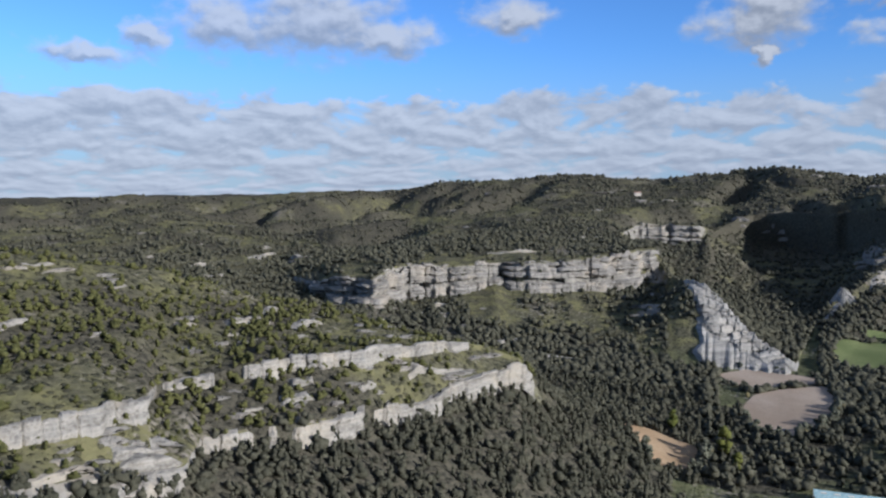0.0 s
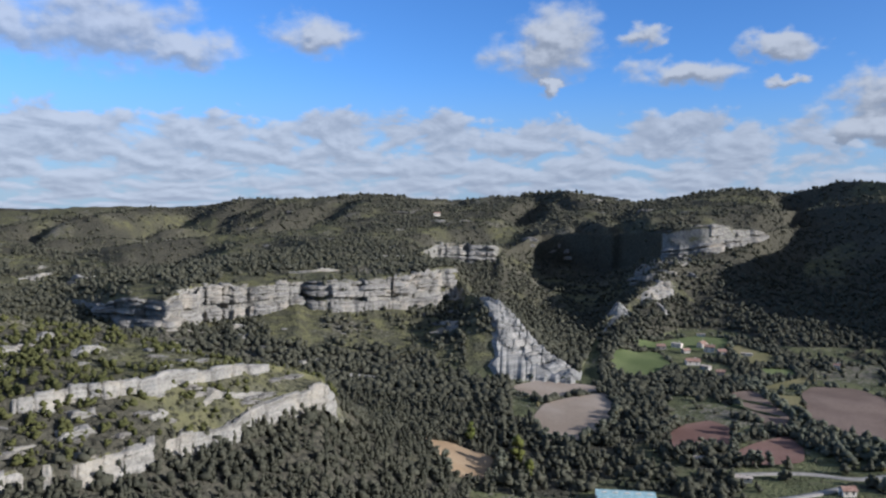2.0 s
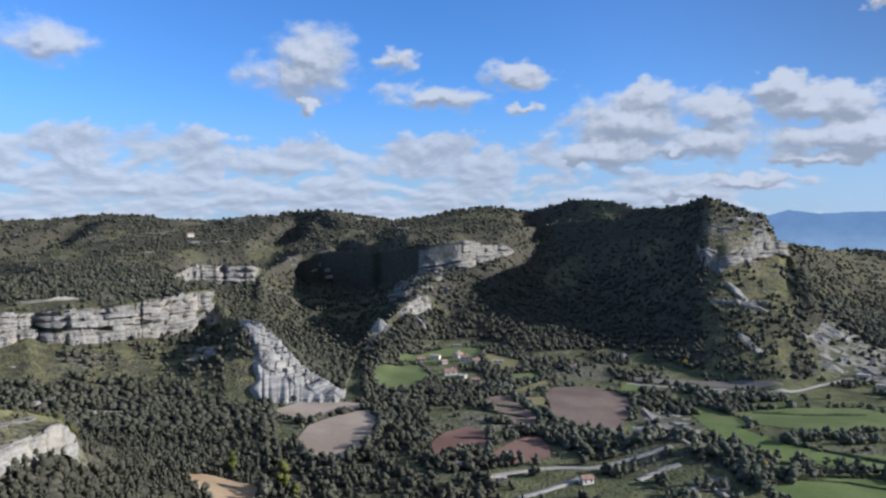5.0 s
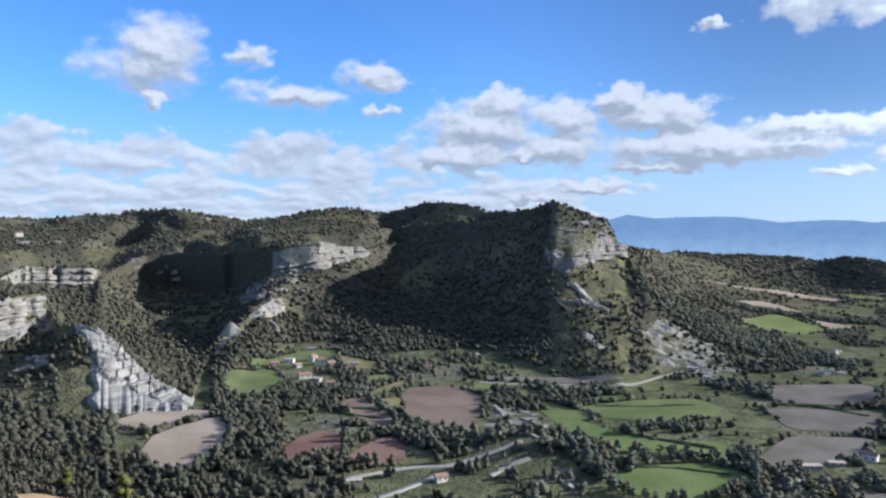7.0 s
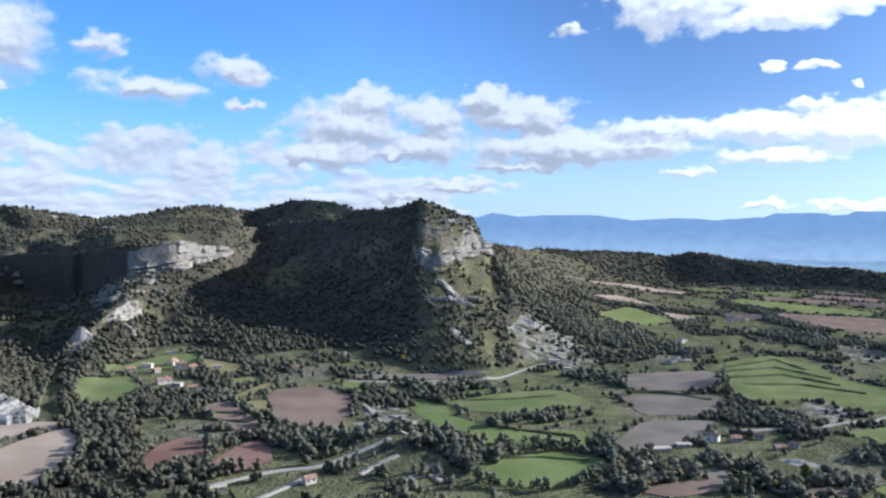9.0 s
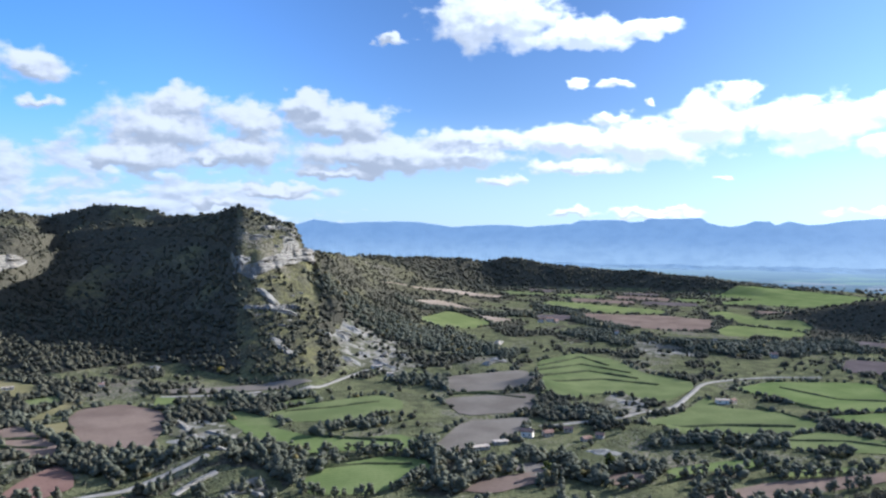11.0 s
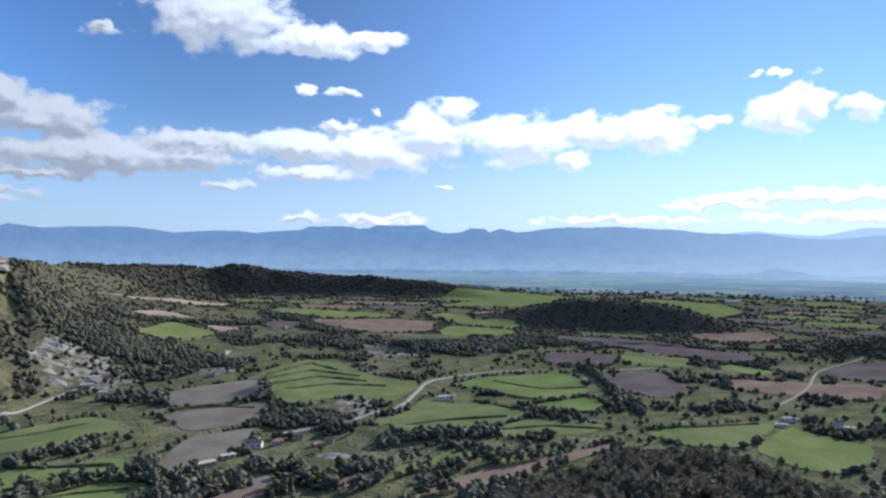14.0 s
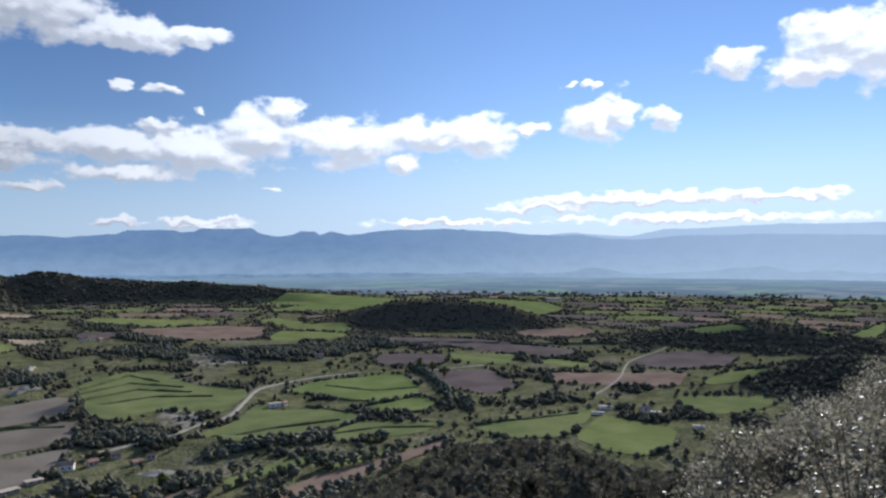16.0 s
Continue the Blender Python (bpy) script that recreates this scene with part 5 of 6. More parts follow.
# ---- woods ----
def leaf_material(name, dark, light, autumn=0.0):
    m, n, bsdf = surface(name, 0.9, 0.06)
    geo = n.add("ShaderNodeNewGeometry")
    pos, own = geo.outputs["Position"], geo.outputs["Random Per Island"]
    each = n.add("ShaderNodeObjectInfo").outputs["Random"]
    mood = n.math("ADD", n.math("MULTIPLY", own, 0.6), n.math("MULTIPLY", each, 0.4))
    stand = n.noise(pos, 0.02, 3)
    tone = n.mix(n.span(n.math("ADD", n.math("MULTIPLY", mood, 0.5), n.math("MULTIPLY", stand, 0.7)), 0.35, 0.85), dark, light)
    leaf = n.noise(pos, 1.6, 4, 0.7)
    tone = n.mix(n.span(leaf, 0.4, 0.7, 0, 0.55), tone, (dark[0] * 0.6, dark[1] * 0.6, dark[2] * 0.6))
    if autumn:
        tone = n.mix(n.span(own, 1 - autumn, 1.0, 0, 0.7), tone, (0.2, 0.14, 0.03))
    n.put(bsdf.inputs["Base Color"], tone)
    thin_leaf(n, bsdf, tone, 0.24)
    n.put(bsdf.inputs["Normal"], n.add("ShaderNodeBump", {"Height": leaf, "Strength": 0.6, "Distance": 0.6}).outputs[0])
    return m


MAT_WOOD = leaf_material("oak_and_pine_leaves", (0.071, 0.069, 0.046), (0.136, 0.126, 0.082))
MAT_SCRUB = leaf_material("garrigue_leaves", (0.085, 0.086, 0.031), (0.154, 0.147, 0.052))
# paler than MAT_WOOD: haze over the valley trees put into the leaf colour
MAT_HEDGE = leaf_material("hazed_hedge_leaves", (0.112, 0.114, 0.076), (0.210, 0.202, 0.134), 0.06)
MAT_DRY = leaf_material("dry_garrigue_leaves", (0.076, 0.072, 0.048), (0.148, 0.134, 0.090))
MAT_YELLOW = leaf_material("yellow_leaves", (0.22, 0.17, 0.03), (0.34, 0.26, 0.05))
MAT_OLIVE = leaf_material("poplar_leaves", (0.09, 0.1, 0.025), (0.16, 0.16, 0.04))
MAT_BARK, _n, _b = surface("bark", 0.9)
_n.put(_b.inputs["Base Color"], _n.mix(_n.noise(_n.add("ShaderNodeNewGeometry").outputs["Position"], 6, 5), (0.05, 0.04, 0.03), (0.14, 0.11, 0.09)))


def ico():
    bm = bmesh.new()
    bmesh.ops.create_icosphere(bm, subdivisions=1, radius=1.0)
    verts = np.array([v.co for v in bm.verts])
    tris = np.array([[v.index for v in f.verts] for f in bm.faces])
    bm.free()
    return verts, tris


ICO_V, ICO_T = ico()
OCT_V = np.array([(1, 0, 0), (0, 1, 0), (-1, 0, 0), (0, -1, 0), (0, 0, 1), (0, 0, -1)], float)
OCT_T = np.array([(0, 1, 4), (1, 2, 4), (2, 3, 4), (3, 0, 4), (1, 0, 5), (2, 1, 5), (3, 2, 5), (0, 3, 5)])


def clumps(rng, spots, rough=0.36, coarse=False):
    """One crown of ragged clumps; spots: centre and half sizes of each, for a tree 1 high."""
    vs, ts = [], []
    for cx, cy, cz, sx, sz in spots:
        turn = Matrix.Rotation(rng.uniform(0, 6.28), 3, "Z")
        ball, skin = (OCT_V, OCT_T) if coarse else (ICO_V, ICO_T)
        v = ball * (1 + rough * rng.standard_normal((len(ball), 1))) @ np.array(turn)
        ts.append(skin + len(vs) * len(ball))
        vs.append(v * (sx, sx, sz) + (cx, cy, cz))
    return np.vstack(vs), np.vstack(ts)


def crown(kind, seed):
    rng = np.random.default_rng(seed)
    w = lambda s: rng.uniform(-s, s)
    if kind == "pine":
        spots = [(w(.08), w(.08), .30, .28, .26), (w(.1), w(.1), .55, .21, .24), (w(.05), w(.05), .82, .13, .22)]
    elif kind == "oak":
        spots = [(w(.2), w(.2), .4, .36, .3), (w(.25), w(.25), .58, .28, .26), (w(.14), w(.14), .76, .24, .24)]
    elif kind == "far":
        spots = [(w(.12), w(.12), .4, .46, .4), (w(.16), w(.16), .68, .34, .34)]
    elif kind == "bushy":
        spots = [(w(.3), w(.3), rng.uniform(.25, .8), rng.uniform(.11, .19), rng.uniform(.1, .18)) for _ in range(8)]
    elif kind == "mat":
        spots = [(0, 0, .45, .62, .55)]
    else:
        spots = [(0, 0, .45, .5, .45)]
    if kind == "tufts":
        return tufts(rng)
    return clumps(rng, spots, 0.46 if kind == "bushy" else 0.28 if kind in ("far", "mat") else 0.36, kind in ("far", "mat"))


def tufts(rng, count=130):
    """A rounded crown of small leafy tufts over a dark core, for a tree 1 high."""
    lobes = np.array([(rng.uniform(-.22, .22), rng.uniform(-.22, .22), z, s) for z, s in ((.34, .30), (.5, .27), (.68, .2), (.42, .25))])
    core_v, core_t = clumps(rng, [(x, y, z, .8 * s, .8 * s) for x, y, z, s in lobes], 0.2, True)
    way = rng.normal(0, 1, (count, 3)) + (0, 0, .35)
    way /= np.linalg.norm(way, axis=1, keepdims=True)
    own = lobes[rng.integers(0, len(lobes), count)]
    at = own[:, :3] + way * own[:, 3:] * rng.uniform(.72, 1.05, (count, 1))
    side = np.cross(way, rng.normal(0, 1, (count, 3)))
    side /= np.linalg.norm(side, axis=1, keepdims=True)
    rise = np.cross(side, way) + 0.7 * way
    size = rng.uniform(.05, .1, (count, 1))
    v = np.stack([at + side * size, at - side * size * .8 + rise * size * .3, at + rise * size * 1.3], 1).reshape(-1, 3)
    t = np.arange(count * 3).reshape(-1, 3) + len(core_v)
    return np.vstack([core_v, v]), np.vstack([core_t, t])


def plant_wood(name, label, x, y, tall, kinds, seed, material, smooth=True):
    """Many trees as one mesh."""
    rng = np.random.default_rng(seed)
    forms = [crown(kinds[k % len(kinds)], seed + k) for k in range(8)]
    which = rng.integers(0, len(forms), len(x))
    z = height(x, y)
    vs, ts, count = [], [], 0
    for k, (v, t) in enumerate(forms):
        own = np.where(which == k)[0]
        if not len(own):
            continue
        a, s = rng.uniform(0, 6.28, len(own)), tall[own]
        c, sn = np.cos(a)[:, None], np.sin(a)[:, None]
        wide = s[:, None] * rng.uniform(0.8, 1.25, (len(own), 1))
        px = (v[None, :, 0] * c - v[None, :, 1] * sn) * wide + x[own][:, None]
        py = (v[None, :, 0] * sn + v[None, :, 1] * c) * wide + y[own][:, None]
        pz = v[None, :, 2] * s[:, None] + z[own][:, None] - 0.08 * s[:, None]
        vs.append(np.stack([px, py, pz], -1).reshape(-1, 3))
        ts.append((t[None] + (np.arange(len(own)) * len(v))[:, None, None]).reshape(-1, 3) + count)
        count += len(own) * len(v)
    ob = new(name, fast_mesh(name, np.vstack(vs), np.vstack(ts), material, smooth=smooth))
    return tagged(ob, label, "wood", kind="stuff")


ROADS = [  # width, label, stops by bearing and distance
    (4.6, "pale country road curving between green fields", [(73.5, 596), (76.0, 612), (78.9, 636), (80.8, 666), (83.0, 698), (84.2, 764), (85.4, 832), (88.8, 888), (92.5, 922)]),
    (4, "white gravel track below the brown field", [(36.2, 444), (40.5, 462), (43.5, 466), (45.5, 476), (48.1, 488), (49.2, 494)]),
    (4, "white gravel track to the red-roofed house", [(38.2, 410), (40.5, 426), (43.0, 450)]),
    (4.5, "gravel road climbing to the quarry", [(51.4, 706), (54.4, 718), (56.9, 736), (58.9, 786), (60.6, 834)]),
    (7, "short bare track in the wood", [(7.7, 598), (10.0, 594)]), (4, "pale lane between dark fields", [(97.5, 934), (101.8, 974)]),
    (2.4, "pale lane winding to far farms", [(109.8, 784), (111.6, 886), (112.4, 1034), (114.9, 1160)]),
    (5, "grey lane along the foot of the headland", [(46.0, 718), (50, 716), (53, 722)]), (4, "white gravel bend under the bare knoll", [(46.9, 450), (48.3, 464), (49.8, 472)])]
BELTS = [  # tree belts: width, stops by bearing and distance
    (9, [(95.4, 1060), (96.4, 990), (98.3, 832), (99.4, 760), (100.8, 696)]),
    (75, [(58.6, 1010), (61, 1060), (64, 1090), (66.5, 1040)]),
    (60, [(62.2, 1062), (65.2, 1044), (67.8, 982), (72.0, 956)]),
    (60, [(75.3, 1192), (79.3, 1168), (83.3, 1072), (87.1, 1074), (92.4, 1202), (96.0, 1170)]),
    (13, [(81.4, 558), (83.4, 572), (87.2, 584), (90.8, 606), (94.2, 586)]),
    (12, [(52.4, 588), (55.3, 550), (58.5, 584), (62.7, 594)]),
    (13, [(49.6, 718), (52.4, 674), (56.5, 702)]),
    (24, [(52.4, 474), (56.5, 486), (53.7, 460)]),
    (18, [(72.9, 646), (77.0, 644), (78.6, 596)]),
    (40, [(73.6, 1658), (79.3, 1260)]),
    (24, [(40.1, 570), (42.9, 524), (45.1, 492)]),
    (10, [(36.2, 676), (38.1, 614), (40.1, 562)]),
    (30, [(68.6, 1386), (62.7, 1354), (73.6, 1426)]),
    (20, [(62.7, 756), (65.2, 788), (66.5, 730)]),
    (16, [(73.7, 512), (77.9, 460), (80.7, 514)]),
]
CLEARINGS = []  # round places kept free of trees: x, y, radius


def keep_clear(bearing, dist, radius):
    CLEARINGS.append((*plan(bearing, dist), radius))


def wooded(x, y):
    """How thickly trees stand, from 0 to 1."""
    r, b = np.hypot(x, y), np.degrees(np.arctan2(x, y))
    z = height(x, y)
    lr, lz = all_lines(b)
    i = np.arange(len(r))
    k = np.clip((lr < r).sum(0), 1, len(LINES) - 1)
    patch, big = fractal(x, y, 45, 3, 21), fractal(x, y, 160, 3, 22)
    d = np.full(len(r), 0.5)
    spur = (b < 19) & (r < 520)
    d[spur] = 0.97
    d = np.where(spur & (k >= 7), 0.5 + 0.5 * patch, d)
    d = np.where(spur & (k == 7), 0.5 + 0.5 * patch, d)
    d = np.where((b < 60) & (k == 10), 0.85 + 0.3 * patch, d)
    valley = (z < 22) & (r > 330) & (b > 17) & (r < 1250)
    d = np.where(valley, np.clip((patch + 0.25 * big + np.where(b > 42, -0.24, 0.02)) * 3.5, 0.03, 0.9), d)
    d = np.where((b > 8) & (b < 36) & (r > 380) & (r < 520) & (z < 30), 0.85 + 0.4 * patch, d)
    d = np.where((b > 36) & (b < 54) & (r > 330) & (r < 520), 0.5 + 0.5 * patch, d)
    d = np.where((b < 20) & (r >= 480) & (k == 11), 0.85 + 0.3 * patch, d)
    d = np.where((b > -10) & (b < 16) & (k == 12), 0.5 + 0.5 * patch - 0.35 * np.clip((r - 640) / 100, 0, 1), d)
    d = np.where((b > 17) & (b < 30) & (r > 640) & (k >= 12), 0.9, d)
    d = np.where((b > 29) & (b < 51) & (k >= 12) & (r < 1350) & (z > 14), 0.9, d)
    face = (b > 51.5) & (b < 57.2) & (k >= 12) & (k <= 17)
    d = np.where(face, 0.2 + 0.4 * patch - 0.2 * np.clip((z - 50) / 50, 0, 1), d)
    d = np.where((b > 57) & (b < 67) & (k >= 12) & (z > 9) & (r < 1500), 0.72 + 0.4 * patch, d)
    d = np.where((k == 14) & (b < 16) & (b > -9), 0.25 + 0.5 * patch, d)
    d = np.where((r > 1000) & (b < 50) & (k >= 15), 0.72 + 0.45 * big + 0.3 * patch, d)
    plain = (b > 58) & (r > 1150) & (z < 20)
    lanes = np.abs(smooth_noise(x / 170, y / 60, 31))
    d = np.where(plain, np.where(lanes < 0.17, 0.9, np.clip((patch - 0.15) * 4, 0, 0.9)), d)
    for bearing, dist, across, deep, high, turn in WOODED_MOUNDS[:4]:
        mx, my = plan(bearing, dist)
        d = np.where(((x - mx) / across) ** 2 + ((y - my) / across) ** 2 < 1.2, np.where(z > 7, 0.95, d), d)
    d = np.where((b > 59) & (b < 90) & (r > 1950) & (r < 2500) & (z > 16), 0.95, d)
    d = np.where((b > 80) & (r < 345), 0.93, d)
    d = np.where((b > 17) & (b < 80) & (r < 330), 0.4, d)
    tall = lz[k, i] - lz[k - 1, i]
    d = np.where((b < -9) & (r > 960) & (r < 1260), 0.25 + 0.45 * patch + 0.3 * big, d)
    for edge in CLIFFS:
        d = np.where((k == edge) & (tall > 2.5), np.where(overgrown(b, edge) > 0.4, 0.8, 0.12), d)
    d = np.where((k == 16) & ((b > 37.6) & (b < 50.8) | (b > 19) & (b < 30.6)), 0.75, d)
    d = np.where((k >= 14) & (k <= 17) & (b > 36.8) & (b < 40), 0.95, d)
    d = np.where((b > 16.6) & (b < 26.4) & np.isin(k, (12, 13)), np.where((z > 26) & (patch > 0.12), 0.35, 0.0), d)
    for _w, _l, stops in ROADS:
        p = np.array([plan(*q) for q in stops])
        for a, c in zip(p[:-1], p[1:]):
            f = np.clip(((x - a[0]) * (c[0] - a[0]) + (y - a[1]) * (c[1] - a[1])) / ((c - a) ** 2).sum(), 0, 1)
            d = np.where(np.hypot(x - a[0] - f * (c[0] - a[0]), y - a[1] - f * (c[1] - a[1])) < 8, 0.0, d)
    for cx, cy, radius in CLEARINGS:
        d = np.where((x - cx) ** 2 + (y - cy) ** 2 < radius ** 2, 0.0, d)
    for poly in SCRAPED:
        d = np.where(inside(x, y, poly), np.where(patch > 0.1, 0.3, 0.05), d)
    for poly in FIELD_PLANS:
        near = (x > poly[:, 0].min() - 3) & (x < poly[:, 0].max() + 3) & (y > poly[:, 1].min() - 3) & (y < poly[:, 1].max() + 3)
        if near.any():
            own = np.where(near)[0]
            d[own[inside(x[own], y[own], poly)]] = 0.0
    return d


def sown(seed, near, far, bearings, spacing, growth):
    """Random places between two distances, thinned by wooded(); spacing grows with distance."""
    rng = np.random.default_rng(seed)
    lo, hi = bearings
    mean = lambda r: max(spacing, growth * r)
    rs = np.linspace(near, far, 60)
    weight = np.array([r / mean(r) ** 2 for r in rs])
    total = int((((weight[1:] + weight[:-1]) / 2 * np.diff(rs)).sum()) * radians(hi - lo))
    cdf = np.concatenate([[0], np.cumsum((weight[1:] + weight[:-1]) / 2)])
    r = np.interp(rng.random(total) * cdf[-1], cdf, rs)
    b = np.radians(rng.uniform(lo, hi, total))
    x, y = r * np.sin(b), r * np.cos(b)
    keep = rng.random(total) < wooded(x, y)
    x, y, r = x[keep], y[keep], r[keep]
    return x, y, np.array([max(spacing, growth * v) for v in r]) * rng.uniform(0.75, 1.35, len(r)), rng


def hedge_places():
    """Places along the fields' edges, nearest fields first."""
    rng = np.random.default_rng(77)
    spots = []
    for poly in FIELD_PLANS:
        centre = poly.mean(0)
        for p, q in zip(poly, np.roll(poly, -1, 0)):
            long = np.hypot(*(q - p))
            for k in range(int(long / 6) + 1):
                s = p + (q - p) * rng.random()
                out = (s - centre) / np.hypot(*(s - centre))
                gap = smooth_noise(np.array([s[0] / 28]), np.array([s[1] / 28]), 55)[0]
                if gap > -0.25:
                    spots.append(s + out * rng.uniform(2, 5))
    spots = np.array(spots)
    free = np.ones(len(spots), bool)
    for poly in FIELD_PLANS:
        free &= ~inside(spots[:, 0], spots[:, 1], poly)
    for cx, cy, radius in CLEARINGS:
        free &= np.hypot(spots[:, 0] - cx, spots[:, 1] - cy) > radius * 0.7
    for _w, _l, stops in ROADS:
        p = np.array([plan(*q) for q in stops])
        for a, c in zip(p[:-1], p[1:]):
            f = np.clip(((spots - a) @ (c - a)) / ((c - a) ** 2).sum(), 0, 1)[:, None]
            free &= np.hypot(*(spots - a - f * (c - a)).T) > 8
    spots = spots[free]
    return spots[np.argsort(np.hypot(spots[:, 0], spots[:, 1]))]


for _b, _r, _s in [(33, 790, 34), (33.5, 715, 26), (36.6, 780, 12), (43.2, 440, 16), (29.5, 370, 34), (69.6, 530, 24), (73.5, 566, 20), (76.5, 566, 20), (86.4, 728, 16), (66.5, 1200, 36), (74, 1330, 34), (110.6, 700, 18), (114, 700, 16), (48.8, 585, 26), (61, 850, 34), (69.7, 866, 26), (79.8, 722, 24), (40.6, 430, 18), (46, 430, 22), (51.5, 452, 22), (59.6, 950, 20)]:
    keep_clear(_b, _r, _s)

co = np.empty(len(ground.data.vertices) * 3, np.float32)
ground.data.vertices.foreach_get("co", co)
co = co.reshape(-1, 3)
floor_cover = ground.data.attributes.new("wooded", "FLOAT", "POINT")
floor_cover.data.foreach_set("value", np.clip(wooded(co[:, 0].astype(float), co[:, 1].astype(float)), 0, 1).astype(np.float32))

HEDGE = hedge_places()
near_hedge, far_hedge = HEDGE[:280], HEDGE[280:]

x, y, s, rng = sown(11, 185, 540, (-36, 19), 3.3, 0)
reach, _z = all_lines(np.degrees(np.arctan2(x, y)))
above = (np.hypot(x, y) > reach[6]) & (np.degrees(np.arctan2(x, y)) < 7)
low = ~above
plant_wood("spur_wood", "close wood of young pine and holm oak on the slopes", x[low], y[low], 4.5 * rng.uniform(0.6, 1.35, low.sum()), ("pine", "oak", "pine"), 1, MAT_WOOD, smooth=False)
plant_wood("spur_scrub", "olive-green scrub and low pines on the stony spur", x[above], y[above], 2.8 * rng.uniform(0.45, 1.4, above.sum()), ("oak", "far", "oak"), 9, MAT_SCRUB, smooth=False)
x, y, s, rng = sown(14, 60, 350, (84, 131), 4.4, 0)
plant_wood("shoulder_wood", "low dark scrub of holm oak on the hill's shoulder", x, y, 4.2 * rng.uniform(0.6, 1.3, len(x)), ("tufts",), 7, MAT_DRY, smooth=False)
x, y, s, rng = sown(15, 330, 540, (19, 45), 4.7, 0)
plant_wood("hollow_wood", "dark wood of oaks round the foot of the hill", x, y, 6.2 * rng.uniform(0.55, 1.3, len(x)) ** 1.4, ("oak", "pine", "oak"), 2, MAT_WOOD)
# oaks like those of hollow_wood, in the haze-paled leaf colour
x, y, s, rng = sown(17, 330, 540, (45, 134), 4.7, 0)
plant_wood("meadow_wood", "grey-green oaks scattered between the lower meadows", x, y, 6.2 * rng.uniform(0.55, 1.3, len(x)) ** 1.4, ("oak", "pine", "oak"), 12, MAT_HEDGE)
x, y, s, rng = sown(12, 540, 1250, (-33, 134), 3.6, 0.0062)
plant_wood("hillside_wood", "scrub oak and pine wood on the slopes across the valley", x, y, 5.2 * rng.uniform(0.55, 1.35, len(x)), ("far", "mat", "far"), 3, MAT_WOOD)
x, y, s, rng = sown(13, 1250, 2600, (-33, 134), 4.0, 0.0072)
plant_wood("distant_wood", "distant dark woods on the hills and the plain", x, y, 0.4 * s * rng.uniform(0.7, 1.3, len(x)), ("mat",), 4, MAT_WOOD)

x, y, s, rng = sown(16, 1900, 2450, (58, 92), 13, 0)
plant_wood("ridge_wood", "dark unbroken wood along the low far ridge", x, y, 7.0 * rng.uniform(0.7, 1.3, len(x)), ("mat",), 10, MAT_WOOD)


def belt_places():
    """Places close together along the tree belts, clear of fields, roads and yards."""
    rng = np.random.default_rng(41)
    spots = []
    for wide, stops in BELTS:
        p = np.array([plan(*q) for q in stops])
        for a, c in zip(p[:-1], p[1:]):
            long = np.hypot(*(c - a))
            n = int(long * 2 * wide / 34)
            f = rng.random((n, 1))
            off = rng.uniform(-1, 1, (n, 1)) * wide
            q = a + (c - a) * f
            off = off * (0.75 + 0.5 * fractal(q[:, :1], q[:, 1:], 40, 2, 43))
            spots.append(q + off * np.array([-(c - a)[1], (c - a)[0]]) / long)
    spots = np.vstack(spots)
    free = np.ones(len(spots), bool)
    for poly in FIELD_PLANS:
        free &= ~inside(spots[:, 0], spots[:, 1], poly)
    for poly in SCRAPED:
        free &= ~inside(spots[:, 0], spots[:, 1], poly)
    for cx, cy, radius in CLEARINGS:
        free &= np.hypot(spots[:, 0] - cx, spots[:, 1] - cy) > radius
    return spots[free]


BELT = belt_places()
rng = np.random.default_rng(6)
plant_wood("belt_wood", "dense dark belts of oak between the fields", BELT[:, 0], BELT[:, 1], rng.uniform(4.0, 9.0, len(BELT)), ("oak", "far"), 8, MAT_HEDGE)
rng = np.random.default_rng(5)
plant_wood("hedgerow", "dark hedgerow trees along the field edges", far_hedge[:, 0], far_hedge[:, 1], rng.uniform(2.5, 6, len(far_hedge)), ("far", "blob"), 6, MAT_HEDGE)


def tree(name, seed, kind, material):
    """A broad-leaved tree 1 m high: tapered trunk, limbs and a crown of ragged clumps."""
    rng = np.random.default_rng(seed)
    base = new(name)
    bm = bmesh.new()
    for k in range(5):
        a, lean = 6.28 * k / 4 + rng.uniform(-.4, .4), (0.0 if k == 0 else rng.uniform(.14, .24))
        start, end = (0, 0, -0.06 if k == 0 else .18), (lean * math.cos(a), lean * math.sin(a), .62 if k == 0 else rng.uniform(.42, .6))
        way = Vector(end) - Vector(start)
        m = Matrix.Translation((Vector(start) + Vector(end)) / 2) @ way.to_track_quat("Z", "Y").to_matrix().to_4x4()
        bmesh.ops.create_cone(bm, segments=6, radius1=.035 if k == 0 else .018, radius2=.012 if k == 0 else .006, depth=way.length, matrix=m)
    part("trunk", bm, MAT_BARK, base)
    spots = []
    for k in range(16):
        t = rng.uniform(.05, 1)
        a, wide = rng.uniform(0, 6.28), (.3 if kind == "round" else .1) * math.sin(math.pi * min(1, t * .85 + .15)) ** .6
        d = wide * rng.uniform(.45, 1)
        spots.append((d * math.cos(a), d * math.sin(a), .26 + .68 * t, rng.uniform(.1, .17) * (1 if kind == "round" else .6), rng.uniform(.09, .15)))
    v, t = clumps(rng, spots, 0.3)
    leaves = new("crown", fast_mesh("crown", v, t, material))
    leaves.parent = base
    return base


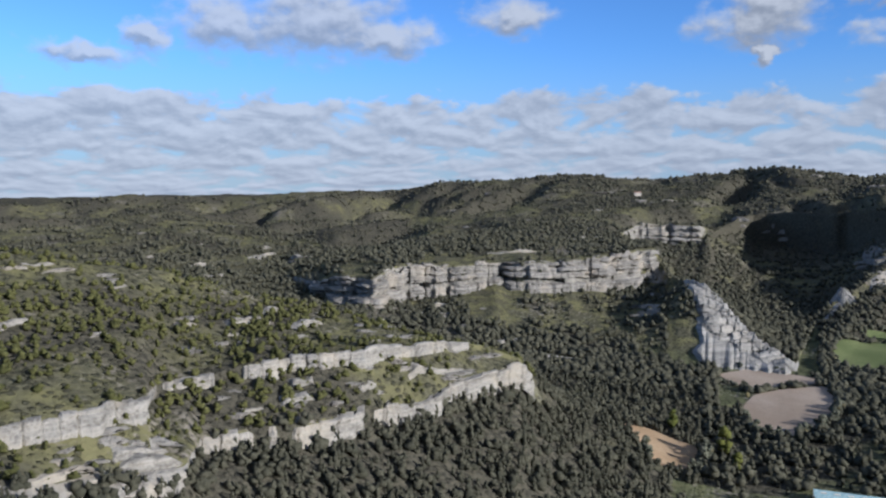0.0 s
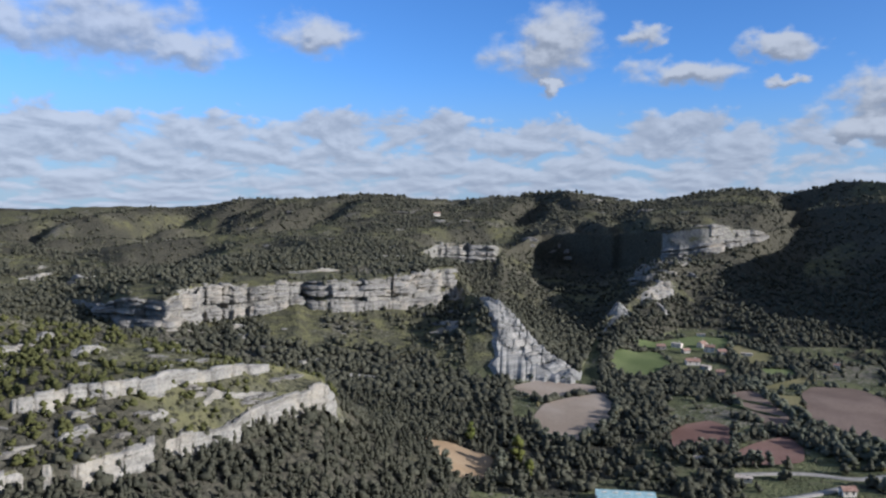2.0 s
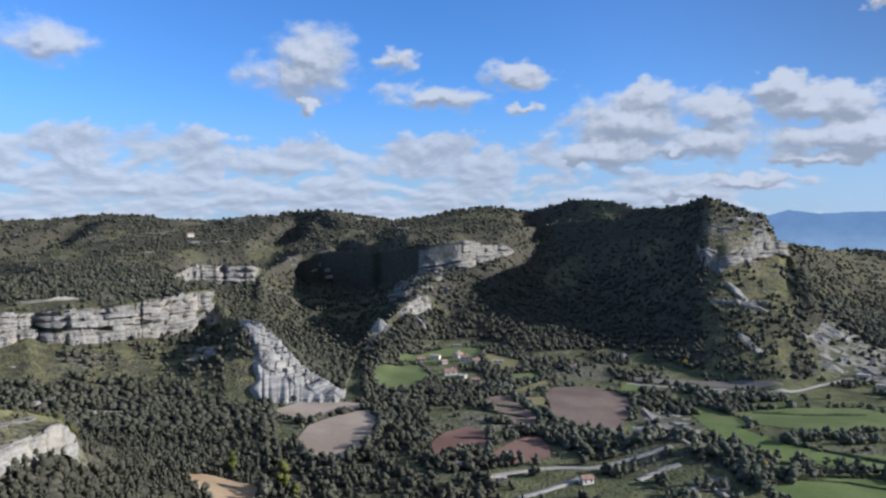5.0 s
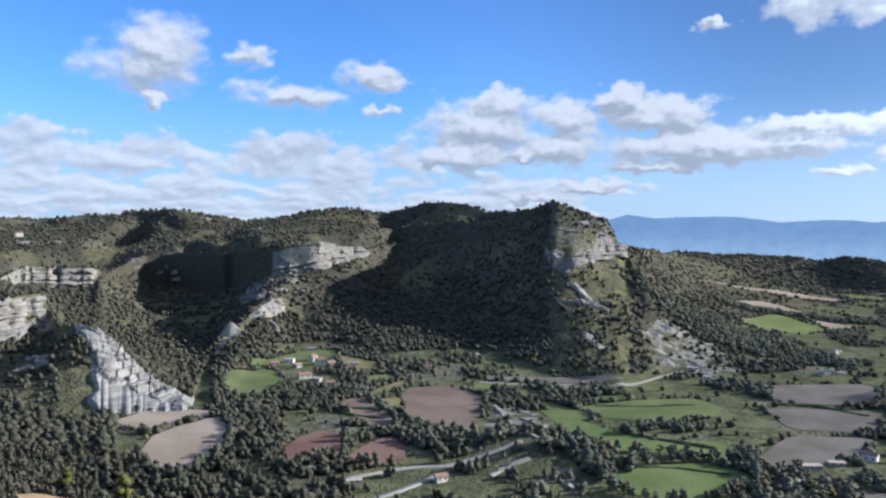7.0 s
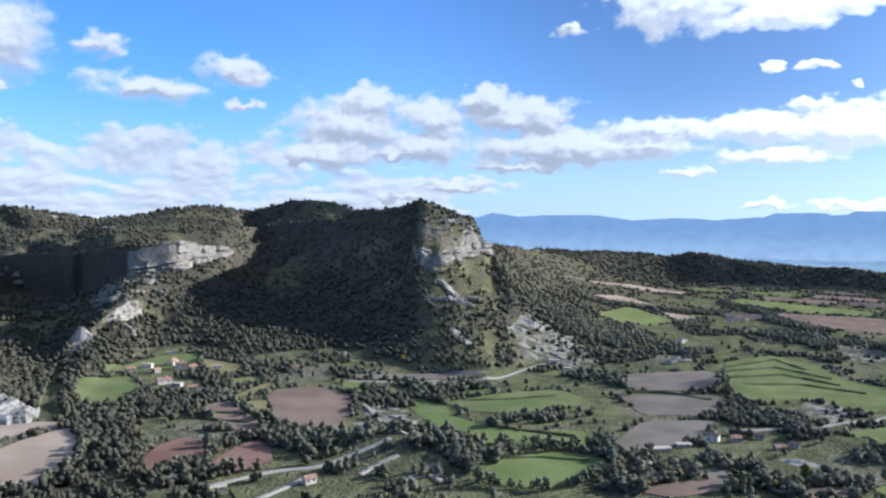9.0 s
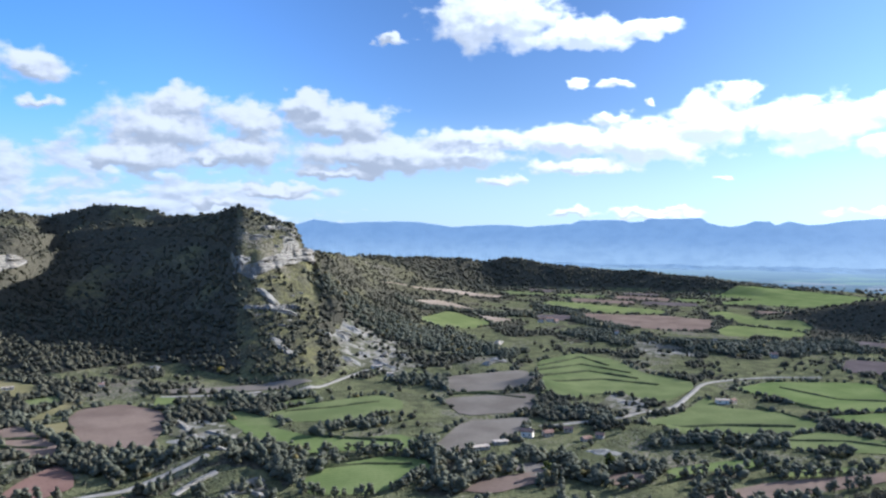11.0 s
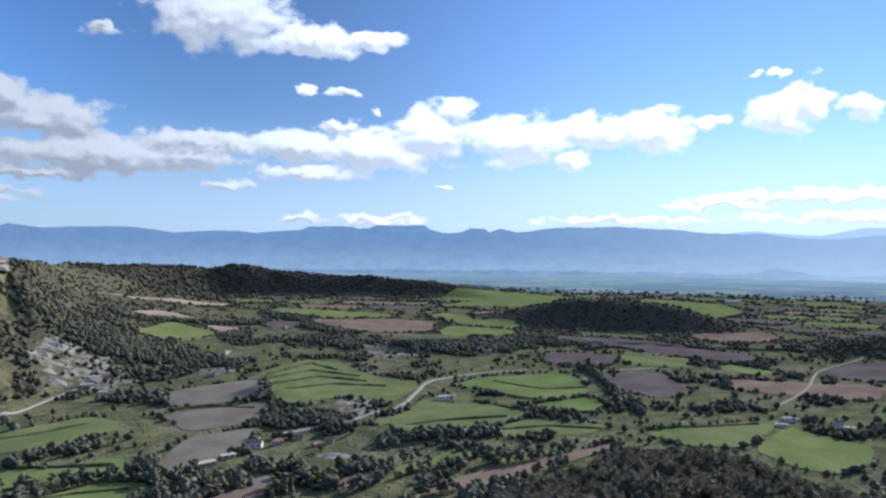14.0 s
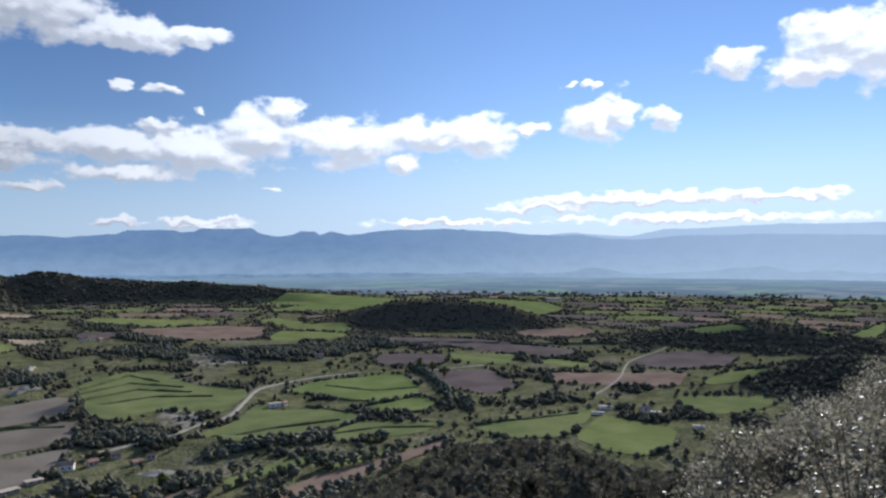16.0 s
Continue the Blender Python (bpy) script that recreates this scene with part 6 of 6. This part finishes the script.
TREES = [tree("tree", 300 + k, "round", MAT_HEDGE) for k in range(7)]
for k, ob in enumerate(TREES):
    tagged(ob, "dark rounded oak standing at a field edge", "tree", group="field-edge trees")
rng = np.random.default_rng(8)
hz = height(near_hedge[:, 0], near_hedge[:, 1])
for k, (px, py) in enumerate(near_hedge):
    s = rng.uniform(4.5, 10)
    m = pose(px, py, hz[k], 0, 0, rng.uniform(0, 360))
    source = TREES[k % 7]
    ob = source if k < 7 else copy_thing(source, m)
    ob.matrix_basis = m @ Matrix.Diagonal((s * 1.05, s * 1.05, s, 1))

for bearing, dist, s, kind, material, words in [(20.6, 424, 17, "tall", MAT_OLIVE, "tall yellowing poplar beside the stubble field"),
                                                (50.0, 806, 9, "round", MAT_YELLOW, "bright yellow autumn tree below the headland"),
                                                (21.5, 405, 12, "tall", MAT_OLIVE, "young yellowing poplar at the wood's edge"),
                                                (17.0, 455, 13, "tall", MAT_OLIVE, "slim poplar rising out of the dark wood"),
                                                (78.6, 498, 9, "round", MAT_OLIVE, "yellow-green tree by the farm track"), (74.0, 470, 10, "round", MAT_OLIVE, "yellow-green tree below the farmstead"),
                                                (97.0, 940, 15, "tall", MAT_OLIVE, "olive-coloured poplars along the brook"), (97.9, 915, 14, "tall", MAT_OLIVE, "olive-coloured poplar along the brook"),
                                                (98.8, 880, 13, "tall", MAT_OLIVE, "olive-coloured poplar along the brook")]:
    ob = tree("tree", int(bearing * 10), kind, material)
    px, py = plan(bearing, dist)
    ob.matrix_basis = pose(px, py, height(px, py)[0], 0, 0, bearing * 7) @ Matrix.Diagonal((s * (1.0 if kind == "round" else 1.5), s * (1.0 if kind == "round" else 1.5), s, 1))
    tagged(ob, words, "tree")

# ---- roads ----
MAT_ROAD, _n, _b = surface("pale_road", 1.0, 0.0)
_pos = _n.add("ShaderNodeNewGeometry").outputs["Position"]
_n.put(_b.inputs["Base Color"], _n.mix(_n.span(_n.noise(_pos, 0.4, 5), 0.3, 0.7), (0.25, 0.22, 0.18), (0.38, 0.34, 0.28)))


def road(label, wide, *stops):
    """A track draped on the ground along a smooth line through the stops."""
    p = np.array([plan(b, r) for b, r in stops])
    p = np.vstack([2 * p[0] - p[1], p, 2 * p[-1] - p[-2]])
    line_pts = []
    for k in range(1, len(p) - 2):
        steps = max(4, int(np.hypot(*(p[k + 1] - p[k])) / 6))
        for t in np.arange(steps) / steps:
            line_pts.append(0.5 * (2 * p[k] + (p[k + 1] - p[k - 1]) * t + (2 * p[k - 1] - 5 * p[k] + 4 * p[k + 1] - p[k + 2]) * t * t
                                   + (3 * p[k] - p[k - 1] - 3 * p[k + 1] + p[k + 2]) * t ** 3))
    line_pts = np.array(line_pts + [p[-2]])
    way = np.gradient(line_pts, axis=0)
    side = np.stack([-way[:, 1], way[:, 0]], 1) / np.hypot(way[:, 0], way[:, 1])[:, None]
    rows = []
    for off, lift in ((-0.62, -0.4), (-0.5, 0.5), (0, 0.6), (0.5, 0.5), (0.62, -0.4)):
        q = line_pts + side * off * wide * (1 + 0.12 * smooth_noise(line_pts[:, :1] / 15, line_pts[:, 1:] / 15, 4))
        rows.append(np.column_stack([q, 0.5 * height(line_pts[:, 0], line_pts[:, 1]) + 0.5 * height(q[:, 0], q[:, 1]) + lift]))
    ob = new("road", fast_mesh("road", np.vstack(rows), grid_tris(5, len(line_pts)), MAT_ROAD, smooth=True))
    return tagged(ob, label, "road", kind="structure")


for _wide, _label, _stops in ROADS:
    road(_label, _wide, *_stops)

MAT_BANK, _n, _b = surface("rank_grass", 1.0, 0.05)
_pos = _n.add("ShaderNodeNewGeometry").outputs["Position"]
_n.put(_b.inputs["Base Color"], _n.mix(_n.span(_n.noise(_pos, 0.5, 5), 0.35, 0.65), (0.035, 0.045, 0.02), (0.09, 0.095, 0.04)))


def bank(wide, tall, *stops):
    """An overgrown terrace bank across a field."""
    p = np.array([plan(b, r) for b, r in stops])
    t = np.linspace(0, len(p) - 1, 14 * len(p))
    pts = np.stack([np.interp(t, np.arange(len(p)), p[:, k]) for k in (0, 1)], 1)
    way = np.gradient(pts, axis=0)
    side = np.stack([-way[:, 1], way[:, 0]], 1) / np.hypot(way[:, 0], way[:, 1])[:, None]
    rough = 1 + 0.5 * fractal(pts[:, 0], pts[:, 1], 14, 3, 87)
    rows = []
    for off, lift in ((-0.5, -0.2), (-0.2, 0.8), (0.15, 1.0), (0.5, -0.2)):
        q = pts + side * (off * wide * rough)[:, None]
        rows.append(np.column_stack([q, height(q[:, 0], q[:, 1]) + 0.5 + lift * tall * rough]))
    ob = new("terrace_bank", fast_mesh("terrace_bank", np.vstack(rows), grid_tris(4, len(pts)), MAT_BANK))
    return tagged(ob, "overgrown grassy bank between field terraces", "bank", group="terrace banks")


for stops in [((73.4, 880), (76.5, 960), (78.4, 905)), ((73.3, 850), (76.5, 905), (80, 862)), ((73.4, 815), (77, 862), (80.5, 830)), ((74, 780), (78, 815), (82, 800)),
              ((88.6, 722), (91.6, 690), (94.8, 684), (98, 694)), ((89.4, 780), (92, 742), (94, 738)), ((90, 840), (93.5, 800), (96.8, 815)), ((82.0, 610), (86, 640), (91, 660)),
              ((57.2, 478), (60.5, 486), (64.0, 486)), ((56.6, 560), (59.5, 548), (63, 540)), ((54.6, 640), (58, 650), (61.5, 672)), ((90.2, 610), (94, 630), (98, 628)),
              ((66.6, 708), (69.4, 716), (72.4, 700)), ((35.6, 610), (37.2, 604), (38.4, 600)), ((35.8, 590), (37.6, 580), (38.9, 574)), ((101, 640), (105, 660), (108.6, 690))]:
    bank(4.0, 1.3, *stops)


# ---- buildings ----
def plaster(name, dark, light):
    m, n, bsdf = surface(name, 0.95, 0.05)
    pos = n.add("ShaderNodeNewGeometry").outputs["Position"]
    n.put(bsdf.inputs["Base Color"], n.mix(n.span(n.noise(pos, 0.7, 6), 0.3, 0.7), dark, light))
    return m


MAT_WHITE = plaster("white_plaster", (0.62, 0.53, 0.41), (0.78, 0.69, 0.56))
MAT_STONE = plaster("farm_stone", (0.30, 0.26, 0.21), (0.46, 0.41, 0.34))
MAT_TILE = plaster("clay_tile", (0.25, 0.145, 0.1), (0.38, 0.24, 0.17))
MAT_GREYROOF = plaster("cement_roof", (0.36, 0.29, 0.225), (0.54, 0.45, 0.35))
MAT_TEAL = plaster("teal_sheet_roof", (0.26, 0.38, 0.37), (0.40, 0.52, 0.50))
MAT_GLASS, _n, _b = surface("dark_pane", 0.15, 0.5)
_n.put(_b.inputs["Base Color"], (0.03, 0.035, 0.045, 1))


def box(bm, x0, x1, y0, y1, z0, z1):
    v = [bm.verts.new(p) for p in ((x0, y0, z0), (x1, y0, z0), (x1, y1, z0), (x0, y1, z0), (x0, y0, z1), (x1, y0, z1), (x1, y1, z1), (x0, y1, z1))]
    for f in ((0, 3, 2, 1), (4, 5, 6, 7), (0, 1, 5, 4), (1, 2, 6, 5), (2, 3, 7, 6), (3, 0, 4, 7)):
        bm.faces.new([v[i] for i in f])


def house(bearing, dist, long, deep, tall, turn, walls, roofing, words, rise=0.28, kind="house", chimney=True):
    """A gabled building with roof slabs, windows, a door and a chimney."""
    long, deep, tall = 0.7 * long, 0.7 * deep, 0.74 * tall
    px, py = plan(bearing, dist)
    base = new(kind)
    ridge, e = tall + rise * deep, 0.5
    bm = bmesh.new()
    a = [bm.verts.new(p) for p in ((-long / 2, -deep / 2, -2), (-long / 2, deep / 2, -2), (-long / 2, deep / 2, tall), (-long / 2, 0, ridge), (-long / 2, -deep / 2, tall))]
    b = [bm.verts.new((long / 2, *v.co[1:])) for v in a]
    bm.faces.new(a[::-1])
    bm.faces.new(b)
    for k in range(5):
        bm.faces.new((a[k], a[(k + 1) % 5], b[(k + 1) % 5], b[k]))
    part("wall", bm, walls, base)
    for s in (-1, 1):
        bm = bmesh.new()
        low, drop = s * (deep / 2 + e), rise * e * 2
        pts = [(-long / 2 - e, 0, ridge + .05), (long / 2 + e, 0, ridge + .05), (long / 2 + e, low, tall - drop + .05), (-long / 2 - e, low, tall - drop + .05)]
        lo, hi = [bm.verts.new(p) for p in pts], [bm.verts.new((p[0], p[1], p[2] + .3)) for p in pts]
        for f in ([*reversed(lo)], hi, *([lo[k], lo[(k + 1) % 4], hi[(k + 1) % 4], hi[k]] for k in range(4))):
            bm.faces.new(f)
        for k in range(1, int(long / 1.6)):
            x = -long / 2 + k * 1.6
            box(bm, x - .1, x + .1, min(0, low), max(0, low), tall - drop, tall - drop + .02)
        part("roof", bm, roofing, base)
    count = max(2, int(long / 4))
    for s in (-1, 1):
        for k in range(count):
            x = -long / 2 + long * (k + .5) / count
            for z in ((1.2, 4.0) if tall > 5 else (1.4,)):
                bm = bmesh.new()
                box(bm, x - .55, x + .55, s * deep / 2 - .06, s * deep / 2 + .06, z, z + 1.3)
                part("window", bm, MAT_GLASS, base)
    bm = bmesh.new()
    box(bm, -long / 2 - .06, -long / 2 + .06, -.7, .7, 0, 2.1)
    part("door", bm, MAT_BARK, base)
    if chimney:
        bm = bmesh.new()
        box(bm, long * .2 - .5, long * .2 + .5, .3, 1.1, ridge - .6, ridge + 1.1)
        part("chimney", bm, walls, base)
    spots = np.array([(px + dx, py + dy) for dx in (-4, 0, 4) for dy in (-4, 0, 4)])
    base.matrix_world = pose(px, py, height(spots[:, 0], spots[:, 1]).max() - 0.2, 0, 0, -bearing + turn)
    return tagged(base, words, kind)


WHITE_HOUSE, STONE_HOUSE = "white farmhouse with a red clay tile roof", "old stone farmhouse with a clay tile roof"
for row in [
    (30.8, 786, 12, 8, 5, 10, MAT_STONE, MAT_TILE, STONE_HOUSE), (31.9, 800, 14, 8, 6, -20, MAT_WHITE, MAT_GREYROOF, "white farmhouse with a pale roof in the hamlet"),
    (32.5, 776, 10, 7, 4, 40, MAT_STONE, MAT_TILE, STONE_HOUSE), (33.6, 806, 13, 9, 6, 60, MAT_WHITE, MAT_TILE, WHITE_HOUSE), (34.1, 786, 14, 9, 7, 0, MAT_WHITE, MAT_TILE, WHITE_HOUSE),
    (34.9, 776, 11, 8, 5, 25, MAT_STONE, MAT_TILE, STONE_HOUSE), (33.0, 724, 17, 10, 5, 15, MAT_WHITE, MAT_TILE, "long white house with a bright red tile roof"),
    (33.9, 708, 12, 8, 4, -30, MAT_STONE, MAT_GREYROOF, "stone barn with a cement roof in the hamlet"), (34.9, 690, 10, 7, 4, 5, MAT_STONE, MAT_TILE, STONE_HOUSE),
    (36.6, 780, 14, 6, 3.5, 0, MAT_WHITE, MAT_GREYROOF, "low white shed alone in a meadow"), (33.5, 872, 12, 6, 3.5, 5, MAT_WHITE, MAT_GREYROOF, "low white shed above the hamlet"),
    (43.2, 440, 10, 7, 4.6, 30, MAT_WHITE, MAT_TILE, "white house with a red tile roof on the gravel track"), (42.2, 764, 7, 6, 6, 0, MAT_WHITE, MAT_TILE, "small white tower house on a rise"),
    (34.0, 458, 14, 6, 3.5, 8, MAT_WHITE, MAT_GREYROOF, "low white shed beside the red field"), (36.7, 436, 12, 6, 3, 5, MAT_WHITE, MAT_GREYROOF, "low white shed at the track's end"),
    (69.0, 524, 20, 8, 3.2, 25, MAT_STONE, MAT_GREYROOF, "long stone barn with a pale cement roof"), (70.6, 540, 14, 7, 3.2, 20, MAT_STONE, MAT_GREYROOF, "stone cattle shed with a pale roof"),
    (72.6, 564, 12, 8, 6, -15, MAT_WHITE, MAT_TILE, "tall pale farmhouse with a clay tile roof"), (74.1, 568, 10, 7, 4.6, 30, MAT_STONE, MAT_TILE, STONE_HOUSE),
    (75.6, 582, 9, 6, 4, 0, MAT_STONE, MAT_TILE, STONE_HOUSE), (76.9, 560, 10, 6, 3, 40, MAT_STONE, MAT_TILE, "low reddish farm building by the track"),
    (77.9, 568, 8, 6, 3.6, -10, MAT_STONE, MAT_TILE, STONE_HOUSE), (68.8, 490, 14, 6, 2.5, 10, MAT_WHITE, MAT_GREYROOF, "low white roofed shelter below the barn"),
    (86.3, 728, 15, 9, 5, 15, MAT_WHITE, MAT_GREYROOF, "pale farmhouse alone among the green fields"), (87.0, 734, 8, 6, 4, 60, MAT_WHITE, MAT_TILE, "small pale outbuilding beside the farmhouse"),
    (73.5, 1324, 14, 9, 7, 0, MAT_WHITE, MAT_TILE, WHITE_HOUSE), (74.1, 1344, 16, 9, 7, 20, MAT_WHITE, MAT_TILE, WHITE_HOUSE),
    (74.6, 1330, 12, 9, 5, 50, MAT_STONE, MAT_TILE, STONE_HOUSE), (79.0, 1176, 8, 7, 10, 0, MAT_WHITE, MAT_TILE, "slim white house among the trees"), (89.6, 1048, 12, 9, 7, 20, MAT_STONE, MAT_TILE, STONE_HOUSE),
    (110.6, 716, 16, 7, 4, 10, MAT_WHITE, MAT_GREYROOF, "white sheet-roofed shed beside the bright field"), (110.1, 690, 14, 6, 3, 0, MAT_WHITE, MAT_GREYROOF, "low white shed at the field's edge"),
    (113.5, 712, 10, 8, 5, 30, MAT_WHITE, MAT_TILE, "white house among trees at the field's edge"), (114.2, 698, 12, 7, 4, 0, MAT_STONE, MAT_GREYROOF, "grey shed among trees at the field's edge"),
    (117.1, 654, 12, 6, 3, 10, MAT_WHITE, MAT_GREYROOF, "low pale shed beside the lane"), (61.3, 846, 16, 8, 4, 10, MAT_WHITE, MAT_GREYROOF, "white quarry shed beside the gravel road"),
    (62.3, 800, 10, 6, 4, 0, MAT_WHITE, MAT_GREYROOF, "white quarry office below the bare slope"), (106.9, 2200, 60, 20, 8, 0, MAT_WHITE, MAT_GREYROOF, "long white warehouse far out on the plain"),
    (15.0, 1330, 18, 10, 6, 0, MAT_WHITE, MAT_TILE, "white house high above the ravine"), (-4.6, 1900, 50, 14, 5, 0, MAT_WHITE, MAT_GREYROOF, "long white farm sheds in the far hills"),
    (14.2, 1800, 20, 12, 7, 10, MAT_WHITE, MAT_TILE, "white house on the far hillside")]:
    house(*row, chimney=row[4] >= 5, rise=0.06 if row[7] is MAT_GREYROOF else 0.28)


def factory_hall():
    """A wide low hall with a ribbed teal roof and white vents, at the foot of the hill."""
    base = new("factory_hall")
    for k in range(2):
        y0 = k * 15.0
        bm = bmesh.new()
        box(bm, -23, 23, y0 - 7, y0 + 7, -3, 5)
        part("wall", bm, MAT_WHITE, base)
        bm = bmesh.new()
        for s in (-1, 1):
            pts = [(-23.6, y0, 7.2), (23.6, y0, 7.2), (23.6, y0 + s * 7.5, 5.1), (-23.6, y0 + s * 7.5, 5.1)]
            lo, hi = [bm.verts.new(p) for p in pts], [bm.verts.new((p[0], p[1], p[2] + .25)) for p in pts]
            for f in ([*reversed(lo)], hi, *([lo[j], lo[(j + 1) % 4], hi[(j + 1) % 4], hi[j]] for j in range(4))):
                bm.faces.new(f)
        part("roof", bm, MAT_TEAL, base)
        for j in range(5):
            bm = bmesh.new()
            box(bm, -19 + 9 * j, -15 + 9 * j, y0 - 3.6, y0 - 2.4, 6.1, 7.0)
            part("roof_vent", bm, MAT_WHITE, base)
    px, py = plan(28.8, 376)
    base.matrix_world = pose(px, py, height(px, py)[0] - 1.0, 0, 0, -29 + 8) @ Matrix.Diagonal((0.62, 0.62, 0.8, 1))
    return tagged(base, "long low hall with a teal sheet roof and white vents", "factory hall")


factory_hall()
house(31.4, 374, 9, 6, 4, 20, MAT_WHITE, MAT_TEAL, "small white office with a teal roof beside the hall", kind="office", chimney=False)

# ---- the hilltop's own bushes ----
MAT_BUSH, _n, _b = surface("bush_leaves", 0.55, 0.4)
_geo = _n.add("ShaderNodeNewGeometry")
_tone = _n.mix(_geo.outputs["Random Per Island"], (0.055, 0.056, 0.034), (0.34, 0.305, 0.215))
_n.put(_b.inputs["Base Color"], _tone)
thin_leaf(_n, _b, _tone, 0.4)


def bush(seed, tall, wide, leaves=1700):
    """A shrub of thin stems set with small stiff leaves."""
    rng = np.random.default_rng(seed)
    base = new("bush")
    bm = bmesh.new()
    tips = []
    for k in range(18):
        a, lean = rng.uniform(0, 6.28), wide * rng.uniform(.2, 1) ** .7
        end = Vector((lean * math.cos(a), lean * math.sin(a), tall * rng.uniform(.55, 1) * (1 - .35 * (lean / wide) ** 2)))
        start = Vector((.12 * math.cos(a), .12 * math.sin(a), -.1))
        way = end - start
        bmesh.ops.create_cone(bm, segments=5, radius1=.014, radius2=.004, depth=way.length, matrix=Matrix.Translation((start + end) / 2) @ way.to_track_quat("Z", "Y").to_matrix().to_4x4())
        tips.append((np.array(start), np.array(end)))
    part("branchwork", bm, MAT_BARK, base)
    pick = rng.integers(0, len(tips), leaves)
    f = rng.uniform(.3, 1.04, (leaves, 1)) ** .8
    start, end = np.array([t[0] for t in tips])[pick], np.array([t[1] for t in tips])[pick]
    at = start + (end - start) * f + rng.normal(0, .085 * tall, (leaves, 3))
    way = rng.normal(0, 1, (leaves, 3)) + (0, 0, .4)
    way /= np.linalg.norm(way, axis=1, keepdims=True)
    side = np.cross(way, rng.normal(0, 1, (leaves, 3)))
    side /= np.linalg.norm(side, axis=1, keepdims=True)
    long = rng.uniform(.045, .085, (leaves, 1))
    v = np.stack([at, at + way * long * .5 + side * long * .3, at + way * long, at + way * long * .5 - side * long * .3], 1).reshape(-1, 3)
    q = np.arange(leaves) * 4
    t = np.concatenate([np.stack([q, q + 1, q + 2], 1), np.stack([q, q + 2, q + 3], 1)])
    ob = new("foliage", fast_mesh("foliage", v, t, MAT_BUSH))
    ob.parent = base
    return tagged(base, "grey-green evergreen bush with small stiff leaves", "bush", group="bushes on the hilltop")


BUSHES = [bush(500 + k, 1.0 + .15 * k, .75 + .1 * k) for k in range(4)]
rng = np.random.default_rng(21)
spots = []
for k in range(78):
    b, f = rng.uniform(118.0, 136), rng.random()
    near_r, far_r = 7.5, np.interp(b, (113, 119, 124, 129, 136), (17, 24, 29, 33, 33))
    spots.append((b, math.sqrt(near_r ** 2 + (far_r ** 2 - near_r ** 2) * f)))
spots += [(104.9, 8.0), (107.4, 8.6)]
for k, (b, r) in enumerate(spots):
    px, py = plan(b, r)
    m = pose(px, py, height(px, py)[0] - 0.05, 0, 0, rng.uniform(0, 360))
    ob = BUSHES[k] if k < 4 else copy_thing(BUSHES[k % 4], m)
    s = rng.uniform(0.6, 1.0) if b > 113.4 else 0.9
    ob.matrix_basis = m @ Matrix.Diagonal((s, s, s, 1))
